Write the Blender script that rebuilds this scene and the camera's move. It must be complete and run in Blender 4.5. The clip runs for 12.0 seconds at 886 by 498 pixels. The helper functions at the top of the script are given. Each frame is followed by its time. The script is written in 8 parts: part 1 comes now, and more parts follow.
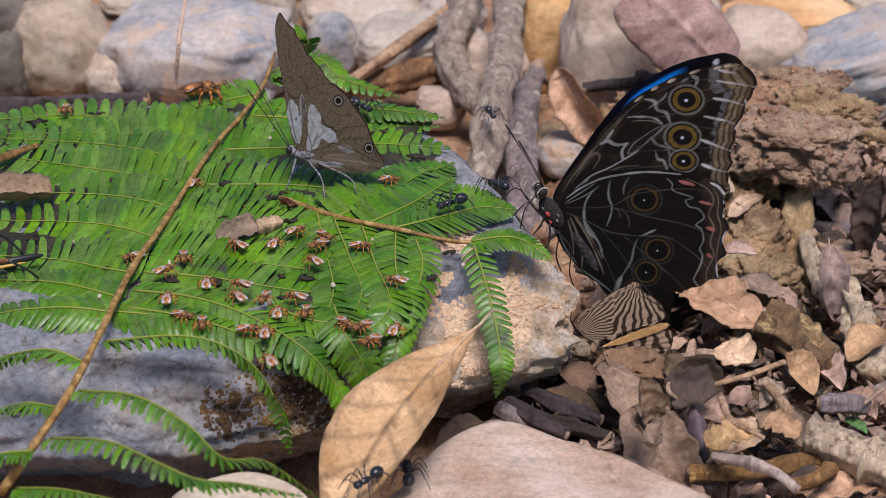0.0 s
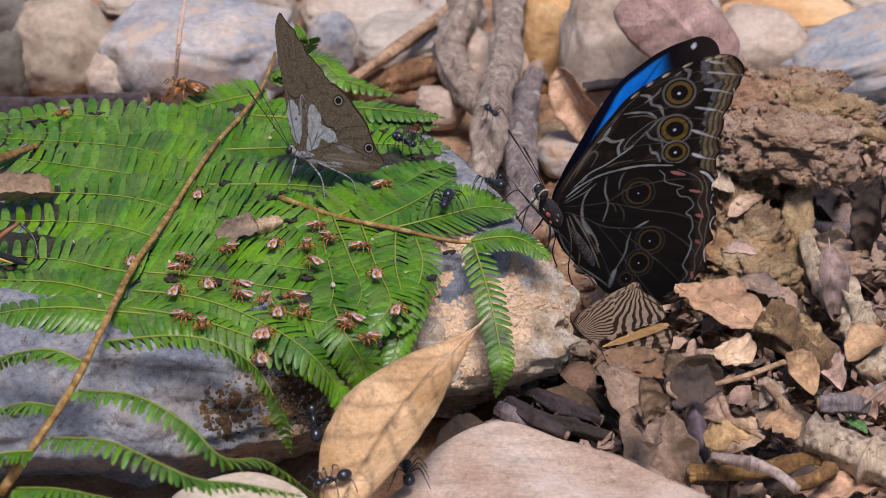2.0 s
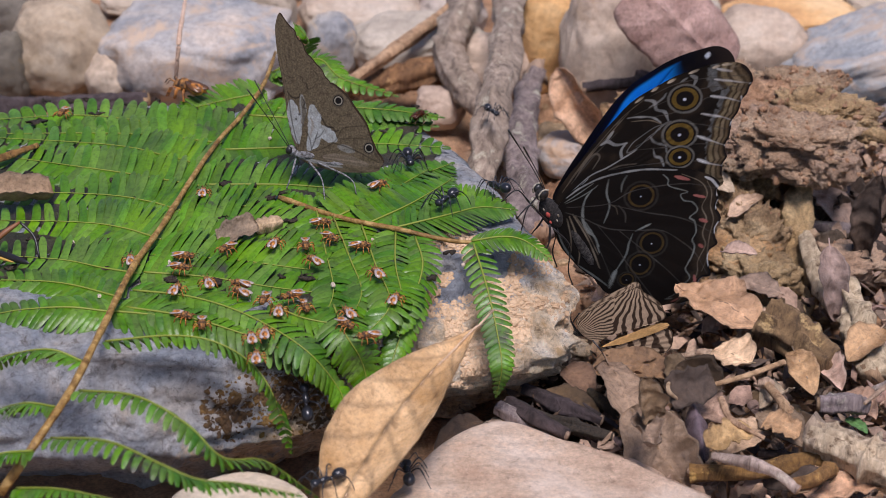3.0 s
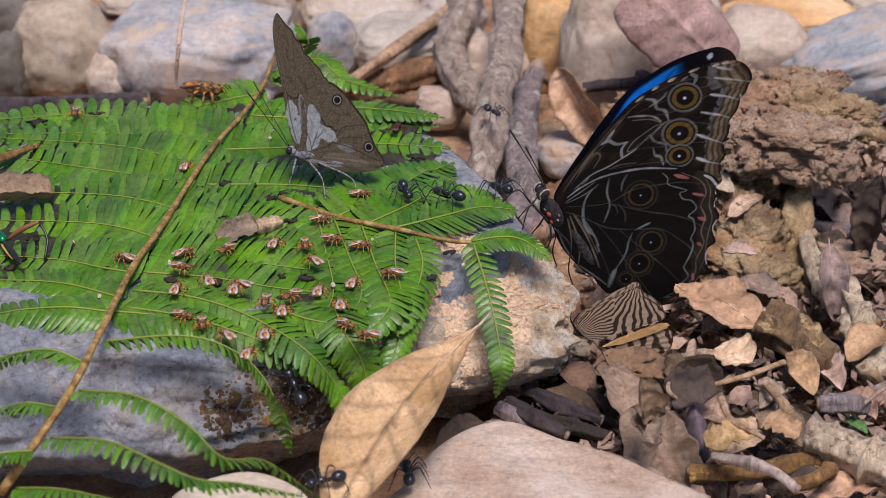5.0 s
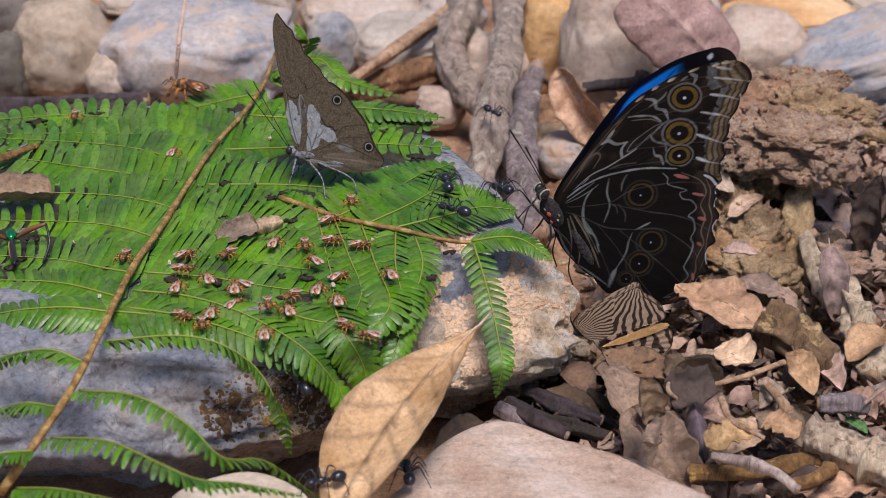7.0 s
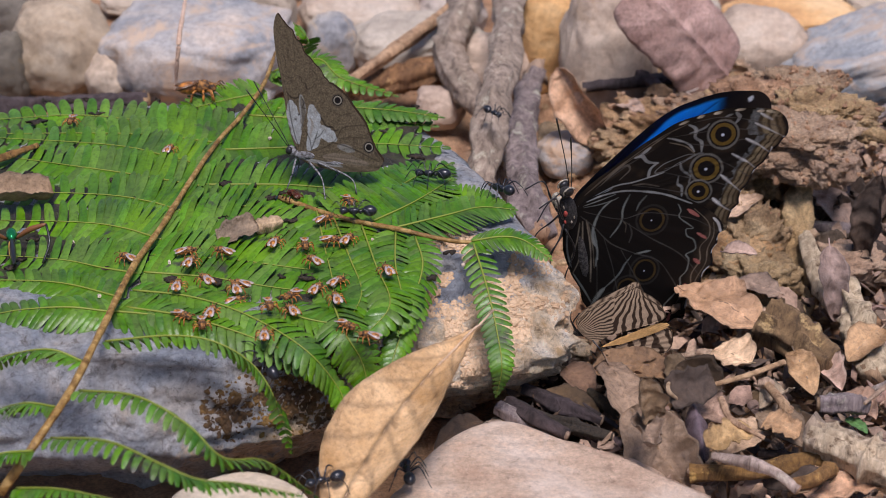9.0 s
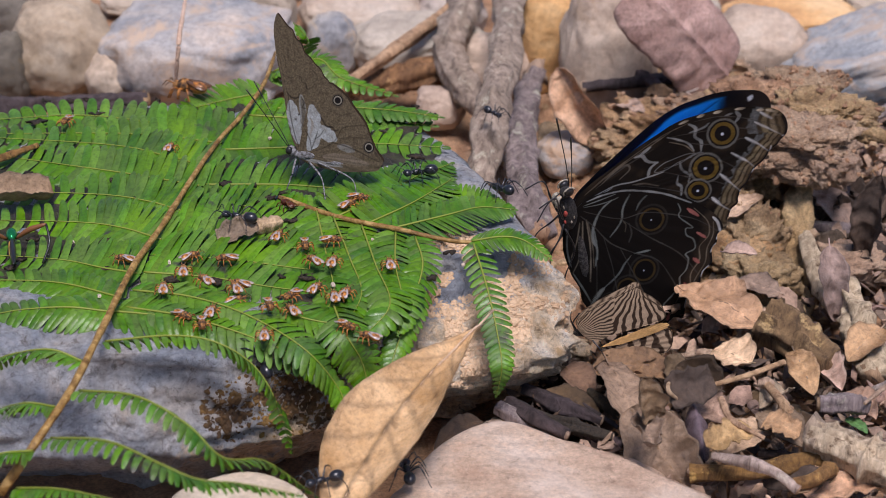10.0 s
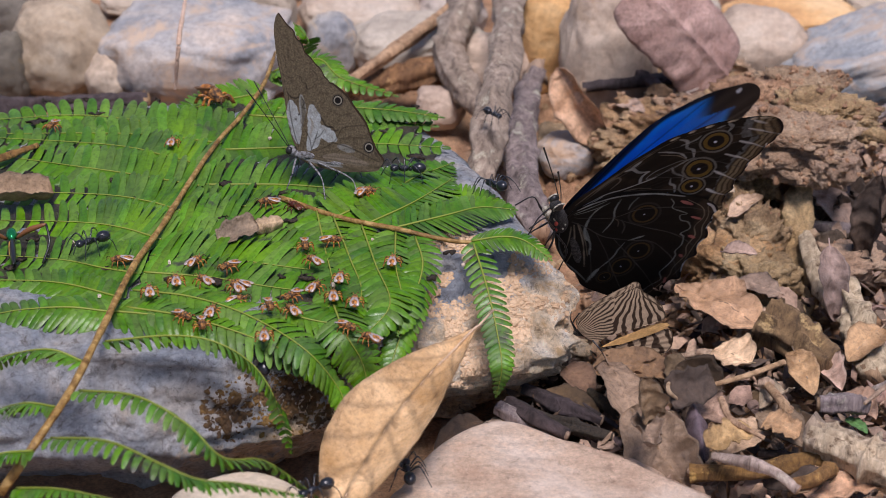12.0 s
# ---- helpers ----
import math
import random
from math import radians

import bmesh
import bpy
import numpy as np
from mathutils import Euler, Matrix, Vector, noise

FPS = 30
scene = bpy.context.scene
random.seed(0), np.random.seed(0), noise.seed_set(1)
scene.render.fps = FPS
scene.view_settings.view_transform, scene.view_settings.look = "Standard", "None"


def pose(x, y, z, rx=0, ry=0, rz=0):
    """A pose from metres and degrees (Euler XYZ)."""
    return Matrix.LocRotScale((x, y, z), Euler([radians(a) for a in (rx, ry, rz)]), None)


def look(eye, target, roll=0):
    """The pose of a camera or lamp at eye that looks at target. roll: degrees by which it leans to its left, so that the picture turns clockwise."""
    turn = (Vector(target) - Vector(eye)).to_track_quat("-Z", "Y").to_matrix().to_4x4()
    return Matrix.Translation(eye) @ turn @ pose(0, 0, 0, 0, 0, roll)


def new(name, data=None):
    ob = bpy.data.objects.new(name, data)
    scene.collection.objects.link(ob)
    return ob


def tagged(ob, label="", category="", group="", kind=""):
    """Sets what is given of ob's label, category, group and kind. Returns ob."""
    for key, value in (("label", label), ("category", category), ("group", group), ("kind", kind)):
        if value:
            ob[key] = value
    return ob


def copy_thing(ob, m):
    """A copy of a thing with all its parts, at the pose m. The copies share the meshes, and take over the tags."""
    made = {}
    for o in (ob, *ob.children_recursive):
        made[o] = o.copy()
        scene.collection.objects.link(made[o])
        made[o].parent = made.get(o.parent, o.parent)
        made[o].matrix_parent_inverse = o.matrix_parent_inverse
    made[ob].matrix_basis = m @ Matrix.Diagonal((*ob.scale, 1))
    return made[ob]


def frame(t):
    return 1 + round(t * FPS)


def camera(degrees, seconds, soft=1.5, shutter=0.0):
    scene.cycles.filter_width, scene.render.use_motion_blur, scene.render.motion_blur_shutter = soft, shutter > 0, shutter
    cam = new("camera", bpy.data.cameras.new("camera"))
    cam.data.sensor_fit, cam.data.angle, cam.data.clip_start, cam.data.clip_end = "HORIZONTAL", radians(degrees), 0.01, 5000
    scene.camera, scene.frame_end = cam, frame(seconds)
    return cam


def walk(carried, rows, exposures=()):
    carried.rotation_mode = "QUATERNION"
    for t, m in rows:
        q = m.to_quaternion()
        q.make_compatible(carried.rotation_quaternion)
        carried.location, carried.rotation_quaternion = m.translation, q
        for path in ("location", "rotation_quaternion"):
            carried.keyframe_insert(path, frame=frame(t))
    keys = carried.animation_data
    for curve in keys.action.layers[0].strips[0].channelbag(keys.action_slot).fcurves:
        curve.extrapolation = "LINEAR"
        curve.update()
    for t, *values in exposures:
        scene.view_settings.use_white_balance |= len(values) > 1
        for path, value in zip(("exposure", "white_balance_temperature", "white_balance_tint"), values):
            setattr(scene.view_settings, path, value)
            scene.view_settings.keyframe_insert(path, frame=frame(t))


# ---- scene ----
# camera: it stands still
cam = camera(24, 12.0, soft=0.65, shutter=0.5)
EYE = (0, -0.47135, 0.24016)
cam.data.dof.use_dof = True
cam.data.dof.focus_distance, cam.data.dof.aperture_fstop = 0.458, 34.0
walk(cam, [(0.0, look(EYE, (0, 0, 0))), (12.0, look(EYE, (0, 0, 0)))],
     exposures=[(0.0, 0.37, 6180, 22), (12.0, 0.37, 6180, 22)])

# soft daylight under a forest canopy
world = bpy.data.worlds.new("sky")
scene.world = world
world.use_nodes = True
wn = world.node_tree.nodes
sky = wn.new("ShaderNodeTexSky")
sky.sky_type = "NISHITA"
sky.sun_disc = False
sky.sun_elevation, sky.sun_rotation = radians(65), radians(167)
wn["Background"].inputs[1].default_value = 0.083
world.node_tree.links.new(sky.outputs[0], wn["Background"].inputs[0])
sun = new("sun", bpy.data.lights.new("sun", "SUN"))
sun.data.energy, sun.data.angle, sun.data.color = 3.45, radians(19), (1.0, 0.955, 0.9)
sun.matrix_world = look((0.16, -0.72, 1.6), (0, 0, 0))

# ---- materials ----


def lin(h):
    """Linear colour from a hex code."""
    v = [int(h[i:i + 2], 16) / 255 for i in (0, 2, 4)]
    return tuple(c / 12.92 if c <= 0.04045 else ((c + 0.055) / 1.055) ** 2.4 for c in v) + (1.0,)


class Nodes:
    """A short way to write a node material."""

    def __init__(self, name):
        self.mat = bpy.data.materials.new(name)
        self.mat.use_nodes = True
        self.t = self.mat.node_tree
        self.bsdf = self.t.nodes["Principled BSDF"]
        self.coord = self.t.nodes.new("ShaderNodeTexCoord").outputs["Object"]

    def link(self, a, b):
        self.t.links.new(a, b)

    def noise(self, scale, detail=6, rough=0.6, distort=0.0, stretch=None):
        n = self.t.nodes.new("ShaderNodeTexNoise")
        n.inputs["Scale"].default_value, n.inputs["Detail"].default_value = scale, detail
        n.inputs["Roughness"].default_value, n.inputs["Distortion"].default_value = rough, distort
        src = self.coord
        if stretch:
            m = self.t.nodes.new("ShaderNodeMapping")
            m.inputs["Scale"].default_value = stretch
            self.link(src, m.inputs["Vector"])
            src = m.outputs[0]
        self.link(src, n.inputs["Vector"])
        return n.outputs["Fac"]

    def ramp(self, fac, stops):
        n = self.t.nodes.new("ShaderNodeValToRGB")
        els = n.color_ramp.elements
        while len(els) < len(stops):
            els.new(0.5)
        for e, (p, c) in zip(els, stops):
            e.position, e.color = p, (lin(c) if isinstance(c, str) else c)
        self.link(fac, n.inputs[0])
        return n.outputs[0]

    def mix(self, a, b, fac, blend="MIX"):
        n = self.t.nodes.new("ShaderNodeMix")
        n.data_type, n.blend_type = "RGBA", blend
        for sock, v in ((n.inputs[0], fac), (n.inputs[6], a), (n.inputs[7], b)):
            if isinstance(v, bpy.types.NodeSocket):
                self.link(v, sock)
            else:
                sock.default_value = lin(v) if isinstance(v, str) else v
        return n.outputs[2]

    def maths(self, op, a, b):
        n = self.t.nodes.new("ShaderNodeMath")
        n.operation = op
        for sock, v in zip(n.inputs, (a, b)):
            if isinstance(v, bpy.types.NodeSocket):
                self.link(v, sock)
            else:
                sock.default_value = v
        return n.outputs[0]

    def vary(self, col, val=0.25, hue=0.02, island=False, sat=0.2):
        """Shift value and hue from object to object, or from piece to piece of one mesh."""
        if island:
            rnd = self.t.nodes.new("ShaderNodeNewGeometry").outputs["Random Per Island"]
        else:
            rnd = self.t.nodes.new("ShaderNodeObjectInfo").outputs["Random"]
        hsv = self.t.nodes.new("ShaderNodeHueSaturation")
        for sock, amount, mid, k in (("Value", val, 1.0, 1.0), ("Hue", hue, 0.5, 7.31), ("Saturation", sat, 1.0, 3.77)):
            f = self.maths("FRACT", self.maths("MULTIPLY", rnd, k), 0.0)
            f = self.maths("ADD", self.maths("MULTIPLY", f, 2 * amount), mid - amount)
            self.link(f, hsv.inputs[sock])
        self.link(col, hsv.inputs["Color"])
        return hsv.outputs[0]

    def attr(self, name):
        n = self.t.nodes.new("ShaderNodeAttribute")
        n.attribute_name = name
        return n.outputs["Color"]

    def done(self, col, rough=0.8, bump=None, depth=0.0005, strength=0.6, **more):
        if isinstance(col, bpy.types.NodeSocket):
            self.link(col, self.bsdf.inputs["Base Color"])
        else:
            self.bsdf.inputs["Base Color"].default_value = lin(col) if isinstance(col, str) else col
        if isinstance(rough, bpy.types.NodeSocket):
            self.link(rough, self.bsdf.inputs["Roughness"])
        else:
            self.bsdf.inputs["Roughness"].default_value = rough
        if bump is not None:
            b = self.t.nodes.new("ShaderNodeBump")
            b.inputs["Distance"].default_value, b.inputs["Strength"].default_value = depth, strength
            self.link(bump, b.inputs["Height"])
            self.link(b.outputs[0], self.bsdf.inputs["Normal"])
        for k, v in more.items():
            self.bsdf.inputs[k.replace("_", " ")].default_value = v
        return self.mat


def rock_mat(name, stops, dirt="a58457", dirty=0.55, vary=0.12, grain=500, patch=45, rough=0.75, relief=0.0009, speck=0.4):
    n = Nodes(name)
    base = n.ramp(n.noise(patch, 5, 0.6, 0.4), stops)
    fine = n.ramp(n.noise(grain, 5, 0.75), [(0.32, (0.38, 0.37, 0.36, 1)), (0.66, (1.25, 1.22, 1.18, 1))])
    base = n.mix(base, fine, speck, "MULTIPLY")
    pits = n.ramp(n.noise(grain * 0.35, 7, 0.8, 0.8), [(0.3, (0.25, 0.22, 0.2, 1)), (0.42, (1, 1, 1, 1))])
    base = n.mix(base, pits, speck, "MULTIPLY")
    spots = n.ramp(n.noise(patch * 1.7, 8, 0.7, 0.6), [(dirty, (0, 0, 0, 1)), (min(dirty + 0.13, 1), (1, 1, 1, 1))])
    base = n.mix(base, dirt, spots)
    return n.done(n.vary(base, vary, 0.012), rough, n.noise(grain * 0.45, 9, 0.75), relief, 0.9)


def wood_mat(name, dark, light, stretch=(1, 1, 0.12), scale=600, spots="", vary=0.15):
    n = Nodes(name)
    base = n.ramp(n.noise(scale, 6, 0.7, 0.3, stretch), [(0.3, dark), (0.68, light)])
    blot = n.ramp(n.noise(110, 5, 0.6, 0.5), [(0.35, (0.5, 0.48, 0.46, 1)), (0.65, (1.1, 1.1, 1.1, 1))])
    base = n.mix(base, blot, 0.7, "MULTIPLY")
    if spots:
        k = n.ramp(n.noise(170, 6, 0.7), [(0.58, (0, 0, 0, 1)), (0.66, (1, 1, 1, 1))])
        base = n.mix(base, spots, k)
    crack = n.ramp(n.noise(scale * 0.6, 8, 0.75, 0.6, stretch), [(0.38, (0.3, 0.27, 0.25, 1)), (0.48, (1, 1, 1, 1)), (0.7, (1.15, 1.15, 1.15, 1))])
    base = n.mix(base, crack, 0.65, "MULTIPLY")
    return n.done(n.vary(base, vary, 0.01), 0.8, n.noise(scale * 0.8, 8, 0.75, 0.3, stretch), 0.0016, 1.0)


def leaf_mat(name, dark, light, rough=0.6, vary=0.2):
    """Dry leaf: the vein pattern is in the mesh attribute, blotches and grain in the nodes."""
    n = Nodes(name)
    base = n.ramp(n.noise(70, 6, 0.65, 0.5), [(0.3, dark), (0.7, light)])
    base = n.mix(base, n.attr("pattern"), 1.0, "MULTIPLY")
    fine = n.ramp(n.noise(1100, 5, 0.75), [(0.34, (0.5, 0.48, 0.46, 1)), (0.5, (1, 1, 1, 1)), (0.68, (1.3, 1.3, 1.3, 1))])
    base = n.mix(base, fine, 0.6, "MULTIPLY")
    blot = n.ramp(n.noise(240, 7, 0.72, 0.6), [(0.36, (0.4, 0.36, 0.33, 1)), (0.46, (1, 1, 1, 1)), (0.7, (1.18, 1.16, 1.14, 1))])
    base = n.mix(base, blot, 0.6, "MULTIPLY")
    return n.done(n.vary(base, vary, 0.012), rough, n.noise(520, 9, 0.75), 0.0009, 0.8)


def slab_mat():
    """Grey-blue rock; its broken end is coated with sandy dirt."""
    n = Nodes("slab_rock")
    base = n.ramp(n.noise(60, 6, 0.65, 0.5), [(0.28, "7b8492"), (0.42, "a6adb7"), (0.55, "c6c6c6"), (0.7, "c2b4a4")])
    layers = n.ramp(n.noise(70, 5, 0.6, 1.2, (1, 1, 3.5)), [(0.4, (0.5, 0.48, 0.46, 1)), (0.55, (1.1, 1.1, 1.1, 1))])
    base = n.mix(base, layers, 0.2, "MULTIPLY")
    fine = n.ramp(n.noise(700, 5, 0.75), [(0.32, (0.55, 0.54, 0.53, 1)), (0.66, (1.25, 1.24, 1.22, 1))])
    crack = n.ramp(n.noise(48, 5, 0.6, 1.4, (1, 1, 2.2)), [(0.475, (1, 1, 1, 1)), (0.5, (0.28, 0.26, 0.25, 1)), (0.515, (1, 1, 1, 1))])
    base = n.mix(base, crack, 0.35, "MULTIPLY")
    sep = n.t.nodes.new("ShaderNodeSeparateXYZ")
    n.link(n.coord, sep.inputs[0])
    end = n.maths("MULTIPLY", n.maths("ADD", sep.outputs[0], 0.035), 7.0)
    low = n.maths("MULTIPLY", n.maths("SUBTRACT", 0.023, sep.outputs[2]), 16.0)
    dirty = n.maths("ADD", n.maths("ADD", n.noise(75, 8, 0.72, 0.5), n.maths("MINIMUM", end, 0.125)), n.maths("MINIMUM", low, 0.16))
    k = n.ramp(dirty, [(0.56, (0, 0, 0, 1)), (0.66, (1, 1, 1, 1))])
    sand = n.ramp(n.noise(190, 6, 0.7), [(0.35, "c6a478"), (0.5, "efd8b6"), (0.68, "fcf2e2")])
    pock = n.ramp(n.noise(420, 9, 0.8, 0.7), [(0.38, (0.3, 0.25, 0.2, 1)), (0.47, (1, 1, 1, 1)), (0.7, (1.15, 1.15, 1.15, 1))])
    base = n.mix(n.mix(n.mix(base, sand, k), fine, 0.8, "MULTIPLY"), pock, 0.75, "MULTIPLY")
    return n.done(base, 0.66, n.noise(330, 12, 0.82), 0.003, 1.0)


GREY_ROCK = rock_mat("blue_grey_rock", [(0.32, "83868b"), (0.5, "a5a29e"), (0.66, "bfb1a0")], "b59d80", 0.5, speck=0.6)
BEIGE_ROCK = rock_mat("beige_rock", [(0.3, "8f7b67"), (0.5, "b39d86"), (0.7, "c7b8a5")], "937b60", 0.58)
PALE_ROCK = rock_mat("pale_rock", [(0.3, "998877"), (0.5, "b9a894"), (0.7, "c9bcaa")], "a38d72", 0.58)
OCHRE_ROCK = rock_mat("ochre_rock", [(0.3, "ad7c45"), (0.5, "cc9d60"), (0.7, "dab885")], "a27a4c", 0.6)
CAKED_ROCK = rock_mat("soil_caked_rock", [(0.32, "7e848a"), (0.5, "a2a4a4"), (0.66, "bcb2a4")], "b09c84", 0.46, speck=0.6)
DARK_ROCK = rock_mat("dark_rock", [(0.3, "4a453f"), (0.6, "6d665c")], "7f6b50", 0.6)

def strata_mat():
    """Tan stone with fine layers showing on its worn top."""
    n = Nodes("layered_tan_stone")
    base = n.ramp(n.noise(60, 6, 0.65, 0.5), [(0.3, "c4a288"), (0.5, "e0c4aa"), (0.7, "f0dfce")])
    lay = n.ramp(n.noise(70, 8, 0.72, 0.5), [(0.35, (0.75, 0.71, 0.67, 1)), (0.5, (1, 1, 1, 1)), (0.66, (1.15, 1.13, 1.1, 1))])
    fine = n.ramp(n.noise(1100, 5, 0.75), [(0.32, (0.5, 0.48, 0.46, 1)), (0.66, (1.2, 1.18, 1.15, 1))])
    base = n.mix(n.mix(base, lay, 0.4, "MULTIPLY"), fine, 0.6, "MULTIPLY")
    pits = n.ramp(n.noise(260, 8, 0.8, 0.6), [(0.36, (0.4, 0.36, 0.33, 1)), (0.45, (1, 1, 1, 1))])
    base = n.mix(base, pits, 0.6, "MULTIPLY")
    seam = n.ramp(n.noise(190, 7, 0.7, 0.4, (0.5, 1.2, 1.2)), [(0.36, (0.5, 0.43, 0.38, 1)), (0.5, (1, 1, 1, 1)), (0.66, (1.2, 1.2, 1.2, 1))])
    base = n.mix(base, seam, 0.4, "MULTIPLY")
    pale = n.ramp(n.noise(38, 8, 0.72, 0.4), [(0.5, (0, 0, 0, 1)), (0.62, (0.5, 0.5, 0.5, 1))])
    base = n.mix(base, "ecd8c6", pale)
    return n.done(base, 0.6, n.noise(300, 12, 0.82), 0.0013, 1.0)


PINK_ROCK = strata_mat()
SLAB_ROCK = slab_mat()
SOIL = rock_mat("sandy_soil", [(0.3, "86684b"), (0.5, "bd9a74"), (0.7, "dabc96")], "664d36", 0.6, grain=1100, patch=90, rough=0.95, relief=0.0028, speck=0.8)
CRUMB = rock_mat("sand_crumbs", [(0.3, "a37e58"), (0.6, "e0be98")], "a8845c", 0.6, grain=1500, rough=0.95, vary=0.0)
BARK_GREY = wood_mat("grey_bark", "85746a", "cbb9aa", spots="c9bfae")
BARK_MAUVE = wood_mat("mauve_bark", "5e5152", "a59590", spots="aba695")
WOOD_TAN = wood_mat("tan_wood", "94745a", "d2b494")
WOOD_BROWN = wood_mat("brown_wood", "573d28", "a58158", spots="c8a470")
WOOD_PALE = wood_mat("pale_weathered_wood", "a58f78", "efddc2", spots="6a5644")
SCRAP = wood_mat("rotten_scrap", "2a2620", "5a4c36", scale=1500)
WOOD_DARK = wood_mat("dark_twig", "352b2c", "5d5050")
LEAF_TAN = leaf_mat("tan_leaf", "9a7858", "dcbd9e", 0.4, 0.04)
LEAF_BROWN = leaf_mat("brown_leaf", "644d36", "ccac8a", 0.45, 0.42)
LEAF_GREEN = leaf_mat("green_leaf", "40683a", "628c52", 0.5, 0.05)
LEAF_MAUVE = leaf_mat("pale_mauve_leaf", "a2837c", "cfb2aa", 0.5, 0.05)
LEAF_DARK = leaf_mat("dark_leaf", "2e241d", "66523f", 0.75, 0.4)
LEAF_PINK = leaf_mat("mauve_leaf", "6a554a", "c4a594", 0.42, 0.3)
LEAF_UMBER = leaf_mat("umber_leaf", "584433", "a08468", 0.5, 0.1)
LEAF_PURPLE = leaf_mat("purple_leaf", "3a3038", "74656a", 0.45, 0.1)


def fern_mat():
    n = Nodes("fern_green")
    base = n.ramp(n.noise(75, 5, 0.6), [(0.3, (0.028, 0.09, 0.004, 1)), (0.7, (0.096, 0.212, 0.008, 1))])
    base = n.vary(base, 0.22, 0.012, True, 0.1)
    spots = n.ramp(n.noise(900, 5, 0.7), [(0.34, (0.4, 0.4, 0.35, 1)), (0.5, (1, 1, 1, 1)), (0.7, (1.2, 1.2, 1.1, 1))])
    base = n.mix(base, spots, 0.7, "MULTIPLY")
    dead = n.ramp(n.noise(80, 7, 0.72, 0.6), [(0.6, (0, 0, 0, 1)), (0.66, (1, 1, 1, 1))])
    base = n.mix(base, "34342a", dead)
    rough = n.ramp(n.noise(60, 3), [(0.35, (0.3, 0.3, 0.3, 1)), (0.65, (0.62, 0.62, 0.62, 1))])
    return n.done(base, rough, n.noise(900, 4), 0.0002, 0.7, Specular_IOR_Level=0.4)


FERN = fern_mat()
def stem_mat():
    """Golden brown fern stalk with darker cracks."""
    n = Nodes("fern_stem")
    base = n.ramp(n.noise(420, 6, 0.7, 0.5), [(0.3, "4f3214"), (0.48, "80602a"), (0.68, "b8975a")])
    return n.done(base, 0.55, n.noise(900, 6), 0.0006, 0.9)


FERN_STEM = stem_mat()
FERN_RIB = Nodes("fern_rib").done("76802a", 0.6)

# ---- mesh tools ----


def fbm(p, scale, octaves=4):
    v, a = 0.0, 1.0
    q = Vector(p) * scale
    for _ in range(octaves):
        v += a * noise.noise(q)
        q, a = q * 2.03, a * 0.5
    return v


def part(name, bm, material, parent=None, label=""):
    """One mesh object from a bmesh, under a thing or a part."""
    me = bpy.data.meshes.new(name)
    for f in bm.faces:
        f.smooth = True
    bm.to_mesh(me)
    bm.free()
    for m in material if isinstance(material, (list, tuple)) else [material]:
        me.materials.append(m)
    ob = new(name, me)
    if parent is not None:
        ob.parent = parent
    return tagged(ob, label)


def sheet(name, verts, faces, material, parent=None, label="", slots=None, colours=None):
    """One mesh object from vertices and faces, with a colour for each vertex if given."""
    me = bpy.data.meshes.new(name)
    me.from_pydata([tuple(v) for v in verts], [], [tuple(f) for f in faces])
    for m in material if isinstance(material, (list, tuple)) else [material]:
        me.materials.append(m)
    me.polygons.foreach_set("use_smooth", [True] * len(me.polygons))
    if slots is not None:
        me.polygons.foreach_set("material_index", slots)
    if colours is not None:
        a = me.color_attributes.new("pattern", "FLOAT_COLOR", "POINT")
        a.data.foreach_set("color", np.asarray(colours, dtype=np.float32).ravel())
    me.update()
    ob = new(name, me)
    if parent is not None:
        ob.parent = parent
    return tagged(ob, label)


def spline(pts, n, closed=False):
    """n points along a smooth curve through pts."""
    p = np.array(pts, dtype=float)
    k = len(p)
    out = []
    segs = k if closed else k - 1
    for i in range(n):
        s = i / (n if closed else n - 1) * segs
        j = min(int(s), segs - 1)
        t = s - j
        if closed:
            a, b, c, d = p[(j - 1) % k], p[j % k], p[(j + 1) % k], p[(j + 2) % k]
        else:
            b, c = p[j], p[j + 1]
            a = p[j - 1] if j > 0 else 2 * b - c
            d = p[j + 2] if j + 2 < k else 2 * c - b
        out.append(0.5 * (2 * b + (c - a) * t + (2 * a - 5 * b + 4 * c - d) * t * t + (3 * b - a - 3 * c + d) * t ** 3))
    return np.array(out)


def tube_data(pts, radii, sides=10, rough=0.0, scale=300, seed=0.0, grain=0.0):
    """Vertices and faces of a tube along pts with closed ends."""
    pts = [Vector(p) for p in pts]
    verts, faces = [], []
    ref = Vector((0.13, 0.21, 1))
    n = len(pts)
    run = 0.0
    for i, p in enumerate(pts):
        run += (p - pts[max(i - 1, 0)]).length
        t = (pts[min(i + 1, n - 1)] - pts[max(i - 1, 0)]).normalized()
        if abs(t.dot(ref.normalized())) > 0.95:
            ref = Vector((0, 1, 0.2))
        a = t.cross(ref).normalized()
        b = a.cross(t)
        rr = radii[i] if hasattr(radii, "__len__") else radii
        for k in range(sides):
            w = 2 * math.pi * k / sides
            q = p + (a * math.cos(w) + b * math.sin(w)) * rr
            if rough:
                at = Vector((math.cos(w) * rr, math.sin(w) * rr, run * grain)) if grain else q
                q += (q - p) * rough * fbm(at + Vector((seed, 0, 0)), scale, 3)
            verts.append(q)
    for i in range(n - 1):
        for k in range(sides):
            k2 = (k + 1) % sides
            faces.append((i * sides + k, i * sides + k2, (i + 1) * sides + k2, (i + 1) * sides + k))
    faces.append(tuple(range(sides))[::-1])
    faces.append(tuple((n - 1) * sides + k for k in range(sides)))
    return verts, faces


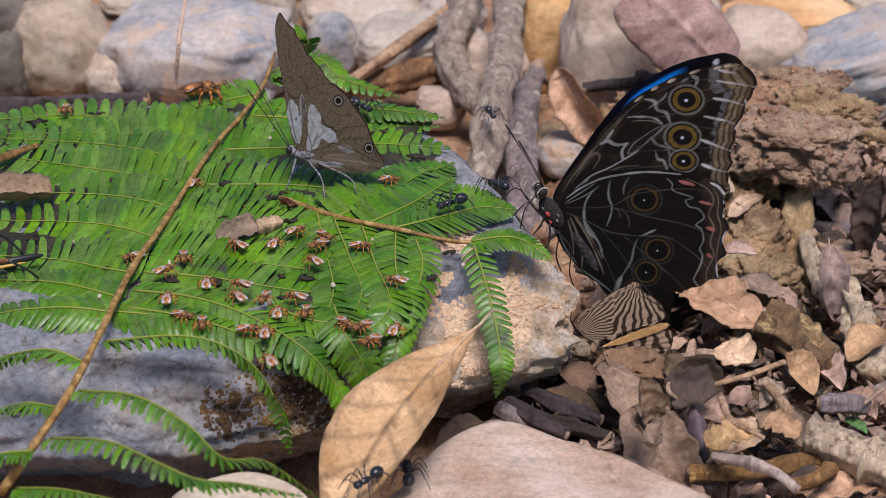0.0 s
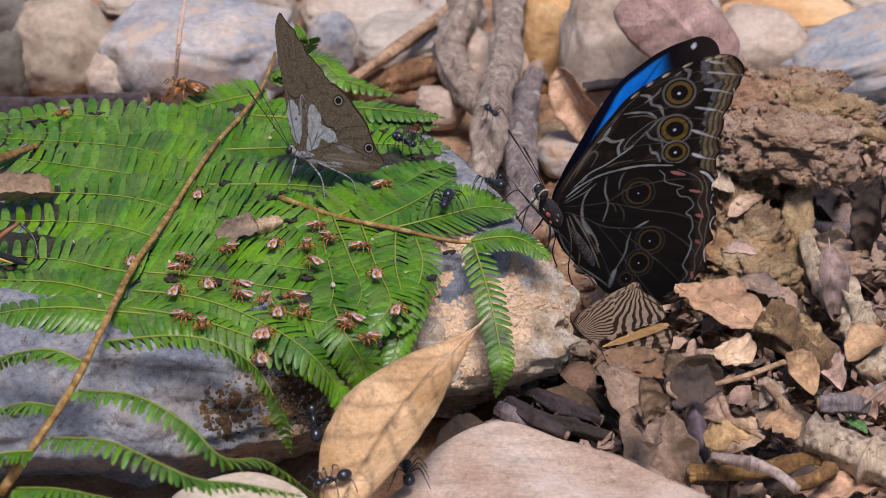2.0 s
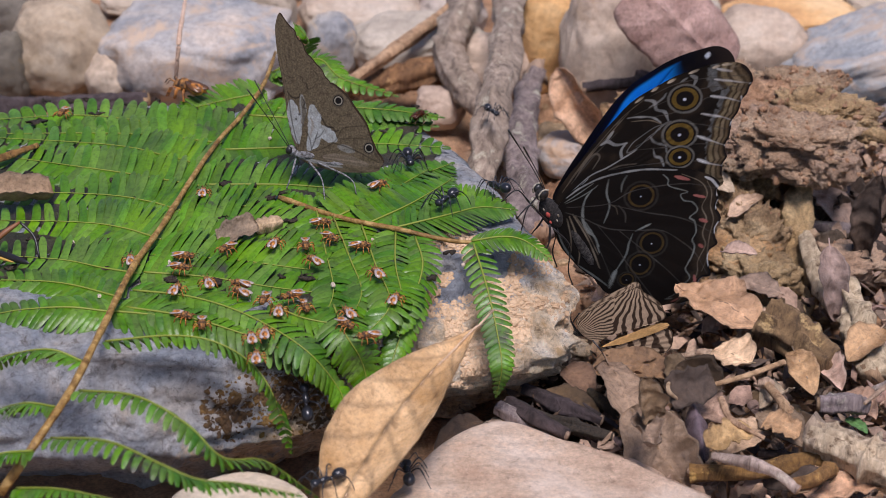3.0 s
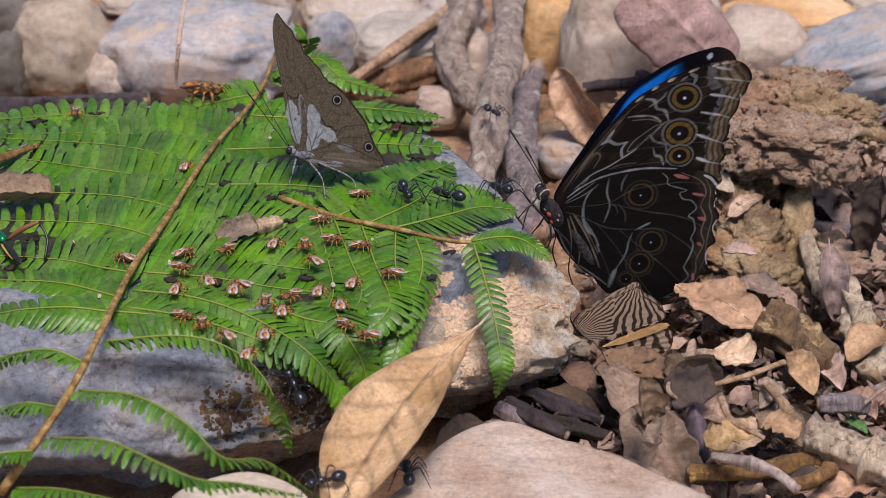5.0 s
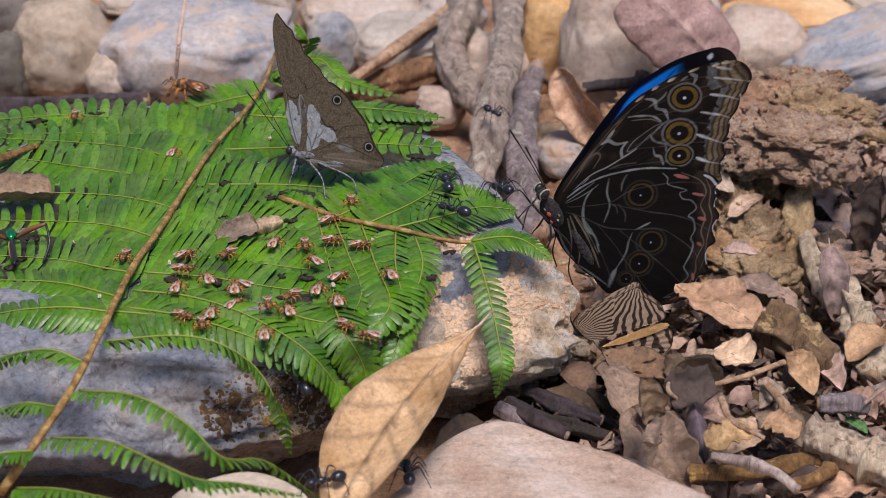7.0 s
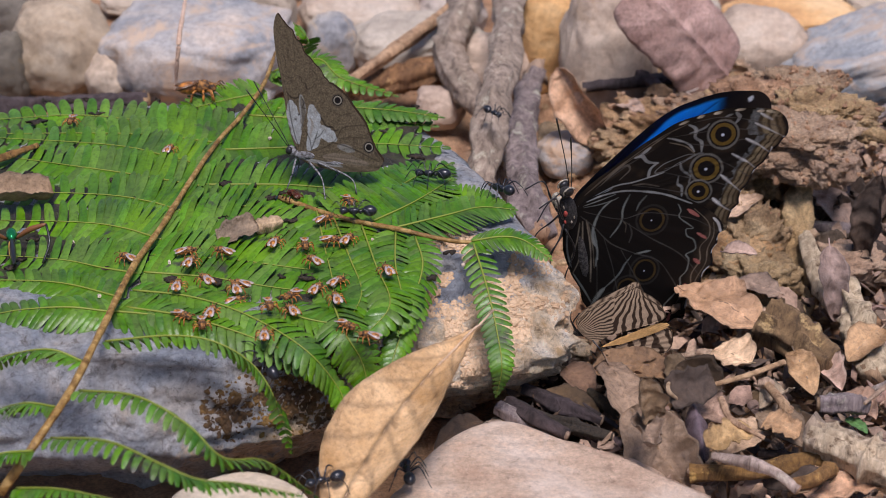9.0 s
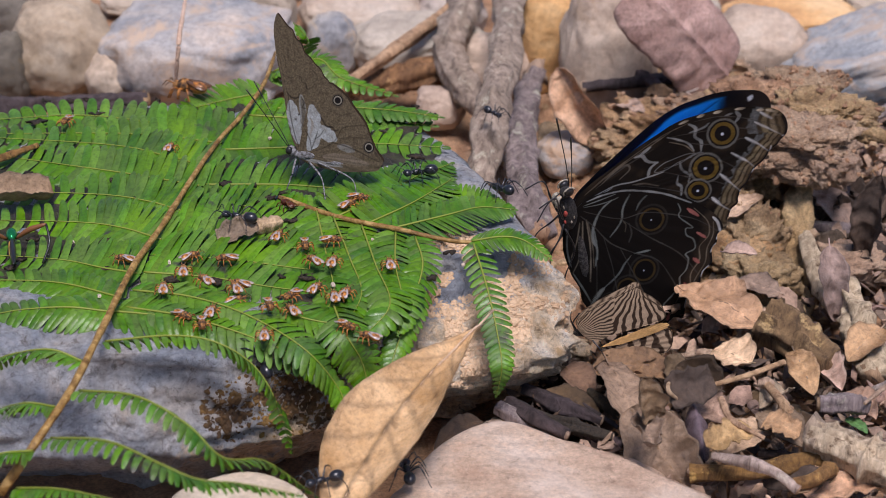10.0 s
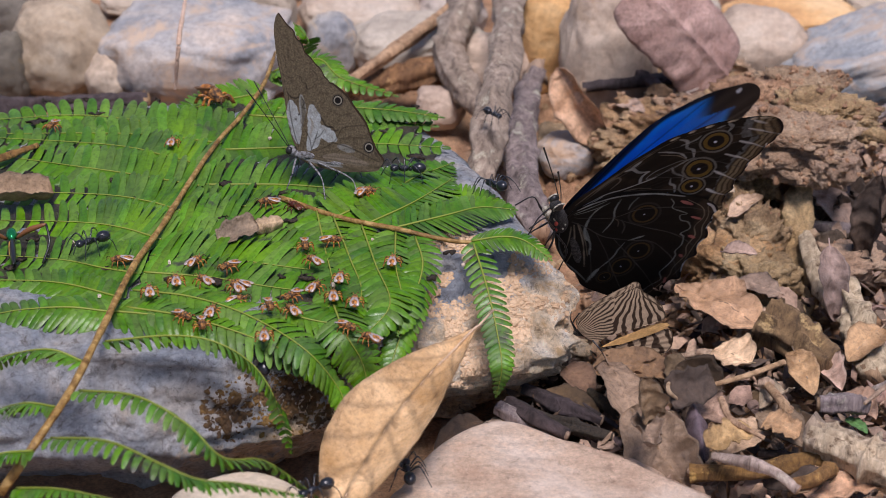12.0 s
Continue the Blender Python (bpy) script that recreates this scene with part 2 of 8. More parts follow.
def tube(name, pts, radii, material, parent=None, label="", sides=10, **kw):
    v, f = tube_data(pts, radii, sides, **kw)
    return sheet(name, v, f, material, parent, label)


def joined(datas):
    """Several vertex and face lists as one."""
    verts, faces = [], []
    for v, f in datas:
        o = len(verts)
        verts += list(v)
        faces += [tuple(i + o for i in q) for q in f]
    return verts, faces


def blob_data(c, radii, rings=8, sides=10, turn=None, taper=0.0):
    """An egg shape round c with its long axis along x."""
    m = turn or Matrix.Identity(3)
    verts, faces = [Vector((-1, 0, 0))], []
    for i in range(1, rings):
        a = math.pi * i / rings
        for k in range(sides):
            w = 2 * math.pi * k / sides
            s = math.sin(a) * (1 + taper * math.cos(a))
            verts.append(Vector((-math.cos(a), s * math.cos(w), s * math.sin(w))))
    verts.append(Vector((1, 0, 0)))
    for k in range(sides):
        faces.append((0, 1 + (k + 1) % sides, 1 + k))
        for i in range(rings - 2):
            b = 1 + i * sides
            faces.append((b + k, b + (k + 1) % sides, b + sides + (k + 1) % sides, b + sides + k))
        faces.append((1 + (rings - 2) * sides + k, 1 + (rings - 2) * sides + (k + 1) % sides, len(verts) - 1))
    r = Vector(radii)
    return [Vector(c) + m @ Vector((v.x * r.x, v.y * r.y, v.z * r.z)) for v in verts], faces


# ---- ground ----
MOUND = (0.07396, 0.06327)


def ground_z(x, y):
    z = -0.003 + 0.003 * noise.noise(Vector((x * 40, y * 40, 3.1))) + 0.0012 * noise.noise(Vector((x * 160, y * 160, 7)))
    low = max(0.0, min(1.0, (-0.015 - y) / 0.035)) * max(0.0, min(1.0, (y + 0.6) / 0.3))
    z -= 0.009 * low
    d = ((x - MOUND[0]) / 0.034) ** 2 + ((y - MOUND[1]) / 0.05) ** 2
    k = math.exp(-d)
    z += 0.013 * k * (1 + 0.5 * fbm((x, y, 0.5), 90, 3))
    rid = 1 - abs(fbm((x, y, 1.5), 150, 3)) * 1.6
    z += 0.006 * min(1, k * 2.5) * (rid - 0.5) + 0.0022 * min(1, k * 3) * fbm((x, y, 4.5), 520, 3)
    return z


def axis_steps(lo, hi, step):
    """Even steps in the near part, growing ones out to the horizon."""
    mid = list(np.arange(lo, hi + step / 2, step))
    left, right, s = [], [], step
    while s < 25:
        s *= 1.45
        left.append((left[-1] if left else lo) - s)
        right.append((right[-1] if right else hi) + s)
    return left[::-1] + mid + right


def make_ground():
    xs, ys = axis_steps(-0.16, 0.19, 0.001), axis_steps(-0.13, 0.2, 0.001)
    verts = [(x, y, ground_z(x, y)) for y in ys for x in xs]
    w = len(xs)
    faces = [(j * w + i, j * w + i + 1, (j + 1) * w + i + 1, (j + 1) * w + i) for j in range(len(ys) - 1) for i in range(w - 1)]
    g = sheet("ground", verts, faces, SOIL)
    tagged(g, "bare sandy brown soil with clods and crumbs", "ground", kind="structure")


make_ground()

# ---- the flat rock under the fern ----
SLAB_TOP = ((-0.12964, -0.02539), (-0.10757, 0.00646), (-0.07625, 0.01474), (-0.04373, 0.01915), (-0.01916, 0.01547), (0.00082, -0.00907), (0.01263, -0.03166), (0.01853, -0.05108), (0.02244, -0.06318), (0.01192, -0.06235), (-0.00296, -0.06646), (-0.01706, -0.08604), (-0.03476, -0.103), (-0.05467, -0.10878), (-0.07764, -0.10648), (-0.11056, -0.10648))
SLAB_WAIST = ((-0.12964, -0.02539), (-0.10757, 0.00646), (-0.07625, 0.01474), (-0.04373, 0.01915), (-0.01916, 0.01547), (0.00082, -0.00907), (0.01574, -0.0456), (0.02516, -0.06596), (0.02954, -0.07444), (0.02426, -0.08435), (0.00191, -0.09083), (-0.01687, -0.09897), (-0.03472, -0.11125), (-0.0544, -0.11874), (-0.07705, -0.11769), (-0.11022, -0.11556))
SLAB_FOOT = ((-0.14369, 0.01088), (-0.11761, 0.03745), (-0.08357, 0.04803), (-0.04811, 0.05527), (-0.02109, 0.05163), (0.00091, 0.0306), (0.01676, -0.0016), (0.0286, -0.02507), (0.03314, -0.03066), (0.0234, -0.04938), (0.0113, -0.05577), (-0.00828, -0.06447), (-0.03085, -0.07643), (-0.05615, -0.08787), (-0.08478, -0.08674), (-0.12206, -0.08106))


def slab_z(x, y):
    return 0.034 + 0.0012 * noise.noise(Vector((x * 28, y * 28, 0.7))) + 0.0004 * noise.noise(Vector((x * 160, y * 160, 2)))


def outline_rock(name, top, foot, ztop, zfoot, material, label, rough=0.0026, scale=80, n=150, rings=26, cut=0.35, side=16, belly=0.0015, waist=None, smooth_to=-9.0):
    """A rock with a flat top: a top outline, a foot outline and a broken side between them."""
    a, b = spline(top, n, True), spline(foot, n, True)
    w = spline(waist, n, True) if waist else (a + b) / 2
    mid = a.mean(axis=0)
    verts, faces = [], []
    for j in range(rings):
        s = (j / (rings - 1)) ** 0.8
        for i in range(n):
            q = mid + (a[i] - mid) * s * 0.985
            verts.append((q[0], q[1], ztop(q[0], q[1]) - 0.0016 * max(0, (s - 0.9) / 0.1) ** 2))
    for j in range(1, side + 1):
        s = j / side
        for i in range(n):
            if waist:
                q = a[i] * (1 - 2 * s) + w[i] * 2 * s if s < 0.45 else w[i] * (2 - 2 * s) + b[i] * (2 * s - 1) if s > 0.55 else a[i] * 0.05 + w[i] * 0.9 + b[i] * 0.05
            else:
                q = a[i] * (1 - s) + b[i] * s
            zt = ztop(a[i][0], a[i][1]) - 0.0016
            z = zt + (zfoot - zt) * (s ** 1.28 if waist else s)
            p = Vector((q[0], q[1], z))
            out = Vector((a[i][0] - mid[0], a[i][1] - mid[1], 0)).normalized()
            bulge = belly * math.sin(math.pi * s ** 0.85) ** 0.8
            layer = noise.noise(Vector((q[0] * 30, q[1] * 30, z * 300)))
            layer = math.copysign(abs(layer) ** 0.5, layer)
            p += out * (bulge + rough * cut * 2 * layer + rough * fbm(p, scale, 5) * min(1, s * 4))
            p += out * (0.0009 * fbm(p, 330, 3) * min(1, s * 5))
            broken = min(1.0, max(0.12, (q[0] - smooth_to) / 0.03))
            chip = noise.noise(p * 210) + 0.5 * noise.noise(p * 520)
            p += out * (rough * 0.55 * math.copysign(abs(chip) ** 0.6, chip) - rough * 0.6 * max(0, 1 - abs(noise.noise(p * 95 + Vector((5, 2, 9)))) * 9)) * min(1, s * 6) * broken
            p.z += rough * 0.5 * fbm(p + Vector((3, 1, 2)), scale, 3) * min(1, s * 4)
            verts.append(p)
    for j in range(rings + side - 1):
        for i in range(n):
            k = (i + 1) % n
            faces.append((j * n + i, (j + 1) * n + i, (j + 1) * n + k, j * n + k))
    return tagged(sheet(name, verts, faces, material), label, "rock")


outline_rock("rock_slab", SLAB_TOP, SLAB_FOOT, slab_z, -0.012, SLAB_ROCK,
             "flat blue-grey rock with tan dirt on its broken edge", n=420, rings=34, side=46, cut=0.3, belly=0.0, waist=SLAB_WAIST, smooth_to=-0.03)
outline_rock("flat_stone", ((-0.01038, -0.13036), (-0.00046, -0.10867), (0.01131, -0.09985), (0.02507, -0.10715), (0.03937, -0.11654), (0.05553, -0.1333), (0.05596, -0.1633), (0.01175, -0.16834), (-0.01488, -0.15988)),
             ((-0.0029, -0.09881), (0.00449, -0.08335), (0.01473, -0.07408), (0.02707, -0.08106), (0.04242, -0.0923), (0.05877, -0.1093), (0.05865, -0.13829), (0.01268, -0.1472), (-0.01169, -0.13462)),
             lambda x, y: 0.012 + 0.001 * noise.noise(Vector((x * 50, y * 50, 4))), -0.012, PINK_ROCK,
             "pinkish tan flat stone beside the rock", n=240, rings=26, rough=0.0022, scale=110)

# ---- river stones behind ----


def stone(c, radii, material, label, yaw=0.0, lean=0.0, rough=0.14, square=0.3, scale=1.2, seed=0, fine=5):
    bm = bmesh.new()
    bmesh.ops.create_icosphere(bm, subdivisions=fine, radius=1.0)
    e = 1 - square * 0.5
    m = pose(*c, 0, lean, yaw)
    for v in bm.verts:
        q = Vector([math.copysign(abs(t) ** e, t) for t in v.co])
        d = 1 + rough * fbm(v.co + Vector((seed * 3.7, seed, 0)), scale, 2) + rough * 0.3 * fbm(v.co + Vector((seed, 0, 5)), scale * 4, 4)
        v.co = m @ Vector((q.x * radii[0] * d, q.y * radii[1] * d, q.z * radii[2] * d))
    return tagged(part("stone", bm, material), label, "stone", "river stones behind the rock")


stone((-0.11321, 0.10956, 0.01149), (0.01499, 0.01275, 0.01532), BEIGE_ROCK, "smooth rounded beige river stone", seed=1)
stone((-0.07206, 0.11154, 0.00981), (0.02707, 0.02301, 0.01308), GREY_ROCK, "large blocky blue-grey river stone with tan stains", seed=2, square=0.7, rough=0.16)
stone((-0.0978, 0.09704, 0.00665), (0.00664, 0.00565, 0.00886), PALE_ROCK, "small pale stone with a rounded point", seed=3, square=0.0)
stone((-0.13711, 0.14747, 0.0061), (0.00891, 0.00758, 0.00814), DARK_ROCK, "dark grey-brown stone in shade", seed=4)
stone((-0.12849, 0.10214, 0.00815), (0.00668, 0.00568, 0.01087), DARK_ROCK, "dull brown stone beside a dark twig", seed=5)
stone((-0.1006, 0.17302, 0.00233), (0.01202, 0.00815, 0.00311), BEIGE_ROCK, "beige stone behind the larger ones", seed=6)
stone((-0.03336, 0.12202, 0.00751), (0.00817, 0.00694, 0.01001), GREY_ROCK, "small blue-grey stone behind the fern tip", seed=7)
stone((-0.02594, 0.15465, 0.0053), (0.01981, 0.01684, 0.00707), BEIGE_ROCK, "rough grey-beige stone behind a stick", seed=8, square=0.5)
stone((-0.01019, 0.12475, 0.00644), (0.01814, 0.01542, 0.00858), PALE_ROCK, "pale tan stone under a stick", seed=9)
stone((0.01625, 0.11032, 0.00666), (0.01269, 0.01079, 0.00888), PALE_ROCK, "pale cream stone behind the sticks", seed=10)
stone((0.03217, 0.11014, 0.01306), (0.01011, 0.00859, 0.01742), OCHRE_ROCK, "ochre yellow rounded river stone", seed=11)
stone((0.04747, 0.09043, 0.01727), (0.01387, 0.01179, 0.02303), PALE_ROCK, "tall cream-coloured stone with a soft edge", seed=12, square=0.4)
stone((0.09395, 0.11659, 0.00872), (0.01535, 0.01304, 0.01163), PALE_ROCK, "pale grey rounded stone", seed=13)
stone((0.11096, 0.15424, 0.0045), (0.02162, 0.01837, 0.006), OCHRE_ROCK, "smooth orange-brown river stone behind", seed=14)
stone((0.12654, 0.10326, 0.0081), (0.02641, 0.02105, 0.0118), CAKED_ROCK, "big grey stone caked with soil", seed=15, square=0.7, rough=0.3, lean=-20)
stone((0.03408, 0.047, 0.00478), (0.00848, 0.00721, 0.00637), GREY_ROCK, "small blue-grey stone half in soil", seed=16)
stone((-0.00065, 0.07999, 0.00492), (0.0073, 0.0062, 0.00656), BEIGE_ROCK, "small brown stone under the broken stick", seed=17)
stone((0.00287, 0.15074, 0.00582), (0.01075, 0.00914, 0.00776), PALE_ROCK, "cream stone between two sticks", seed=18)
stone((0.07615, 0.1661, 0.00392), (0.01465, 0.01245, 0.00523), GREY_ROCK, "dull blue-grey stone far behind", seed=19)
stone((0.14046, 0.17177, 0.00279), (0.00831, 0.00706, 0.00373), PALE_ROCK, "pale stone at the far edge", seed=20)
stone((0.04547, 0.14547, 0.0078), (0.00799, 0.00679, 0.0104), PALE_ROCK, "cream stone beside the ochre one", seed=21)
stone((0.00788, 0.11861, 0.0061), (0.00685, 0.00582, 0.00813), PALE_ROCK, "pale rounded stone behind curved branch", seed=22)
stone((-0.05561, 0.1437, 0.00847), (0.00885, 0.00753, 0.01129), BEIGE_ROCK, "rough tan stone beside the blocky one", seed=23, square=0.5, rough=0.2)


def far_pebbles():
    """The stone bed goes on behind the larger stones."""
    rnd = random.Random(31)
    mats = ((GREY_ROCK, "grey river pebble in the stone bed"), (BEIGE_ROCK, "beige river pebble in the stone bed"), (PALE_ROCK, "pale river pebble in the stone bed"), (DARK_ROCK, "dark river pebble in the stone bed"), (OCHRE_ROCK, "ochre river pebble in the stone bed"))
    for i in range(90):
        x, y = rnd.uniform(-0.2, 0.22), rnd.uniform(0.10, 0.36)
        if x > 0.045 and y < 0.13 or y < 0.17:
            continue
        r = rnd.uniform(0.007, 0.016)
        m, words = rnd.choice(mats)
        stone((x, y, r * 0.25), (r, r * rnd.uniform(0.7, 1.1), r * rnd.uniform(0.55, 0.8)), m, words, rnd.uniform(0, 180), rnd.uniform(-15, 15), seed=40 + i, fine=3)


far_pebbles()

# ---- fern ----
FERN_THING = new("fern_frond")
tagged(FERN_THING, "large wet green fern frond lying over the rock", "fern")


def pinna(pts, half, parent, pairs=26, up=(0, -0.25, 1), sides=(1, -1), droop=0.25, slant=66, rib=0.00026, wide=1.0, seed=0):
    """One side leaf of the fern: a rib and two combs of blunt lobes that all but touch."""
    rnd = random.Random(seed)
    pairs = round(pairs * (0.8 if half > 0.0055 else 0.76))
    path = spline(pts, pairs + 4)
    n = len(path)
    up = Vector(up).normalized()
    verts, faces = [], []
    length = sum(np.linalg.norm(path[i + 1] - path[i]) for i in range(n - 1))
    gap = length / (pairs + 3)
    shape = ((0.0, 1.06), (0.25, 1.04), (0.5, 0.99), (0.72, 0.9), (0.88, 0.7), (0.96, 0.45), (1.0, 0.12))
    for i in range(n):
        s = i / (n - 1)
        p = Vector(path[i])
        t = Vector(path[min(i + 1, n - 1)] - path[max(i - 1, 0)]).normalized()
        side = t.cross(up).normalized()
        nor = side.cross(t).normalized()
        prof = min(1.0, 0.82 + s * 2.2) * (1 - s ** 2.6) ** 0.75 + 0.06
        for sg in sides:
            a = radians(slant + rnd.uniform(-4, 4))
            d = side * sg * math.sin(a) + t * math.cos(a)
            wdir = t * math.sin(a) - side * sg * math.cos(a)
            ln = 1.2 * half * prof * rnd.uniform(0.94, 1.05)
            w = gap * 0.5 * wide * rnd.uniform(0.92, 1.04)
            base = len(verts)
            tip = rnd.uniform(0.7, 1.3) * droop
            twist = sg * 0.14 + rnd.uniform(-0.16, 0.16)
            lift = rnd.uniform(-0.03, 0.03) * ln
            for f, k in shape:
                c = p + d * (ln * f) - nor * (ln * tip * f * f - lift * f) + t * (ln * 0.1 * f * f)
                h = w * k
                for e in (-1.0, -0.5, 0.0, 0.5, 1.0):
                    fold = 0.34 * (1 - e * e) - (0.12 if e == 0.0 else 0.0)
                    verts.append(c + wdir * (h * e) + nor * (h * fold - twist * h * e) * min(1.0, 0.25 + 1.3 * f))
            for r in range(len(shape) - 1):
                b = base + r * 5
                for k in range(4):
                    q = (b + k, b + k + 1, b + k + 6, b + k + 5)
                    faces.append(q if sg > 0 else q[::-1])
    ob = sheet("pinna", verts, faces, FERN, parent)
    taper = [rib * (1 - 0.75 * i / (n - 1)) for i in range(n)]
    tube("rib", [Vector(q) + up * 0.0002 for q in path], taper, FERN_RIB, ob, sides=6)
    return ob


RACHIS = ((-0.08146, -0.15035, 0.026), (-0.07499, -0.14461, 0.034), (-0.0706, -0.13137, 0.037), (-0.0675, -0.10862, 0.0384), (-0.06507, -0.08443, 0.0384), (-0.06109, -0.06319, 0.0384), (-0.05739, -0.04003, 0.0384), (-0.05354, -0.01961, 0.0384), (-0.04894, -0.00281, 0.0384), (-0.04519, 0.01688, 0.0384), (-0.04384, 0.03798, 0.0384))
tube("rachis", spline(RACHIS, 60), [0.00088 * (1 - 0.45 * i / 59) for i in range(60)], FERN_STEM, FERN_THING, "split brown fern stalk", sides=10, rough=0.25)

# side leaves, from the stalk outwards
pinna(((-0.04516, 0.01623, 0.036), (-0.05465, 0.01336, 0.0352), (-0.06655, 0.00545, 0.0352)), 0.0066612, FERN_THING, slant=79, seed=1, pairs=17, droop=0.05)
pinna(((-0.05040, -0.00965, 0.0365), (-0.06679, -0.00408, 0.036), (-0.08997, 0.00276, 0.0356), (-0.11476, 0.00064, 0.035)), 0.00793, FERN_THING, slant=79, seed=2, pairs=26, droop=0.05)
pinna(((-0.05424, -0.03017, 0.0365), (-0.06603, -0.02208, 0.036), (-0.08044, -0.01498, 0.0356), (-0.11565, -0.00863, 0.035)), 0.008723, FERN_THING, slant=79, seed=4, pairs=29, droop=0.05)
pinna(((-0.05584, -0.04003, 0.0365), (-0.07265, -0.03253, 0.036), (-0.08943, -0.02632, 0.0356), (-0.11389, -0.01727, 0.035)), 0.008723, FERN_THING, slant=79, seed=5, pairs=29, droop=0.05)
pinna(((-0.05824, -0.05331, 0.0365), (-0.06688, -0.04704, 0.036), (-0.07905, -0.04265, 0.0356), (-0.10940, -0.03928, 0.035)), 0.0091988, FERN_THING, slant=79, seed=6, pairs=27, droop=0.05)
pinna(((-0.06121, -0.06731, 0.0365), (-0.07077, -0.06052, 0.036), (-0.08194, -0.05690, 0.0356), (-0.10755, -0.05454, 0.035)), 0.0091988, FERN_THING, slant=79, seed=7, pairs=26, droop=0.05)
pinna(((-0.06441, -0.08315, 0.0365), (-0.07233, -0.07962, 0.036), (-0.08272, -0.07493, 0.0356), (-0.10413, -0.07111, 0.035)), 0.0091988, FERN_THING, slant=79, seed=8, pairs=24, droop=0.08)
pinna(((-0.06624, -0.09336, 0.0362), (-0.08236, -0.08451, 0.0352), (-0.10563, -0.08173, 0.034)), 0.005, FERN_THING, seed=9, pairs=26, droop=0.1)
pinna(((-0.06777, -0.09904, 0.036), (-0.07749, -0.09895, 0.037), (-0.09052, -0.09794, 0.035), (-0.10047, -0.09704, 0.03)), 0.0052, FERN_THING, seed=10, pairs=24, droop=0.3)
pinna(((-0.06971, -0.12114, 0.037), (-0.07667, -0.11979, 0.039), (-0.08664, -0.11788, 0.036), (-0.09442, -0.11531, 0.03)), 0.00311, FERN_THING, wide=0.75, seed=11, pairs=22, droop=0.55, up=(0, 0.42, 0.9))
pinna(((-0.07276, -0.1363, 0.036), (-0.07787, -0.13817, 0.038), (-0.08579, -0.13466, 0.034)), 0.00311, FERN_THING, wide=0.75, seed=12, pairs=16, droop=0.55, up=(0, 0.42, 0.9))
pinna(((-0.07541, -0.1469, 0.033), (-0.08086, -0.14942, 0.034), (-0.08776, -0.14798, 0.03)), 0.00296, FERN_THING, wide=0.75, seed=13, pairs=16, droop=0.55, up=(0, 0.42, 0.9))
pinna(((-0.0442, 0.02698, 0.037), (-0.03792, 0.0223, 0.042), (-0.03371, 0.01556, 0.05), (-0.03671, 0.01426, 0.055)), 0.0035, FERN_THING, seed=14, pairs=16, droop=0.2)
pinna(((-0.04374, 0.02438, 0.0365), (-0.03244, 0.02672, 0.041), (-0.02573, 0.02073, 0.038), (-0.01197, 0.01439, 0.036)), 0.004, FERN_THING, seed=15, pairs=24, droop=0.2)
pinna(((-0.04686, 0.00536, 0.036), (-0.03144, 0.00597, 0.0365), (-0.01452, 0.00303, 0.037), (-0.00055, -0.00154, 0.037)), 0.0045, FERN_THING, seed=16, pairs=28, droop=0.2)
pinna(((-0.05189, -0.01883, 0.036), (-0.037, -0.01663, 0.0356), (-0.01956, -0.01343, 0.0352), (0.00081, -0.01419, 0.0345)), 0.009516, FERN_THING, slant=79, seed=18, pairs=26, droop=0.06)
pinna(((-0.055, -0.03837, 0.036), (-0.03691, -0.03752, 0.0356), (-0.01867, -0.03901, 0.0353), (-0.00314, -0.03379, 0.035)), 0.0091988, FERN_THING, slant=79, seed=20, pairs=26, droop=0.06)
pinna(((-0.05821, -0.05827, 0.036), (-0.04559, -0.0571, 0.0357), (-0.03284, -0.06079, 0.0353), (-0.01656, -0.06434, 0.035)), 0.008723, FERN_THING, slant=79, seed=22, pairs=26, droop=0.06)
pinna(((-0.06203, -0.07386, 0.036), (-0.04642, -0.07512, 0.0357), (-0.03172, -0.07828, 0.0353), (-0.01363, -0.08114, 0.0345)), 0.008723, FERN_THING, slant=79, seed=24, pairs=27, droop=0.08)
pinna(((-0.06428, -0.08977, 0.036), (-0.05156, -0.09422, 0.0368), (-0.03944, -0.10071, 0.036), (-0.02749, -0.11018, 0.0335), (-0.02093, -0.11046, 0.0245), (-0.01978, -0.11261, 0.0205)), 0.0048, FERN_THING, seed=26, pairs=44, droop=0.25)
pinna(((-0.06464, -0.09675, 0.0358), (-0.052, -0.10118, 0.036), (-0.03791, -0.10648, 0.034), (-0.02536, -0.11002, 0.0295), (-0.02092, -0.111, 0.0235)), 0.0045, FERN_THING, seed=27, pairs=34, droop=0.3)
pinna(((-0.06686, -0.11227, 0.0365), (-0.05371, -0.11443, 0.039), (-0.04459, -0.1169, 0.039), (-0.03701, -0.11773, 0.034), (-0.03244, -0.12029, 0.0265), (-0.03044, -0.11793, 0.0145)), 0.00311, FERN_THING, wide=0.75, seed=28, pairs=40, droop=0.55, up=(0, 0.42, 0.9))
pinna(((-0.0689, -0.132, 0.037), (-0.0565, -0.14237, 0.042), (-0.04633, -0.15037, 0.041), (-0.03961, -0.15386, 0.036), (-0.03251, -0.14879, 0.032), (-0.02366, -0.1453, 0.022)), 0.00296, FERN_THING, wide=0.75, seed=29, pairs=40, droop=0.55, up=(0, 0.42, 0.9))
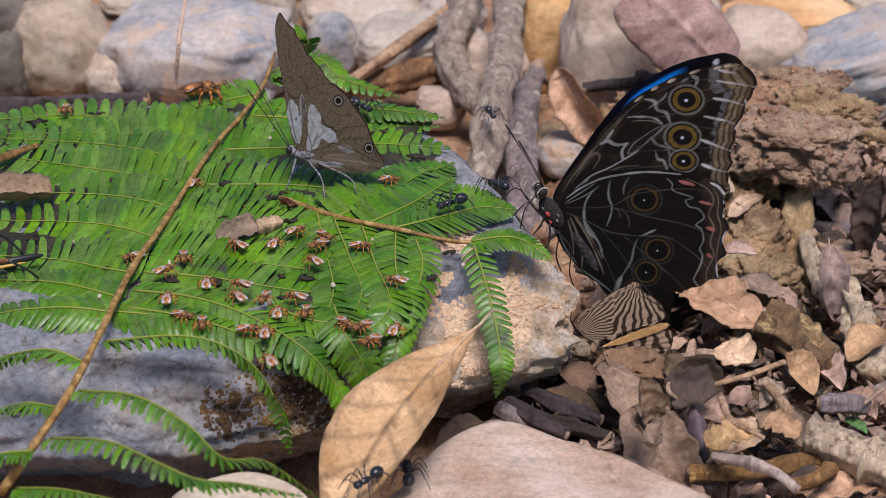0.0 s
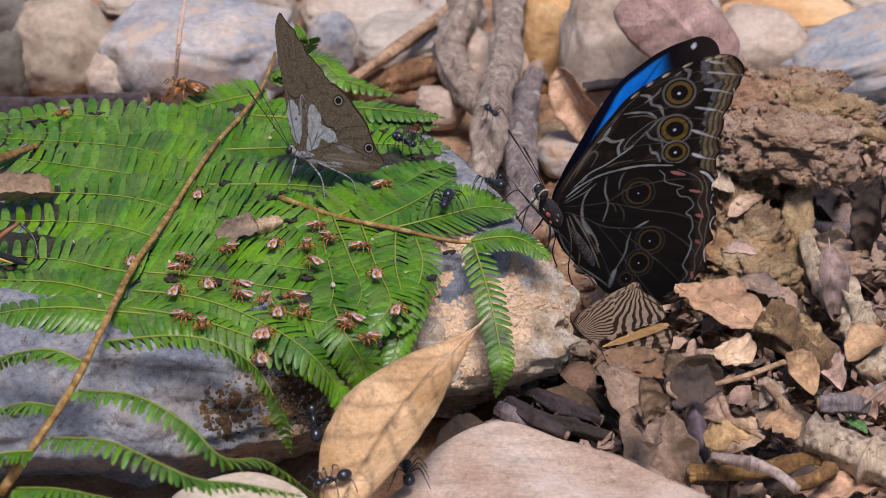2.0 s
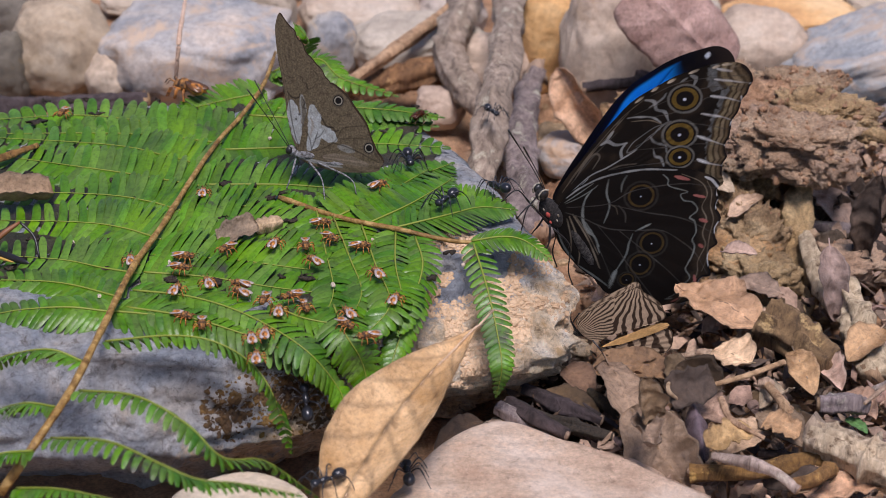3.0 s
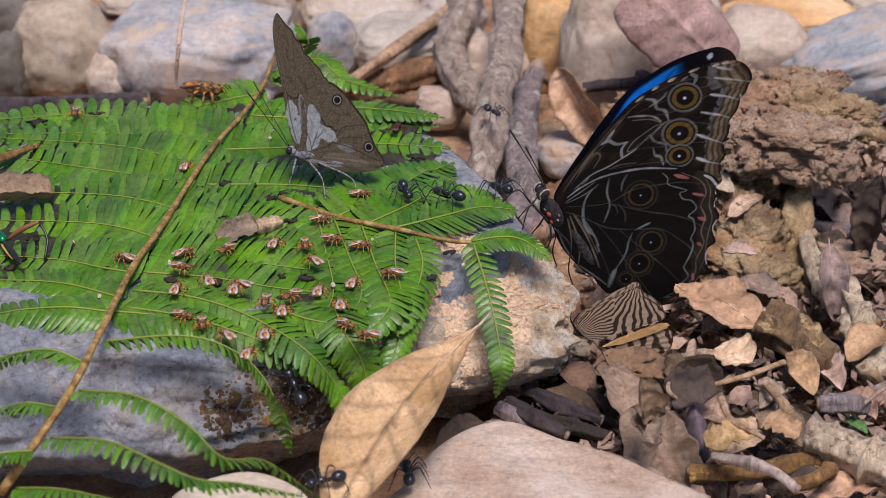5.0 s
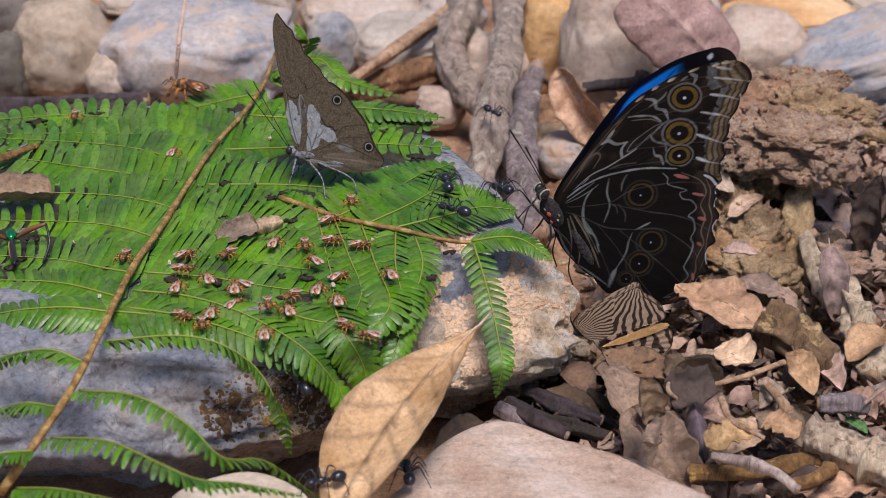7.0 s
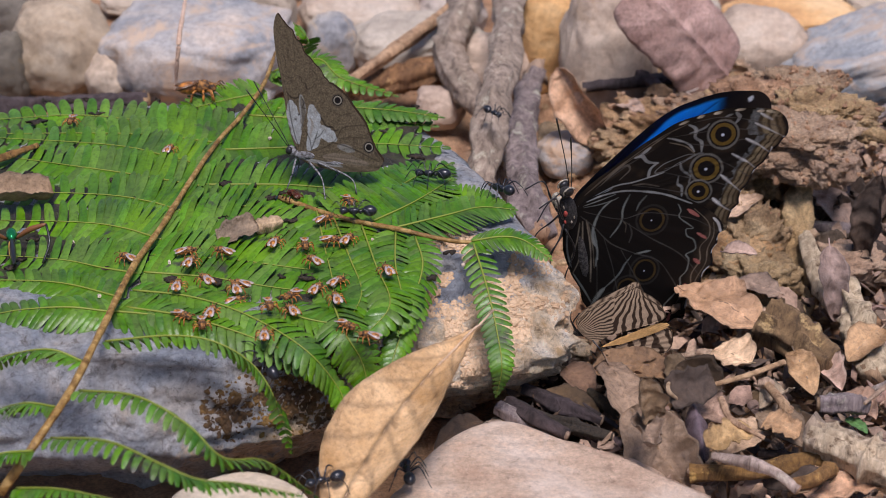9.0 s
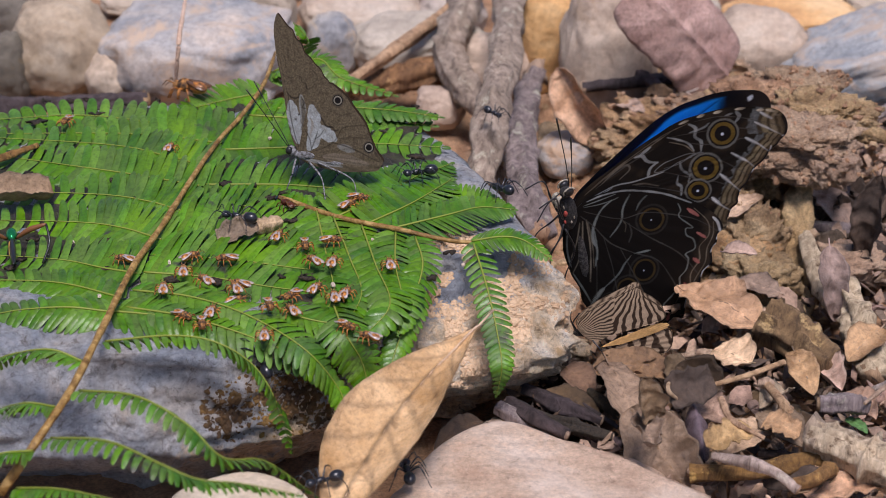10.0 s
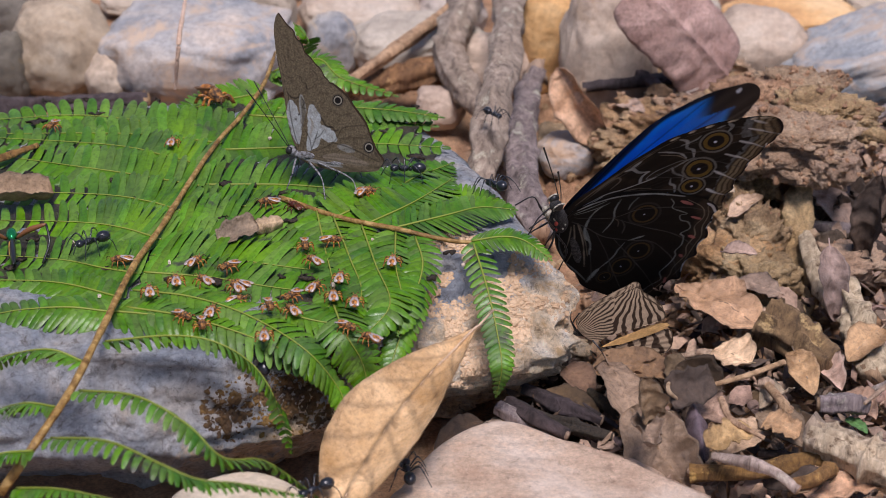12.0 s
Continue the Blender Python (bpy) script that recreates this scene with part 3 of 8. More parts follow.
pinna(((-0.07248, -0.14403, 0.034), (-0.05977, -0.15627, 0.041), (-0.04852, -0.16572, 0.042), (-0.04261, -0.16695, 0.04), (-0.03498, -0.16533, 0.038), (-0.02537, -0.16288, 0.034)), 0.00296, FERN_THING, wide=0.75, seed=30, pairs=38, droop=0.55, up=(0, 0.42, 0.9))
pinna(((-0.07791, -0.15169, 0.028), (-0.06795, -0.15958, 0.033), (-0.05632, -0.16353, 0.033)), 0.00266, FERN_THING, wide=0.75, seed=31, pairs=18, droop=0.55, up=(0, 0.42, 0.9))

# more side leaves, pressed flat underneath
pinna(((-0.05271, -0.01455, 0.0357), (-0.07602, -0.00773, 0.0352), (-0.11329, -0.00682, 0.0348)), 0.007, FERN_THING, seed=301, pairs=28, droop=0.03, slant=79)
pinna(((-0.05985, -0.06573, 0.0357), (-0.04731, -0.06575, 0.0353), (-0.03236, -0.06842, 0.035), (-0.0127, -0.07067, 0.0345)), 0.007, FERN_THING, seed=302, pairs=28, droop=0.03, slant=79)
pinna(((-0.06318, -0.08111, 0.0357), (-0.04931, -0.08266, 0.0353), (-0.03356, -0.08678, 0.0348), (-0.01577, -0.08928, 0.034)), 0.007, FERN_THING, seed=303, pairs=28, droop=0.03, slant=79)
pinna(((-0.05713, -0.04876, 0.0357), (-0.04511, -0.04823, 0.0353), (-0.03359, -0.04915, 0.0349), (-0.02359, -0.0454, 0.0345)), 0.007, FERN_THING, seed=304, pairs=20, droop=0.03, slant=79)
pinna(((-0.04804, 0.00252, 0.0357), (-0.03119, 0.00076, 0.0354), (-0.0173, 0.00168, 0.035), (-0.00194, -0.00134, 0.0345)), 0.007, FERN_THING, seed=305, pairs=24, droop=0.03, slant=79)
pinna(((-0.01848, -0.04435, 0.0357), (-0.00836, -0.03464, 0.0354), (0.00213, -0.02373, 0.0347)), 0.007, FERN_THING, seed=306, pairs=18, droop=0.03, slant=79)
pinna(((-0.06733, -0.09825, 0.0357), (-0.05796, -0.09962, 0.0354), (-0.0462, -0.10272, 0.0345), (-0.03914, -0.1056, 0.0335)), 0.006, FERN_THING, seed=307, pairs=20, droop=0.1)
pinna(((-0.02033, -0.06276, 0.0349), (-0.01522, -0.06783, 0.0347), (-0.00775, -0.07486, 0.0342)), 0.0075, FERN_THING, seed=219, pairs=30, droop=.03, slant=74)
pinna(((-0.01855, -0.04267, 0.0349), (-0.00835, -0.03622, 0.0347), (0.00213, -0.02455, 0.0342)), 0.0075, FERN_THING, seed=220, pairs=30, droop=.03, slant=74)
pinna(((-0.01303, -0.05718, 0.0349), (-0.00051, -0.04581, 0.0347), (0.01239, -0.04181, 0.0342)), 0.0075, FERN_THING, seed=221, pairs=30, droop=.03, slant=74)
pinna(((-0.02704, -0.07621, 0.0349), (-0.01951, -0.08356, 0.0347), (-0.00981, -0.0926, 0.0342)), 0.0075, FERN_THING, seed=222, pairs=30, droop=.03, slant=74)
pinna(((-0.03119, -0.08729, 0.034), (-0.02157, -0.09162, 0.033), (-0.0109, -0.09793, 0.0305)), 0.0075, FERN_THING, seed=223, pairs=30, droop=.03, slant=74)

SECOND = ((-0.03699, -0.04539, 0.0362), (-0.02299, -0.0576, 0.0372), (-0.01035, -0.06442, 0.0378), (0.00073, -0.0683, 0.037), (0.00711, -0.06808, 0.0362))
tube("rachis", spline(SECOND, 40), [0.0007 * (1 - 0.4 * i / 39) for i in range(40)], FERN_STEM, FERN_THING, "thin brown side stalk", sides=8, rough=0.2)
pinna(((-0.02303, -0.05662, 0.037), (-0.01332, -0.04474, 0.0366), (-0.00316, -0.02972, 0.036)), 0.0091988, FERN_THING, slant=79, seed=32, pairs=19, droop=0.06)
pinna(((-0.01604, -0.06001, 0.037), (-0.00685, -0.04958, 0.0368), (0.00209, -0.03531, 0.036)), 0.00793, FERN_THING, slant=79, seed=33, pairs=17, droop=0.06)
pinna(((-0.01037, -0.06354, 0.0375), (0.00075, -0.05736, 0.0375), (0.00833, -0.05232, 0.037), (0.0162, -0.05142, 0.036)), 0.0058, FERN_THING, seed=34, pairs=28, droop=0.1, wide=1.0)
pinna(((0.00624, -0.06833, 0.0366), (0.01294, -0.06893, 0.038), (0.01784, -0.06912, 0.037), (0.02322, -0.0728, 0.0345)), 0.0036, FERN_THING, seed=35, pairs=20, droop=0.2)
pinna(((0.0066, -0.06921, 0.0365), (0.00933, -0.08197, 0.0325), (0.01135, -0.09081, 0.0265), (0.01219, -0.09715, 0.022), (0.01115, -0.09565, 0.014)), 0.0031, FERN_THING, wide=0.8, seed=36, pairs=30, droop=0.12, up=(0.1, -1, 0.5))
pinna(((-0.00601, -0.06694, 0.037), (-0.00431, -0.07929, 0.0365), (-0.00657, -0.09131, 0.0335), (-0.00974, -0.09969, 0.0275), (-0.01201, -0.10505, 0.021)), 0.0038, FERN_THING, seed=37, pairs=30, droop=0.2, up=(0.1, -1, 0.5))
pinna(((-0.01036, -0.06419, 0.037), (-0.01005, -0.07986, 0.0368), (-0.00842, -0.09162, 0.035), (-0.00914, -0.09882, 0.031)), 0.005, FERN_THING, seed=38, pairs=22, droop=0.2, up=(0.1, -0.6, 0.8))
pinna(((-0.01786, -0.06142, 0.037), (-0.01425, -0.07948, 0.0366), (-0.01091, -0.09499, 0.0355), (-0.01654, -0.10206, 0.0315)), 0.005, FERN_THING, seed=39, pairs=24, droop=0.2, up=(0.1, -0.4, 1))
pinna(((-0.02426, -0.05719, 0.037), (-0.01978, -0.07609, 0.0362), (-0.01691, -0.08952, 0.0352), (-0.02004, -0.10004, 0.033)), 0.0052, FERN_THING, seed=40, pairs=22, droop=0.12)
pinna(((-0.02824, -0.05306, 0.0368), (-0.0255, -0.07039, 0.036), (-0.02279, -0.08952, 0.0352), (-0.02568, -0.10183, 0.034)), 0.005, FERN_THING, seed=41, pairs=20, droop=0.1)
pinna(((-0.02258, -0.09407, 0.035), (-0.0198, -0.10506, 0.0345), (-0.01646, -0.10604, 0.0285), (-0.0148, -0.10767, 0.0215)), 0.005, FERN_THING, seed=42, pairs=20, droop=0.25, up=(0.1, -0.7, 0.7))
pinna(((-0.0353, -0.09499, 0.0355), (-0.02804, -0.10008, 0.035), (-0.01889, -0.09975, 0.0335), (-0.01094, -0.09526, 0.033)), 0.0052, FERN_THING, seed=43, pairs=22, droop=0.15)


# near-black colour also stands in for the shade between the fern's lobes
ROT_AND_SHADE = rock_mat("rotting_leaf_shade", [(0.3, "17150f"), (0.5, "2b2619"), (0.7, "474030")], "3a4020", 0.55, grain=900, patch=120, rough=0.5, relief=0.0008, speck=0.7)
ROT_AND_SHADE_EDGE = ((-0.1254, -0.0019), (-0.0932, 0.0051), (-0.0684, 0.0086), (-0.0446, 0.0122), (-0.0203, 0.0086), (-0.0046, -0.0104), (0.0008, -0.0283), (-0.0043, -0.0494), (-0.0117, -0.0622), (-0.0124, -0.0808), (-0.0262, -0.0921), (-0.0430, -0.0872), (-0.0637, -0.0826), (-0.0819, -0.0803), (-0.1093, -0.0756))


def rot_shade_layer():
    """Rotten leaves plus the fern's shade put into colour, with ragged edge and holes."""
    edge = spline(ROT_AND_SHADE_EDGE, 220, True)
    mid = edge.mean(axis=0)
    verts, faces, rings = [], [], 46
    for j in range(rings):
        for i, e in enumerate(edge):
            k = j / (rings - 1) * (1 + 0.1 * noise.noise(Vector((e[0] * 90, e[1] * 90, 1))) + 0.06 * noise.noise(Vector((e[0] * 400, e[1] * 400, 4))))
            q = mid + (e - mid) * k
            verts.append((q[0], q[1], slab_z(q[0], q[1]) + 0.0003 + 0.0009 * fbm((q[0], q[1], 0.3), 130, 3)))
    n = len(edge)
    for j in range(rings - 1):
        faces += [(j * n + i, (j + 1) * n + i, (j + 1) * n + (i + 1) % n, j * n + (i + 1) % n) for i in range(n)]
    tagged(sheet("rotting_leaves", verts, faces, ROT_AND_SHADE), "wet rotting leaves and painted shade under the fern", "leaf litter", kind="stuff")


rot_shade_layer()

# ---- sticks ----


def stick(pts, radii, material, label, name="stick", seed=0, rough=0.42, sides=30, knots=0.06, grain=0.16):
    """A twig or log along pts, its surface knobbly, its ends broken."""
    n = max(30, len(pts) * 18)
    path = spline(pts, n)
    rad = np.interp(np.linspace(0, 1, n), np.linspace(0, 1, len(radii)), radii)
    rnd = random.Random(seed)
    for _ in range(3):
        k = rnd.random()
        rad = rad * (1 + knots * 2.2 * np.exp(-((np.linspace(0, 1, n) - k) / 0.03) ** 2))
    ob = tagged(tube(name, path, list(rad), material, sides=sides, rough=rough, scale=430, seed=seed * 0.37, grain=grain), label, "stick")
    for end, inner in ((path[0], path[1]), (path[-1], path[-2])):
        d = (Vector(end) - Vector(inner)).normalized()
        r0 = rad[0] if end is path[0] else rad[-1]
        tube("broken_end", [Vector(end) - d * r0 * 0.5, Vector(end) + d * r0 * 0.12, Vector(end) + d * r0 * 0.3], [r0 * 0.86, r0 * 0.74, r0 * 0.35], WOOD_BROWN if material is WOOD_BROWN else WOOD_TAN, ob, "pale splintered end", sides=12, rough=1.1, scale=420, seed=seed)
    return ob


stick(((-0.13721, 0.08132, 0.004), (-0.10841, 0.08422, 0.004), (-0.0856, 0.08714, 0.004)), (0.00293, 0.00278, 0.00246), WOOD_DARK, "dark purple-brown smooth twig", "stick", 1)
stick(((-0.02773, 0.07979, 0.012), (-0.01385, 0.09676, 0.016), (0.00795, 0.1316, 0.02)), (0.00145, 0.00214, 0.00173), WOOD_TAN, "long straight tan stick over stones", "stick", 2)
stick(((-0.03016, 0.08787, 0.006), (-0.01385, 0.09289, 0.008), (0.00131, 0.09176, 0.012)), (0.00361, 0.00396, 0.00394), WOOD_BROWN, "short broken stick with dark rotten bark", "stick", 3)
stick(((0.00903, 0.14835, 0.018), (0.00349, 0.10373, 0.02), (0.0018, 0.09144, 0.016), (0.00735, 0.07354, 0.012), (0.01518, 0.06473, 0.008)), (0.00478, 0.00432, 0.00442, 0.00431, 0.00379), BARK_GREY, "curved grey branch with mottled bark", "stick", 4)
stick(((0.02026, 0.11488, 0.03), (0.01713, 0.06044, 0.03), (0.01303, 0.0315, 0.024), (0.00956, 0.01185, 0.012)), (0.00435, 0.00401, 0.00415, 0.00377), BARK_GREY, "grey-brown upright stick with a node", "stick", 5)
stick(((0.02629, 0.0883, 0.012), (0.02118, 0.04778, 0.012), (0.0206, 0.01609, 0.01), (0.02439, -0.00125, 0.004)), (0.00294, 0.0046, 0.00438, 0.00371), BARK_MAUVE, "lichen-spotted mauve-grey stick beside the rock", "stick", 6)
stick(((0.04214, 0.10674, 0.016), (0.05118, 0.0849, 0.016), (0.05725, 0.07915, 0.014), (0.06574, 0.06661, 0.012)), (0.00167, 0.00211, 0.00193, 0.00126), WOOD_DARK, "forked dark twig on soil", "stick", 7)
stick(((0.03951, 0.07728, 0.012), (0.05239, 0.07821, 0.013), (0.06368, 0.07915, 0.014), (0.07921, 0.08126, 0.014)), (0.00145, 0.00161, 0.00177, 0.00194), WOOD_DARK, "thin dark twig lying across stones", "stick", 8)
stick(((0.12759, 0.06069, 0.014), (0.11744, 0.05549, 0.012), (0.10879, 0.04928, 0.01)), (0.00203, 0.00186, 0.00139), BARK_GREY, "short grey twig beside a stone", "stick", 9)
stick(((0.09204, 0.01355, 0.016), (0.08882, -0.00347, 0.013), (0.08712, -0.01453, 0.006), (0.08484, -0.03649, -0.004)), (0.00188, 0.00386, 0.00264, 0.00399), SOIL, "clay-covered upright piece of rotten wood", "stick", 10, rough=0.7)
stick(((0.09435, -0.04213, 0.012), (0.09467, -0.05617, 0.01), (0.09605, -0.07126, 0.004)), (0.00237, 0.00347, 0.00327), WOOD_PALE, "broken white weathered wood", "stick", 11, rough=0.6)
stick(((0.08884, -0.01656, 0.012), (0.08968, -0.03119, 0.01), (0.09285, -0.04625, 0.006)), (0.00193, 0.00242, 0.0021), WOOD_PALE, "pale split wood with peeling bark", "stick", 12, rough=0.6)
stick(((0.07483, -0.11077, 0.014), (0.08166, -0.11495, 0.013), (0.09304, -0.12182, 0.011)), (0.00352, 0.00417, 0.00433), WOOD_PALE, "thick pale piece of wood, weathered", "stick", 13, rough=0.5)
stick(((0.07224, -0.05925, 0.012), (0.07933, -0.06401, 0.01), (0.0858, -0.0719, 0.008)), (0.00485, 0.00456, 0.00325), WOOD_BROWN, "chunk of brown dirt-covered wood", "stick", 14, rough=0.6)
stick(((0.05012, -0.11426, 0.007), (0.06255, -0.11538, 0.008), (0.07702, -0.11343, 0.01)), (0.00164, 0.00187, 0.00175), WOOD_BROWN, "brown stick half under leaves", "stick", 15)
stick(((0.0543, -0.11684, 0.013), (0.06081, -0.12131, 0.014), (0.06557, -0.12498, 0.014), (0.06973, -0.12798, 0.012)), (0.00081, 0.00126, 0.00114, 0.00103), BARK_GREY, "bent grey twig on the litter", "stick", 16)
stick(((0.05599, -0.09607, 0.017), (0.06383, -0.09212, 0.017), (0.07272, -0.08667, 0.017)), (0.00047, 0.00059, 0.0006), WOOD_TAN, "thin pale twig on dry leaves", "stick", 17)
stick(((0.05723, -0.10297, 0.018), (0.05858, -0.10953, 0.017), (0.06453, -0.11524, 0.016)), (0.0007, 0.00069, 0.00045), WOOD_TAN, "thin curved pale twig", "stick", 18)
stick(((0.01159, -0.08989, 0.008), (0.01753, -0.09351, 0.006), (0.02331, -0.09929, 0.004)), (0.00169, 0.00192, 0.00119), BARK_MAUVE, "dark rotten stick beside the rock", "stick", 19)
stick(((0.0216, -0.08474, 0.002), (0.02979, -0.09096, 0.003), (0.0391, -0.09614, 0.002)), (0.00123, 0.0017, 0.0012), WOOD_DARK, "dark sliver of wood in shade", "stick", 20)
stick(((0.04753, -0.09652, 0.02), (0.04621, -0.10293, 0.02), (0.04854, -0.10199, 0.017)), (0.00035, 0.00046, 0.00035), WOOD_TAN, "small hooked tan twig on dry leaves", "stick", 21, sides=10)
stick(((0.06812, -0.09224, 0.015), (0.07028, -0.09959, 0.015), (0.07149, -0.10036, 0.013)), (0.00084, 0.00094, 0.00176), WOOD_TAN, "pale twig with a thick knobbed end", "stick", 22, sides=14)
stick(((0.06807, -0.12638, 0.012), (0.07309, -0.12588, 0.013), (0.07773, -0.12141, 0.013)), (0.00134, 0.00156, 0.00146), WOOD_BROWN, "short split brown stick on the litter", "stick", 23)
stick(((0.0785, -0.09862, 0.014), (0.0844, -0.09862, 0.014), (0.08863, -0.09856, 0.013)), (0.00189, 0.00212, 0.00177), BARK_MAUVE, "short grey-mauve piece of rotten wood", "stick", 24)
stick(((0.08716, -0.10191, 0.016), (0.09132, -0.09791, 0.017), (0.09696, -0.09265, 0.018)), (0.0004, 0.0005, 0.0004), WOOD_TAN, "thin pale dry stem", "stalk", 25, sides=8)
stick(((-0.0714, 0.07774, 0.04), (-0.06812, 0.03436, 0.045), (-0.06995, 0.03246, 0.03)), (0.0005, 0.0006, 0.0004), CRUMB, "thin dry root hanging over a stone", "root", 33)
stick(((-0.10765, -0.02765, 0.0365), (-0.10173, -0.02363, 0.037), (-0.09675, -0.01732, 0.0365)), (0.0008, 0.0009, 0.0006), WOOD_BROWN, "old brown fern stalk on the rock", "stalk", 35)


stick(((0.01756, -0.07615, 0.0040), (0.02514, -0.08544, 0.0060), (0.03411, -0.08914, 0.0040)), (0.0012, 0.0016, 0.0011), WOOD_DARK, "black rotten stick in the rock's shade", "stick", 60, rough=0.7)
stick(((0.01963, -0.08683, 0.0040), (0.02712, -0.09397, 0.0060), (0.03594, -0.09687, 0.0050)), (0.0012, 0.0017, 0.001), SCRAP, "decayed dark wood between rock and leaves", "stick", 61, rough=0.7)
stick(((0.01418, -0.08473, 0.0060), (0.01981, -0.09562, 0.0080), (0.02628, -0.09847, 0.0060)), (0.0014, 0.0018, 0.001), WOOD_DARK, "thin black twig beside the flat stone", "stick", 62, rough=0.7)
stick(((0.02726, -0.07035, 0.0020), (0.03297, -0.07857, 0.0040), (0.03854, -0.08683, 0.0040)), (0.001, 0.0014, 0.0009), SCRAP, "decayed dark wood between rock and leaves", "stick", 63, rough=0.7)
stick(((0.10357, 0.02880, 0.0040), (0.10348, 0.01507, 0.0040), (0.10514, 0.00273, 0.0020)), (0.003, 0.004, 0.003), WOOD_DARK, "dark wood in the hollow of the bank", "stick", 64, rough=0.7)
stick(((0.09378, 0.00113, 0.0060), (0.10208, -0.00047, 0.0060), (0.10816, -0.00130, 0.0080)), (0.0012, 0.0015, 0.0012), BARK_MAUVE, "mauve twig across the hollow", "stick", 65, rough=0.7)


def dirt_spots(n, seed):
    """Rotten dark scraps that stick to the fern."""
    rnd = random.Random(seed)
    verts, faces = [], []
    for _ in range(n):
        x, y = rnd.uniform(-0.1, 0.006), rnd.uniform(-0.085, 0.012)
        c = Vector((x, y, slab_z(x, y) + 0.0019))
        k, ln, a0 = 11, rnd.uniform(0.0006, 0.0024), rnd.uniform(0, 6.3)
        ring = [Vector((math.cos(6.283 * i / k + a0) * ln * rnd.uniform(0.25, 1.3), math.sin(6.283 * i / k + a0) * ln * rnd.uniform(0.3, 0.8), rnd.uniform(-0.0003, 0.0005))) for i in range(k)]
        o = len(verts)
        verts += [c + q for q in ring] + [c + q * 0.9 - Vector((0, 0, 0.0006)) for q in ring]
        faces += [tuple(range(o, o + k)), tuple(range(o + 2 * k - 1, o + k - 1, -1))]
        faces += [(o + i, o + k + i, o + k + (i + 1) % k, o + (i + 1) % k) for i in range(k)]
    tagged(sheet("dirt_scraps", verts, faces, SCRAP), "dark rotten scraps stuck on the fern", "dirt", kind="stuff")


dirt_spots(70, 17)

# ---- butterflies ----


def painted(name, rough, metallic=0.0, grain=0.15, sheen=0.3):
    n = Nodes(name)
    fine = n.ramp(n.noise(2500, 3, 0.6), [(0.3, (1 - grain,) * 3 + (1,)), (0.7, (1 + grain,) * 3 + (1,))])
    col = n.mix(n.attr("pattern"), fine, 1.0, "MULTIPLY")
    return n.done(col, rough, n.noise(3000, 3), 0.00005, 0.3, Metallic=metallic, Sheen_Weight=0.0, Specular_IOR_Level=sheen)


WING_UNDER = painted("wing_scales", 0.8, 0.0, 0.15, 0.12)
WING_BLUE = painted("iridescent_blue_wing", 0.42, 0.35, 0.06, 0.5)
CHITIN = Nodes("black_chitin").done((0.012, 0.011, 0.011, 1), 0.35)
FUR = Nodes("dark_fur")
FUR = FUR.done(FUR.ramp(FUR.noise(1500, 3), [(0.4, (0.012, 0.01, 0.009, 1)), (0.72, (0.1, 0.09, 0.08, 1))]), 0.9, FUR.noise(2500, 3), 0.0004, 0.9)
FUR_DARK = Nodes("black_fur")
FUR_DARK = FUR_DARK.done(FUR_DARK.ramp(FUR_DARK.noise(1800, 3), [(0.45, (0.008, 0.007, 0.007, 1)), (0.75, (0.05, 0.045, 0.04, 1))]), 0.9, FUR_DARK.noise(2800, 3), 0.0003, 0.9)
FUR_GREY = Nodes("grey_fur")
FUR_GREY = FUR_GREY.done(FUR_GREY.ramp(FUR_GREY.noise(1500, 3), [(0.35, (0.05, 0.045, 0.04, 1)), (0.68, (0.25, 0.25, 0.26, 1))]), 0.9, FUR_GREY.noise(2500, 3), 0.0004, 0.9)
FUR_PALE = Nodes("pale_fur")
FUR_PALE = FUR_PALE.done(FUR_PALE.ramp(FUR_PALE.noise(1700, 3), [(0.35, (0.1, 0.085, 0.06, 1)), (0.65, (0.42, 0.38, 0.3, 1))]), 0.9, FUR_PALE.noise(2500, 3), 0.0003, 0.9)
RED_SCALE = Nodes("red_scales").done((0.32, 0.05, 0.035, 1), 0.9)


def smooth(a, b, v):
    t = np.clip((v - a) / (b - a), 0, 1)
    return t * t * (3 - 2 * t)


def lay(col, other, k):
    """Lay a colour over col where k is 1."""
    k = np.clip(k, 0, 1)[..., None]
    return col * (1 - k) + np.asarray(other)[..., :3] * k


def grainy(x, z, scale, seed, octaves=2):
    flat = [fbm((a * scale, b * scale, seed), 1.0, octaves) for a, b in zip(x.ravel(), z.ravel())]
    return np.array(flat).reshape(x.shape)


def eyespot(col, x, z, cx, cz, r, ring, halo, pupil=True, flat=0.75):
    d = np.hypot((x - cx) * flat, z - cz) / r
    w = 0.07
    col = lay(col, halo, smooth(1.26 + w, 1.14, d) * smooth(1.0, 1.1, d))
    col = lay(col, (0.006, 0.005, 0.005), smooth(1.06, 1.0, d))
    col = lay(col, ring, smooth(0.86, 0.8, d) * smooth(0.56, 0.64, d))
    if pupil:
        col = lay(col, (0.55, 0.6, 0.7), smooth(0.13, 0.06, d))
    return col


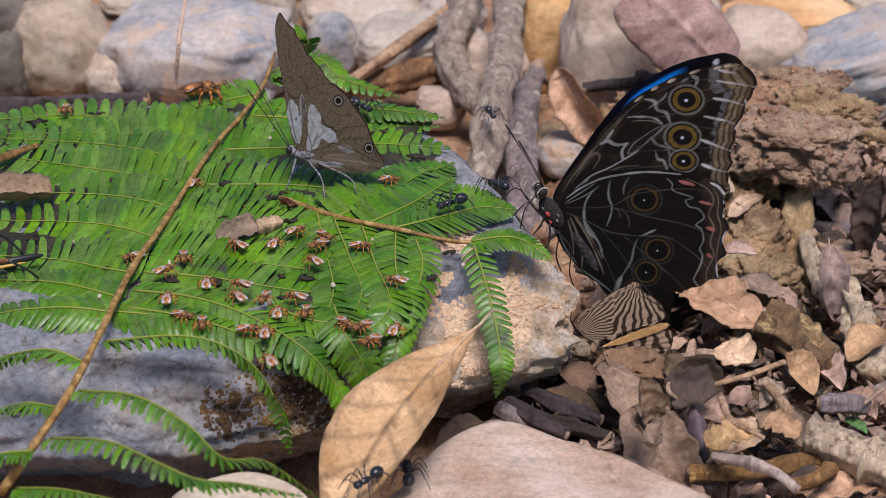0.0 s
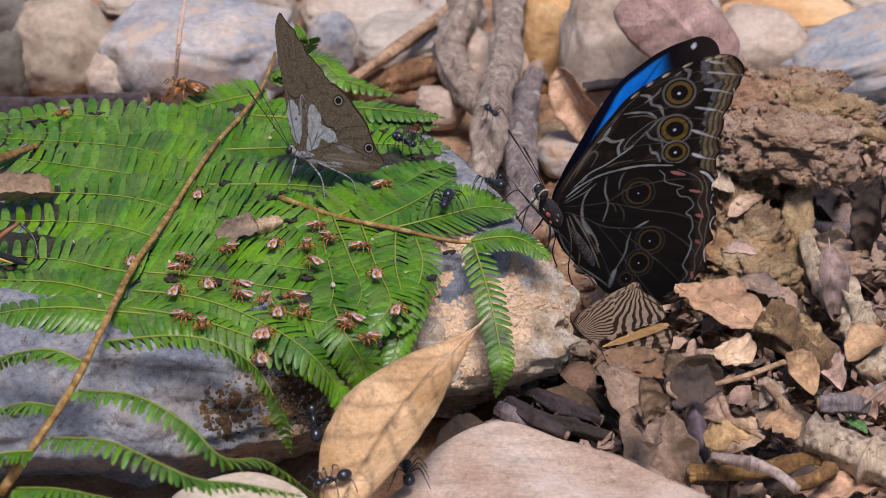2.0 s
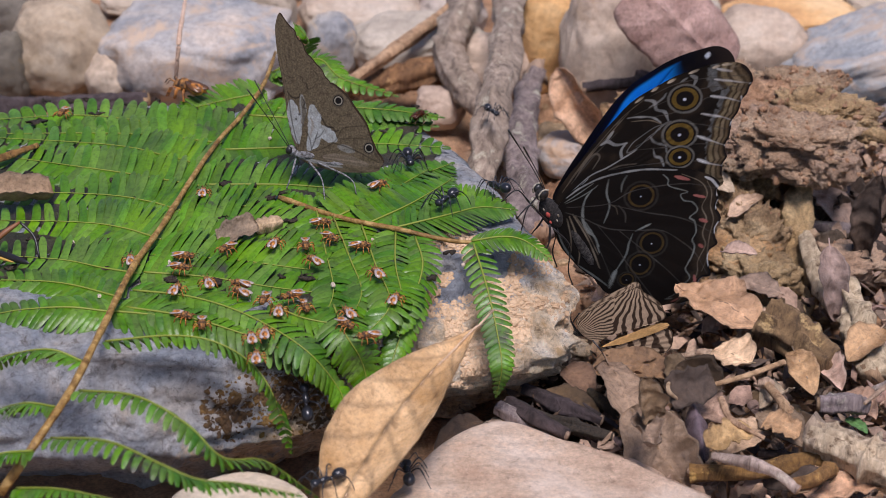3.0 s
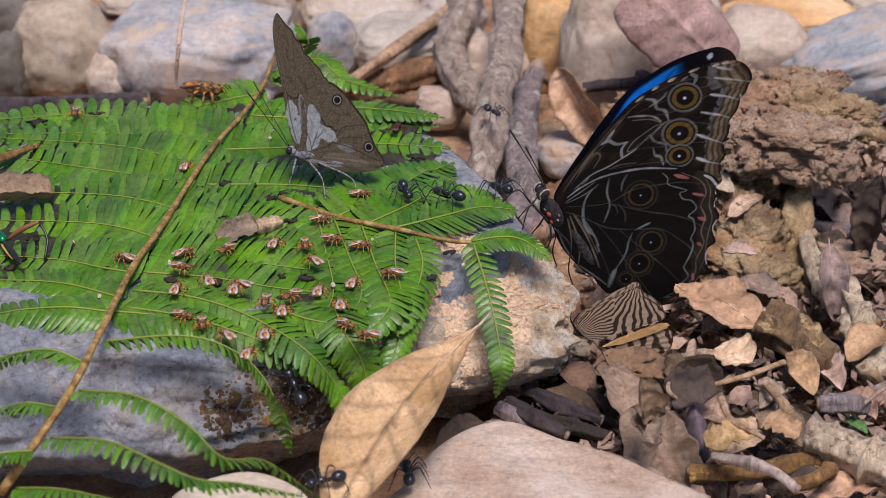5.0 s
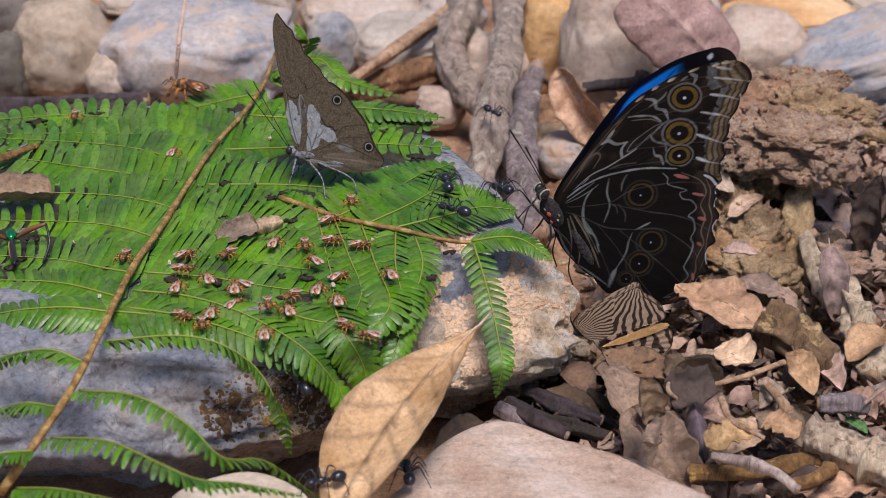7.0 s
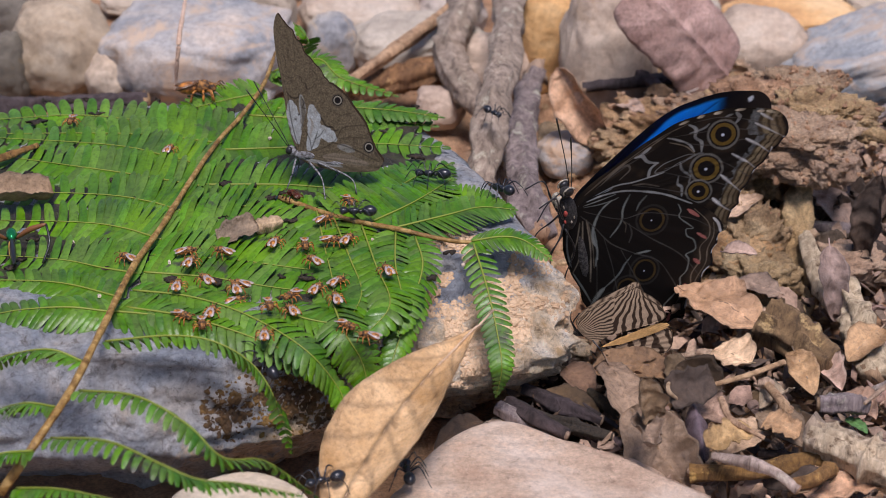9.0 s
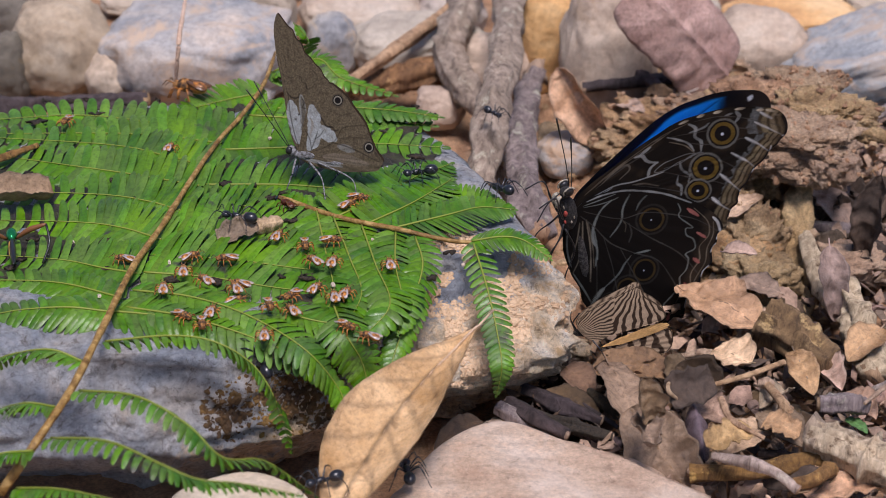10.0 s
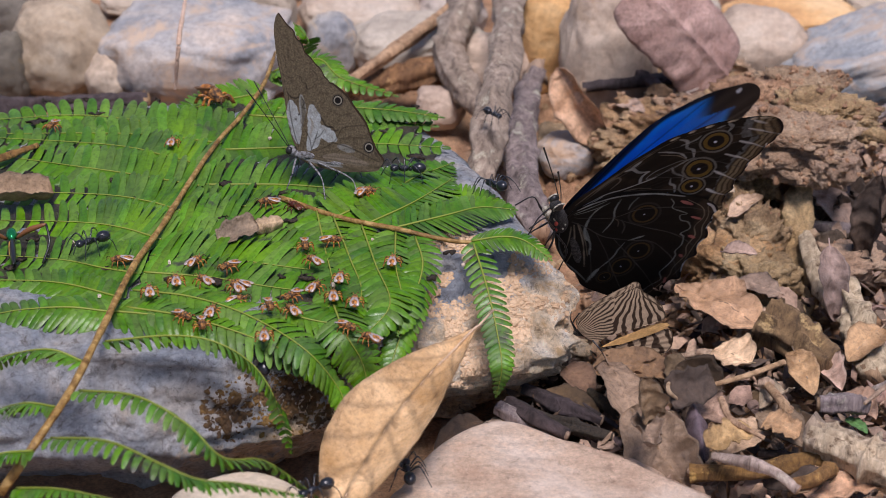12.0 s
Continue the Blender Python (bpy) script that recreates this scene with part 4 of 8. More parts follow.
def wing(name, outline, under, upper, side, parent, label, n=250, rings=120, offset=0.0, camber=0.8, thick=0.00014):
    """A wing as a thin plate in the plane of x (towards the tail) and z (away from the body); under and upper give its scale colours."""
    edge = spline(outline, n, False)
    root = edge[0] * 0.5 + edge[-1] * 0.5
    s = np.linspace(0, 1, n)
    rr = np.linspace(0.0, 1.0, rings) ** 0.8
    x = root[0] + (edge[:, 0] - root[0])[None, :] * rr[:, None]
    z = root[1] + (edge[:, 1] - root[1])[None, :] * rr[:, None]
    sv, rv = np.meshgrid(s, rr)
    bend = camber * (rv ** 2) * np.sin(sv * math.pi) * 0.5 + 0.05 * np.sin(sv * 90) * rv
    cu, cd = under(x, z, sv, rv), upper(x, z, sv, rv)
    verts, faces, cols = [], [], []
    grid = np.arange(n * rings).reshape(rings, n)
    quads = np.stack([grid[:-1, :-1], grid[:-1, 1:], grid[1:, 1:], grid[1:, :-1]], axis=-1).reshape(-1, 4)
    for k, (face, c) in enumerate(((side, cu), (-side, cd))):
        y = bend * side * 0.001 + face * thick * (1 - rv ** 6) + side * offset
        verts.append(np.stack([x * 0.001, y, z * 0.001], axis=-1).reshape(-1, 3))
        cols.append(np.concatenate([c.reshape(-1, 3), np.ones((c.size // 3, 1))], axis=1))
        faces.append((quads if face > 0 else quads[:, ::-1]) + k * n * rings)
    slots = [0] * len(quads) + [1] * len(quads)
    return sheet(name, np.concatenate(verts).tolist(), np.concatenate(faces).tolist(), (WING_UNDER, WING_BLUE if "blue" in label else WING_UNDER), parent, label, slots, np.concatenate(cols))


def fan_veins(col, sv, rv, places, tint, width=0.006, lo=0.1, hi=0.95):
    for p in places:
        k = smooth(width * 1.6, width * 0.6, np.abs(sv - p) * np.maximum(rv, 0.15) ** 0.8) * smooth(lo, lo + 0.08, rv) * smooth(hi + 0.03, hi, rv)
        col = lay(col, tint, k * 0.85)
    return col


PALE = (0.25, 0.265, 0.26)
GREEN_GREY = (0.19, 0.21, 0.195)
VEIN = (0.055, 0.052, 0.046)
TAN_SCALE = (0.19, 0.16, 0.115)
GREY_BROWN = (0.1, 0.088, 0.07)
WHITE_SCALE = (0.6, 0.62, 0.62)
CREAM = (0.5, 0.44, 0.33)
PINK_SCALE = (0.36, 0.13, 0.11)
YELLOW = (0.115, 0.075, 0.016)

# wing shapes and markings: x towards the tail, z away from the body, in millimetres
FOREWING = ((-0.46, 0.87), (-3.38, 2.70), (-6.01, 7.05), (-8.12, 11.72), (-10.85, 17.38), (-12.76, 22.63), (-13.79, 26.01), (-14.11, 29.80), (-13.59, 33.94), (-12.75, 38.69), (-10.79, 43.70), (-8.90, 47.32), (-6.59, 50.78), (-3.62, 52.83), (-0.48, 53.51), (2.12, 53.08), (3.25, 51.74), (4.43, 50.67), (5.28, 48.99), (6.70, 47.97), (8.04, 46.84), (9.09, 44.91), (11.01, 43.99), (12.84, 42.95), (14.20, 41.35), (16.63, 40.51), (18.24, 40.32), (19.62, 38.69), (22.04, 37.56), (25.48, 35.70), (19.54, 24.98), (11.32, 13.34), (3.00, 2.09), (0.85, 0.56))
HINDWING = ((0.39, 0.88), (-1.52, 3.87), (-1.77, 7.85), (-1.04, 12.72), (1.41, 17.57), (5.52, 23.23), (10.69, 28.53), (15.70, 32.48), (20.24, 35.17), (24.04, 36.07), (25.55, 34.54), (28.06, 34.14), (29.78, 32.82), (34.15, 32.59), (35.70, 30.56), (38.08, 29.43), (41.10, 28.99), (41.53, 26.61), (44.48, 25.09), (49.41, 24.02), (48.09, 21.86), (49.81, 19.88), (54.77, 18.47), (52.57, 16.34), (51.94, 13.73), (53.47, 11.48), (52.29, 9.74), (47.33, 8.52), (40.72, 4.75), (32.84, 0.73), (27.02, 0.26), (22.43, -1.04), (17.50, -1.84), (12.93, -2.30), (8.08, -1.99), (4.05, -1.29), (2.17, -0.25))
SPOT = (-5.99, 48.19)
FORE_MARGIN = ((-3.62, 52.83), (-0.48, 53.51), (2.12, 53.08), (3.25, 51.74), (4.43, 50.67), (5.28, 48.99), (6.70, 47.97), (8.04, 46.84), (9.09, 44.91), (11.01, 43.99), (12.84, 42.95), (14.20, 41.35), (16.63, 40.51), (18.24, 40.32), (19.62, 38.69), (22.04, 37.56))
HIND_MARGIN = ((20.24, 35.17), (24.04, 36.07), (25.55, 34.54), (28.06, 34.14), (29.78, 32.82), (34.15, 32.59), (35.70, 30.56), (38.08, 29.43), (41.10, 28.99), (41.53, 26.61), (44.48, 25.09), (49.41, 24.02), (48.09, 21.86), (49.81, 19.88), (54.77, 18.47), (52.57, 16.34), (51.94, 13.73), (53.47, 11.48), (52.29, 9.74))
FORE_SPOTS = (((-5.41, 37.78), (0.1187, 0.2818, -0.2635, 0.2205)), ((3.13, 33.14), (0.1129, 0.2670, -0.2556, 0.2175)), ((9.29, 30.84), (0.1399, 0.3310, -0.3205, 0.2758)))
HIND_SPOTS = (((12.27, 18.93), (0.1201, 0.2744, -0.2387, 0.2093)), ((27.69, 15.74), (0.1267, 0.2930, -0.2390, 0.2148)), ((31.61, 10.93), (0.1400, 0.3205, -0.2473, 0.2246)), ((33.32, 6.44), (0.2176, 0.4921, -0.4220, 0.3862)))
FORE_BASAL = (
    (((-3.71, 5.68), (-7.22, 12.77), (-9.73, 19.80), (-11.86, 25.45)), 0.24, TAN_SCALE, 0.6),
    (((-3.58, 6.95), (-6.72, 14.02), (-8.78, 21.14)), 0.30, VEIN, 0.8),
    (((-2.97, 4.29), (-5.88, 9.20), (-9.22, 16.64), (-11.72, 23.63), (-12.59, 29.86)), 0.24, TAN_SCALE, 0.5),
    (((-8.41, 16.71), (-8.05, 18.46), (-5.82, 19.52), (-4.17, 21.89)), 0.84, PALE, 0.9),
    (((-8.32, 17.70), (-9.69, 20.52)), 0.72, PALE, 0.8),
    (((-4.40, 21.84), (-3.29, 20.02), (-0.89, 19.24)), 0.72, PALE, 0.9),
    (((-1.36, 5.91), (-2.21, 11.21), (-1.25, 15.68), (-0.84, 19.96), (-0.62, 23.14)), 0.43, PALE, 1),
    (((-0.80, 6.10), (-1.79, 10.58)), 0.36, PALE, 0.9),
)
FORE_INNER = (
    (((-4.00, 8.03), (-6.62, 11.91), (-7.13, 14.65), (-5.35, 15.17), (-3.55, 12.57)), 0.48, GREY_BROWN, 0.9),
    (((-10.69, 24.64), (-8.84, 27.05), (-6.39, 29.51), (-3.56, 30.64)), 0.54, PALE, 0.85),
    (((-9.02, 25.07), (-6.26, 28.56), (-2.96, 30.68)), 0.26, TAN_SCALE, 0.8),
    (((-2.64, 30.84), (-3.41, 28.80), (-3.40, 25.25), (-3.17, 23.07), (-2.00, 21.07), (-1.17, 21.60), (-1.04, 24.21), (-1.84, 26.64), (-1.89, 29.93)), 0.26, PALE, 0.55),
    (((-1.64, 23.29), (-1.28, 26.40), (-1.75, 28.98)), 0.24, PALE, 0.4),
    (((-12.14, 29.96), (-10.17, 31.44), (-7.81, 31.15), (-5.63, 32.42), (-2.69, 32.34)), 0.84, PALE, 0.75),
    (((-9.53, 29.99), (-9.45, 33.18), (-10.22, 34.69)), 0.60, PALE, 0.5),
)
FORE_MIDDLE = (
    (((-10.46, 41.23), (-8.75, 41.98), (-7.38, 40.97)), 1.08, PALE, 0.75),
    (((-10.55, 38.48), (-10.46, 40.35)), 0.60, PALE, 0.5),
    (((2.17, 26.39), (4.37, 26.03), (6.12, 26.93), (8.83, 26.66)), 0.60, PALE, 0.7),
    (((-1.84, 27.08), (0.76, 27.44), (3.38, 29.15)), 0.60, PALE, 0.5),
    (((-2.03, 28.65), (-2.41, 31.33), (-1.86, 32.88)), 0.60, PALE, 0.45),
    (((5.50, 28.69), (3.47, 29.26)), 0.48, PALE, 0.5),
    (((-0.36, 15.58), (0.70, 18.38), (3.03, 21.53)), 0.48, GREY_BROWN, 0.8),
    (((-11.04, 21.13), (-11.05, 23.33)), 0.48, GREY_BROWN, 0.7),
    (((-10.38, 25.67), (-9.26, 29.87), (-7.82, 35.13), (-5.20, 41.82), (-1.30, 47.17), (3.44, 51.96)), 0.22, VEIN, 0.9),
)
FORE_OUTER = (
    (((-8.62, 26.65), (-4.76, 32.34), (-1.92, 38.83), (-1.24, 43.00), (5.57, 48.88)), 0.22, VEIN, 0.9),
    (((-2.77, 30.90), (3.58, 37.73), (11.11, 43.65)), 0.22, VEIN, 0.9),
    (((-0.62, 23.14), (3.75, 28.69), (8.46, 35.10), (14.39, 41.12)), 0.24, VEIN, 1),
    (((0.10, 16.12), (5.18, 23.58), (13.46, 33.62), (19.77, 38.63)), 0.22, VEIN, 0.9),
    (((-12.24, 31.17), (-10.73, 37.83), (-6.21, 45.04), (-0.07, 52.90)), 0.21, VEIN, 0.8),
)
FORE_MARKS = FORE_BASAL + FORE_INNER + FORE_MIDDLE + FORE_OUTER
FORE_TICK_BASAL = (
    (((-5.25, 45.53), (-1.63, 48.78), (2.13, 52.18)), 0.28, WHITE_SCALE, 0.75),
    (((-1.52, 43.11), (1.96, 46.15), (5.52, 48.60)), 0.32, WHITE_SCALE, 0.8),
    (((1.47, 39.50), (5.82, 43.09), (8.62, 44.81)), 0.32, WHITE_SCALE, 0.8),
    (((6.70, 36.43), (10.93, 38.90), (14.54, 41.06)), 0.32, WHITE_SCALE, 0.85),
    (((13.21, 34.03), (16.75, 36.06), (20.07, 38.51)), 0.32, WHITE_SCALE, 0.85),
    (((-7.49, 47.03), (-4.12, 49.79)), 0.32, WHITE_SCALE, 0.6),
    (((3.96, 49.22), (5.66, 48.99)), 0.38, WHITE_SCALE, 1),
    (((9.14, 44.75), (10.10, 44.06)), 0.38, WHITE_SCALE, 1),
    (((2.27, 52.13), (2.50, 52.63)), 0.43, WHITE_SCALE, 1),
    (((14.68, 41.00), (14.20, 41.80)), 0.43, WHITE_SCALE, 1),
    (((19.97, 38.40), (19.38, 39.10)), 0.43, WHITE_SCALE, 1),
)
FORE_TICK_INNER = (
    (((-5.36, 50.29), (-4.26, 51.61)), 0.48, TAN_SCALE, 0.8),
    (((-8.49, 46.27), (-7.81, 47.75)), 0.75, CREAM, 1),
    (((-11.27, 41.13), (-10.56, 43.32)), 0.82, CREAM, 1),
    (((-12.52, 36.11), (-12.25, 37.75)), 0.75, CREAM, 0.95),
    (((-13.31, 32.08), (-13.14, 33.60)), 0.75, CREAM, 0.9),
    (((-13.22, 27.80), (-13.31, 29.88)), 0.67, CREAM, 0.8),
    (((-7.54, 48.52), (-6.04, 50.56)), 0.60, CREAM, 0.8),
)
FORE_TICKS = FORE_TICK_BASAL + FORE_TICK_INNER
HIND_BASAL = (
    (((-1.06, 4.40), (-1.17, 8.31), (-0.30, 12.68), (2.11, 17.26), (6.09, 22.98), (11.89, 28.77)), 0.54, PALE, 0.8),
    (((-0.18, 3.39), (-0.10, 7.52), (-0.11, 11.10)), 0.30, GREEN_GREY, 0.8),
    (((0.29, 3.47), (1.21, 7.22), (1.43, 10.40), (1.20, 11.70)), 0.30, GREEN_GREY, 0.7),
    (((1.39, 10.12), (2.80, 7.68), (5.26, 5.95), (8.30, 4.85), (11.89, 4.56), (14.74, 5.23), (18.16, 4.89)), 0.66, GREEN_GREY, 0.95),
    (((1.65, 14.48), (4.90, 12.56), (8.46, 11.86), (10.57, 10.61), (12.65, 8.61)), 0.46, GREEN_GREY, 0.8),
    (((4.03, 18.34), (5.41, 16.53), (7.45, 15.47)), 0.42, GREEN_GREY, 0.7),
    (((9.03, 12.05), (10.75, 12.64), (12.87, 12.30)), 0.26, TAN_SCALE, 0.5),
)
HIND_INNER = (
    (((10.66, 13.44), (13.98, 13.78), (16.66, 12.89)), 0.39, VEIN, 0.8),
    (((21.02, 13.87), (21.56, 16.09), (21.99, 17.74)), 0.60, GREEN_GREY, 0.9),
    (((21.27, 13.00), (23.07, 11.28), (25.67, 9.52), (27.13, 7.63), (28.40, 5.52)), 0.54, GREEN_GREY, 0.75),
    (((28.40, 5.52), (29.77, 3.97), (32.07, 2.01)), 1.08, GREEN_GREY, 0.9),
    (((19.66, -1.30), (23.72, -0.09), (27.97, 1.06), (31.56, 1.93)), 0.42, GREEN_GREY, 0.6),
    (((5.04, -0.86), (8.46, -1.57), (12.93, -1.84), (17.40, -1.48)), 0.48, GREEN_GREY, 0.5),
    (((4.42, 2.74), (10.60, 1.97), (15.64, 0.71), (19.56, -1.41)), 0.34, TAN_SCALE, 0.8),
    (((4.41, 3.64), (12.14, 3.69), (17.97, 3.30), (24.55, 2.46)), 0.34, TAN_SCALE, 0.9),
)
HIND_MIDDLE = (
    (((4.61, 2.05), (10.37, 0.57), (14.38, -1.15)), 0.31, TAN_SCALE, 0.7),
    (((5.07, 3.93), (13.63, 4.22), (20.52, 3.82)), 0.26, TAN_SCALE, 0.6),
    (((2.54, 2.42), (7.34, 5.14), (11.93, 7.12), (15.55, 9.12), (20.58, 13.61), (25.82, 19.02), (32.37, 21.65), (39.46, 23.38), (48.03, 23.48)), 0.30, VEIN, 1),
    (((8.96, 5.15), (15.03, 5.10), (20.13, 4.31)), 0.48, GREEN_GREY, 0.7),
    (((1.32, 3.29), (2.95, 4.92), (8.18, 11.53), (9.11, 17.15), (12.25, 22.57), (17.61, 29.40), (24.45, 34.68)), 0.27, VEIN, 0.95),
    (((8.18, 11.53), (17.66, 17.94), (26.80, 24.77), (37.77, 29.56)), 0.24, VEIN, 0.9),
)
HIND_OUTER = (
    (((18.04, 10.76), (23.86, 12.17), (30.63, 13.85), (40.13, 16.02), (52.51, 17.97)), 0.24, VEIN, 0.9),
    (((11.45, 7.03), (22.38, 8.20), (29.40, 8.49), (48.86, 9.93)), 0.24, VEIN, 0.9),
    (((18.21, 4.72), (26.90, 3.87), (32.47, 2.92)), 0.22, VEIN, 0.7),
    (((10.51, 25.58), (12.92, 26.07), (14.85, 25.54), (19.92, 28.58), (19.49, 26.93), (21.70, 26.91), (23.88, 28.46), (27.13, 28.65), (27.69, 26.25), (29.81, 26.76), (33.12, 26.01), (34.71, 24.26), (37.08, 24.05), (39.10, 22.74), (41.15, 20.47), (42.41, 19.47), (45.62, 19.40), (46.53, 16.80), (47.50, 14.48), (47.19, 12.71)), 0.38, GREEN_GREY, 0.85),
)
HIND_EDGE = (
    (((14.01, 29.39), (19.76, 32.32), (24.31, 32.43), (27.17, 29.87), (31.42, 29.51), (35.11, 27.06), (39.14, 26.34), (42.18, 23.04), (45.66, 21.60), (47.79, 19.13), (49.73, 16.41), (50.61, 12.53)), 0.34, TAN_SCALE, 0.8),
    (((20.79, 33.73), (24.65, 33.52), (28.77, 31.68), (33.19, 30.80), (37.88, 27.79), (43.06, 25.20), (46.18, 22.65)), 0.29, TAN_SCALE, 0.7),
    (((13.44, 27.81), (16.97, 30.27)), 0.90, PINK_SCALE, 0.9),
    (((22.14, 29.49), (24.96, 31.55)), 0.75, PINK_SCALE, 0.9),
    (((30.11, 28.03), (32.44, 29.25)), 0.82, PINK_SCALE, 0.9),
    (((37.43, 25.16), (39.35, 25.62)), 0.75, PINK_SCALE, 0.8),
    (((45.82, 20.58), (47.95, 20.02)), 0.75, PINK_SCALE, 0.9),
    (((49.27, 12.78), (49.58, 14.56)), 0.75, PINK_SCALE, 0.7),
)
HIND_RIM = (
    (((19.21, 33.76), (21.27, 34.75), (24.79, 35.31)), 0.67, WHITE_SCALE, 0.8),
    (((25.09, 35.18), (26.85, 34.16)), 0.53, WHITE_SCALE, 1),
    (((28.26, 33.90), (30.39, 32.57)), 0.53, WHITE_SCALE, 1),
    (((34.72, 31.58), (35.91, 30.32), (37.62, 29.62)), 0.60, WHITE_SCALE, 1),
    (((41.58, 26.91), (43.11, 25.49), (45.85, 24.69)), 0.67, WHITE_SCALE, 1),
    (((48.31, 22.09), (48.96, 20.39)), 0.53, WHITE_SCALE, 0.9),
    (((52.87, 12.06), (52.05, 13.84), (52.79, 16.09)), 0.75, WHITE_SCALE, 0.9),
    (((47.04, 11.82), (48.25, 13.37)), 0.48, GREEN_GREY, 0.7),
)
HIND_MARKS = HIND_BASAL + HIND_INNER + HIND_MIDDLE + HIND_OUTER + HIND_EDGE + HIND_RIM


def to_line(x, z, pts, n=0):
    """The distance of each point from a smooth line, and how far along it is the nearest place (0 to 1)."""
    p = spline(pts, n or max(8, len(pts) * 5))
    best, along = np.full(x.shape, 1e9), np.zeros(x.shape)
    for i, (a, b) in enumerate(zip(p[:-1], p[1:])):
        d = b - a
        t = np.clip(((x - a[0]) * d[0] + (z - a[1]) * d[1]) / max(d @ d, 1e-9), 0, 1)
        r = np.hypot(x - a[0] - t * d[0], z - a[1] - t * d[1])
        near = r < best
        best, along = np.where(near, r, best), np.where(near, (i + t) / (len(p) - 1), along)
    return best, along


def ink(col, x, z, marks, wob, rag, fade=0.0):
    """Draw markings, their edges ragged and their ends tapered."""
    for pts, width, tint, k in marks:
        d, s = to_line(x, z, pts)
        w = width * 0.5 * (1 - 0.55 * np.abs(2 * s - 1) ** 3) * (1 + 0.35 * rag)
        col = lay(col, tint, smooth(w + 0.13, w - 0.13, d + 0.12 * wob * min(1.0, width)) * k * (0.9 + 0.35 * rag) * (1 - fade * s))
    return col


def eyespots(col, x, z, spots, ring, halo, k, wob):
    for (cx, cz), (a, b, c, d) in spots:
        r = np.hypot(a * (x - cx) + b * (z - cz), c * (x - cx) + d * (z - cz)) + 0.03 * wob
        col = lay(col, halo, smooth(1.42, 1.3, r) * smooth(1.12, 1.22, r) * k)
        col = lay(col, (0.006, 0.005, 0.005), smooth(1.18, 1.1, r))
        col = lay(col, ring, smooth(1.06, 0.98, r) * smooth(0.64, 0.74, r))
        up = np.hypot(a * (x - cx) + b * (z - cz) + 0.03, c * (x - cx) + d * (z - cz) + 0.05)
        col = lay(col, (0.5, 0.55, 0.66), smooth(0.17, 0.08, up))
    return col


def morpho_fore_under(x, z, sv, rv):
    g, g2 = grainy(x, z, 0.22, 1.0), grainy(x, z, 0.8, 4.0)
    col = np.zeros(x.shape + (3,)) + np.array((0.0075, 0.006, 0.0048))
    col = lay(col, (0.03, 0.021, 0.013), smooth(-0.2, 0.6, g) * 0.6)
    # brown and pale bands that follow the outer margin
    d, s = to_line(x, z, FORE_MARGIN, 90)
    d = d * (0.72 + 0.28 * smooth(0.0, 0.35, s))
    tri = np.abs(2 * ((s * 5.6 + 0.2) % 1.0) - 1)
    inner = 5.6 + 1.6 * tri - 1.2 * s + 0.5 * g2
    band = smooth(inner + 0.25, inner - 0.25, d)
    col = lay(col, (0.13, 0.14, 0.14), band * smooth(4.4, 5.0, d) * (0.6 + 0.4 * g2))
    col = lay(col, (0.045, 0.033, 0.019), band * smooth(5.2, 4.6, d))
    for at, w, tint, k in ((3.7, 0.45, (0.19, 0.155, 0.09), 0.9), (2.25, 0.4, (0.2, 0.16, 0.1), 0.9), (1.05, 0.25, (0.11, 0.08, 0.045), 0.9)):
        col = lay(col, tint, smooth(w + 0.25, w - 0.2, np.abs(d - at + 0.25 * (tri - 0.5) + 0.15 * g2)) * k * (0.85 + 0.3 * g))
    col = lay(col, (0.012, 0.009, 0.008), smooth(0.65, 0.4, d))
    col = ink(col, x, z, FORE_MARKS, g2, g)
    col = eyespots(col, x, z, FORE_SPOTS, YELLOW, (0.14, 0.14, 0.125), 0.75, g2)
    col = ink(col, x, z, [(p[:2], w * 2.6, c, k * 0.6) for p, w, c, k in FORE_TICKS[:6]], g2, g, 0.4)
    return ink(col, x, z, FORE_TICKS, g2, g, 0.65)


def morpho_hind_under(x, z, sv, rv):
    g, g2 = grainy(x, z, 0.22, 2.0), grainy(x, z, 0.8, 6.0)
    col = np.zeros(x.shape + (3,)) + np.array((0.0062, 0.005, 0.0042))
    d, s = to_line(x, z, HIND_MARGIN, 90)
    col = lay(col, (0.03, 0.022, 0.015), smooth(5.5, 3.0, d + 0.5 * g2) * 0.9)
    col = lay(col, (0.01, 0.008, 0.008), smooth(0.8, 0.5, d))
    col = eyespots(col, x, z, HIND_SPOTS, (0.055, 0.036, 0.012), (0.03, 0.028, 0.024), 0.7, g2)
    # the inside of each ring is wide and black
    for (cx, cz), (a, b, c, e) in HIND_SPOTS:
        r = np.hypot(a * (x - cx) + b * (z - cz), c * (x - cx) + e * (z - cz))
        up = np.hypot(a * (x - cx) + b * (z - cz) + 0.03, c * (x - cx) + e * (z - cz) + 0.05)
        col = lay(col, (0.004, 0.0035, 0.0035), smooth(0.88, 0.8, r) * smooth(0.03, 0.1, up))
    return ink(col, x, z, HIND_MARKS, g2, g)


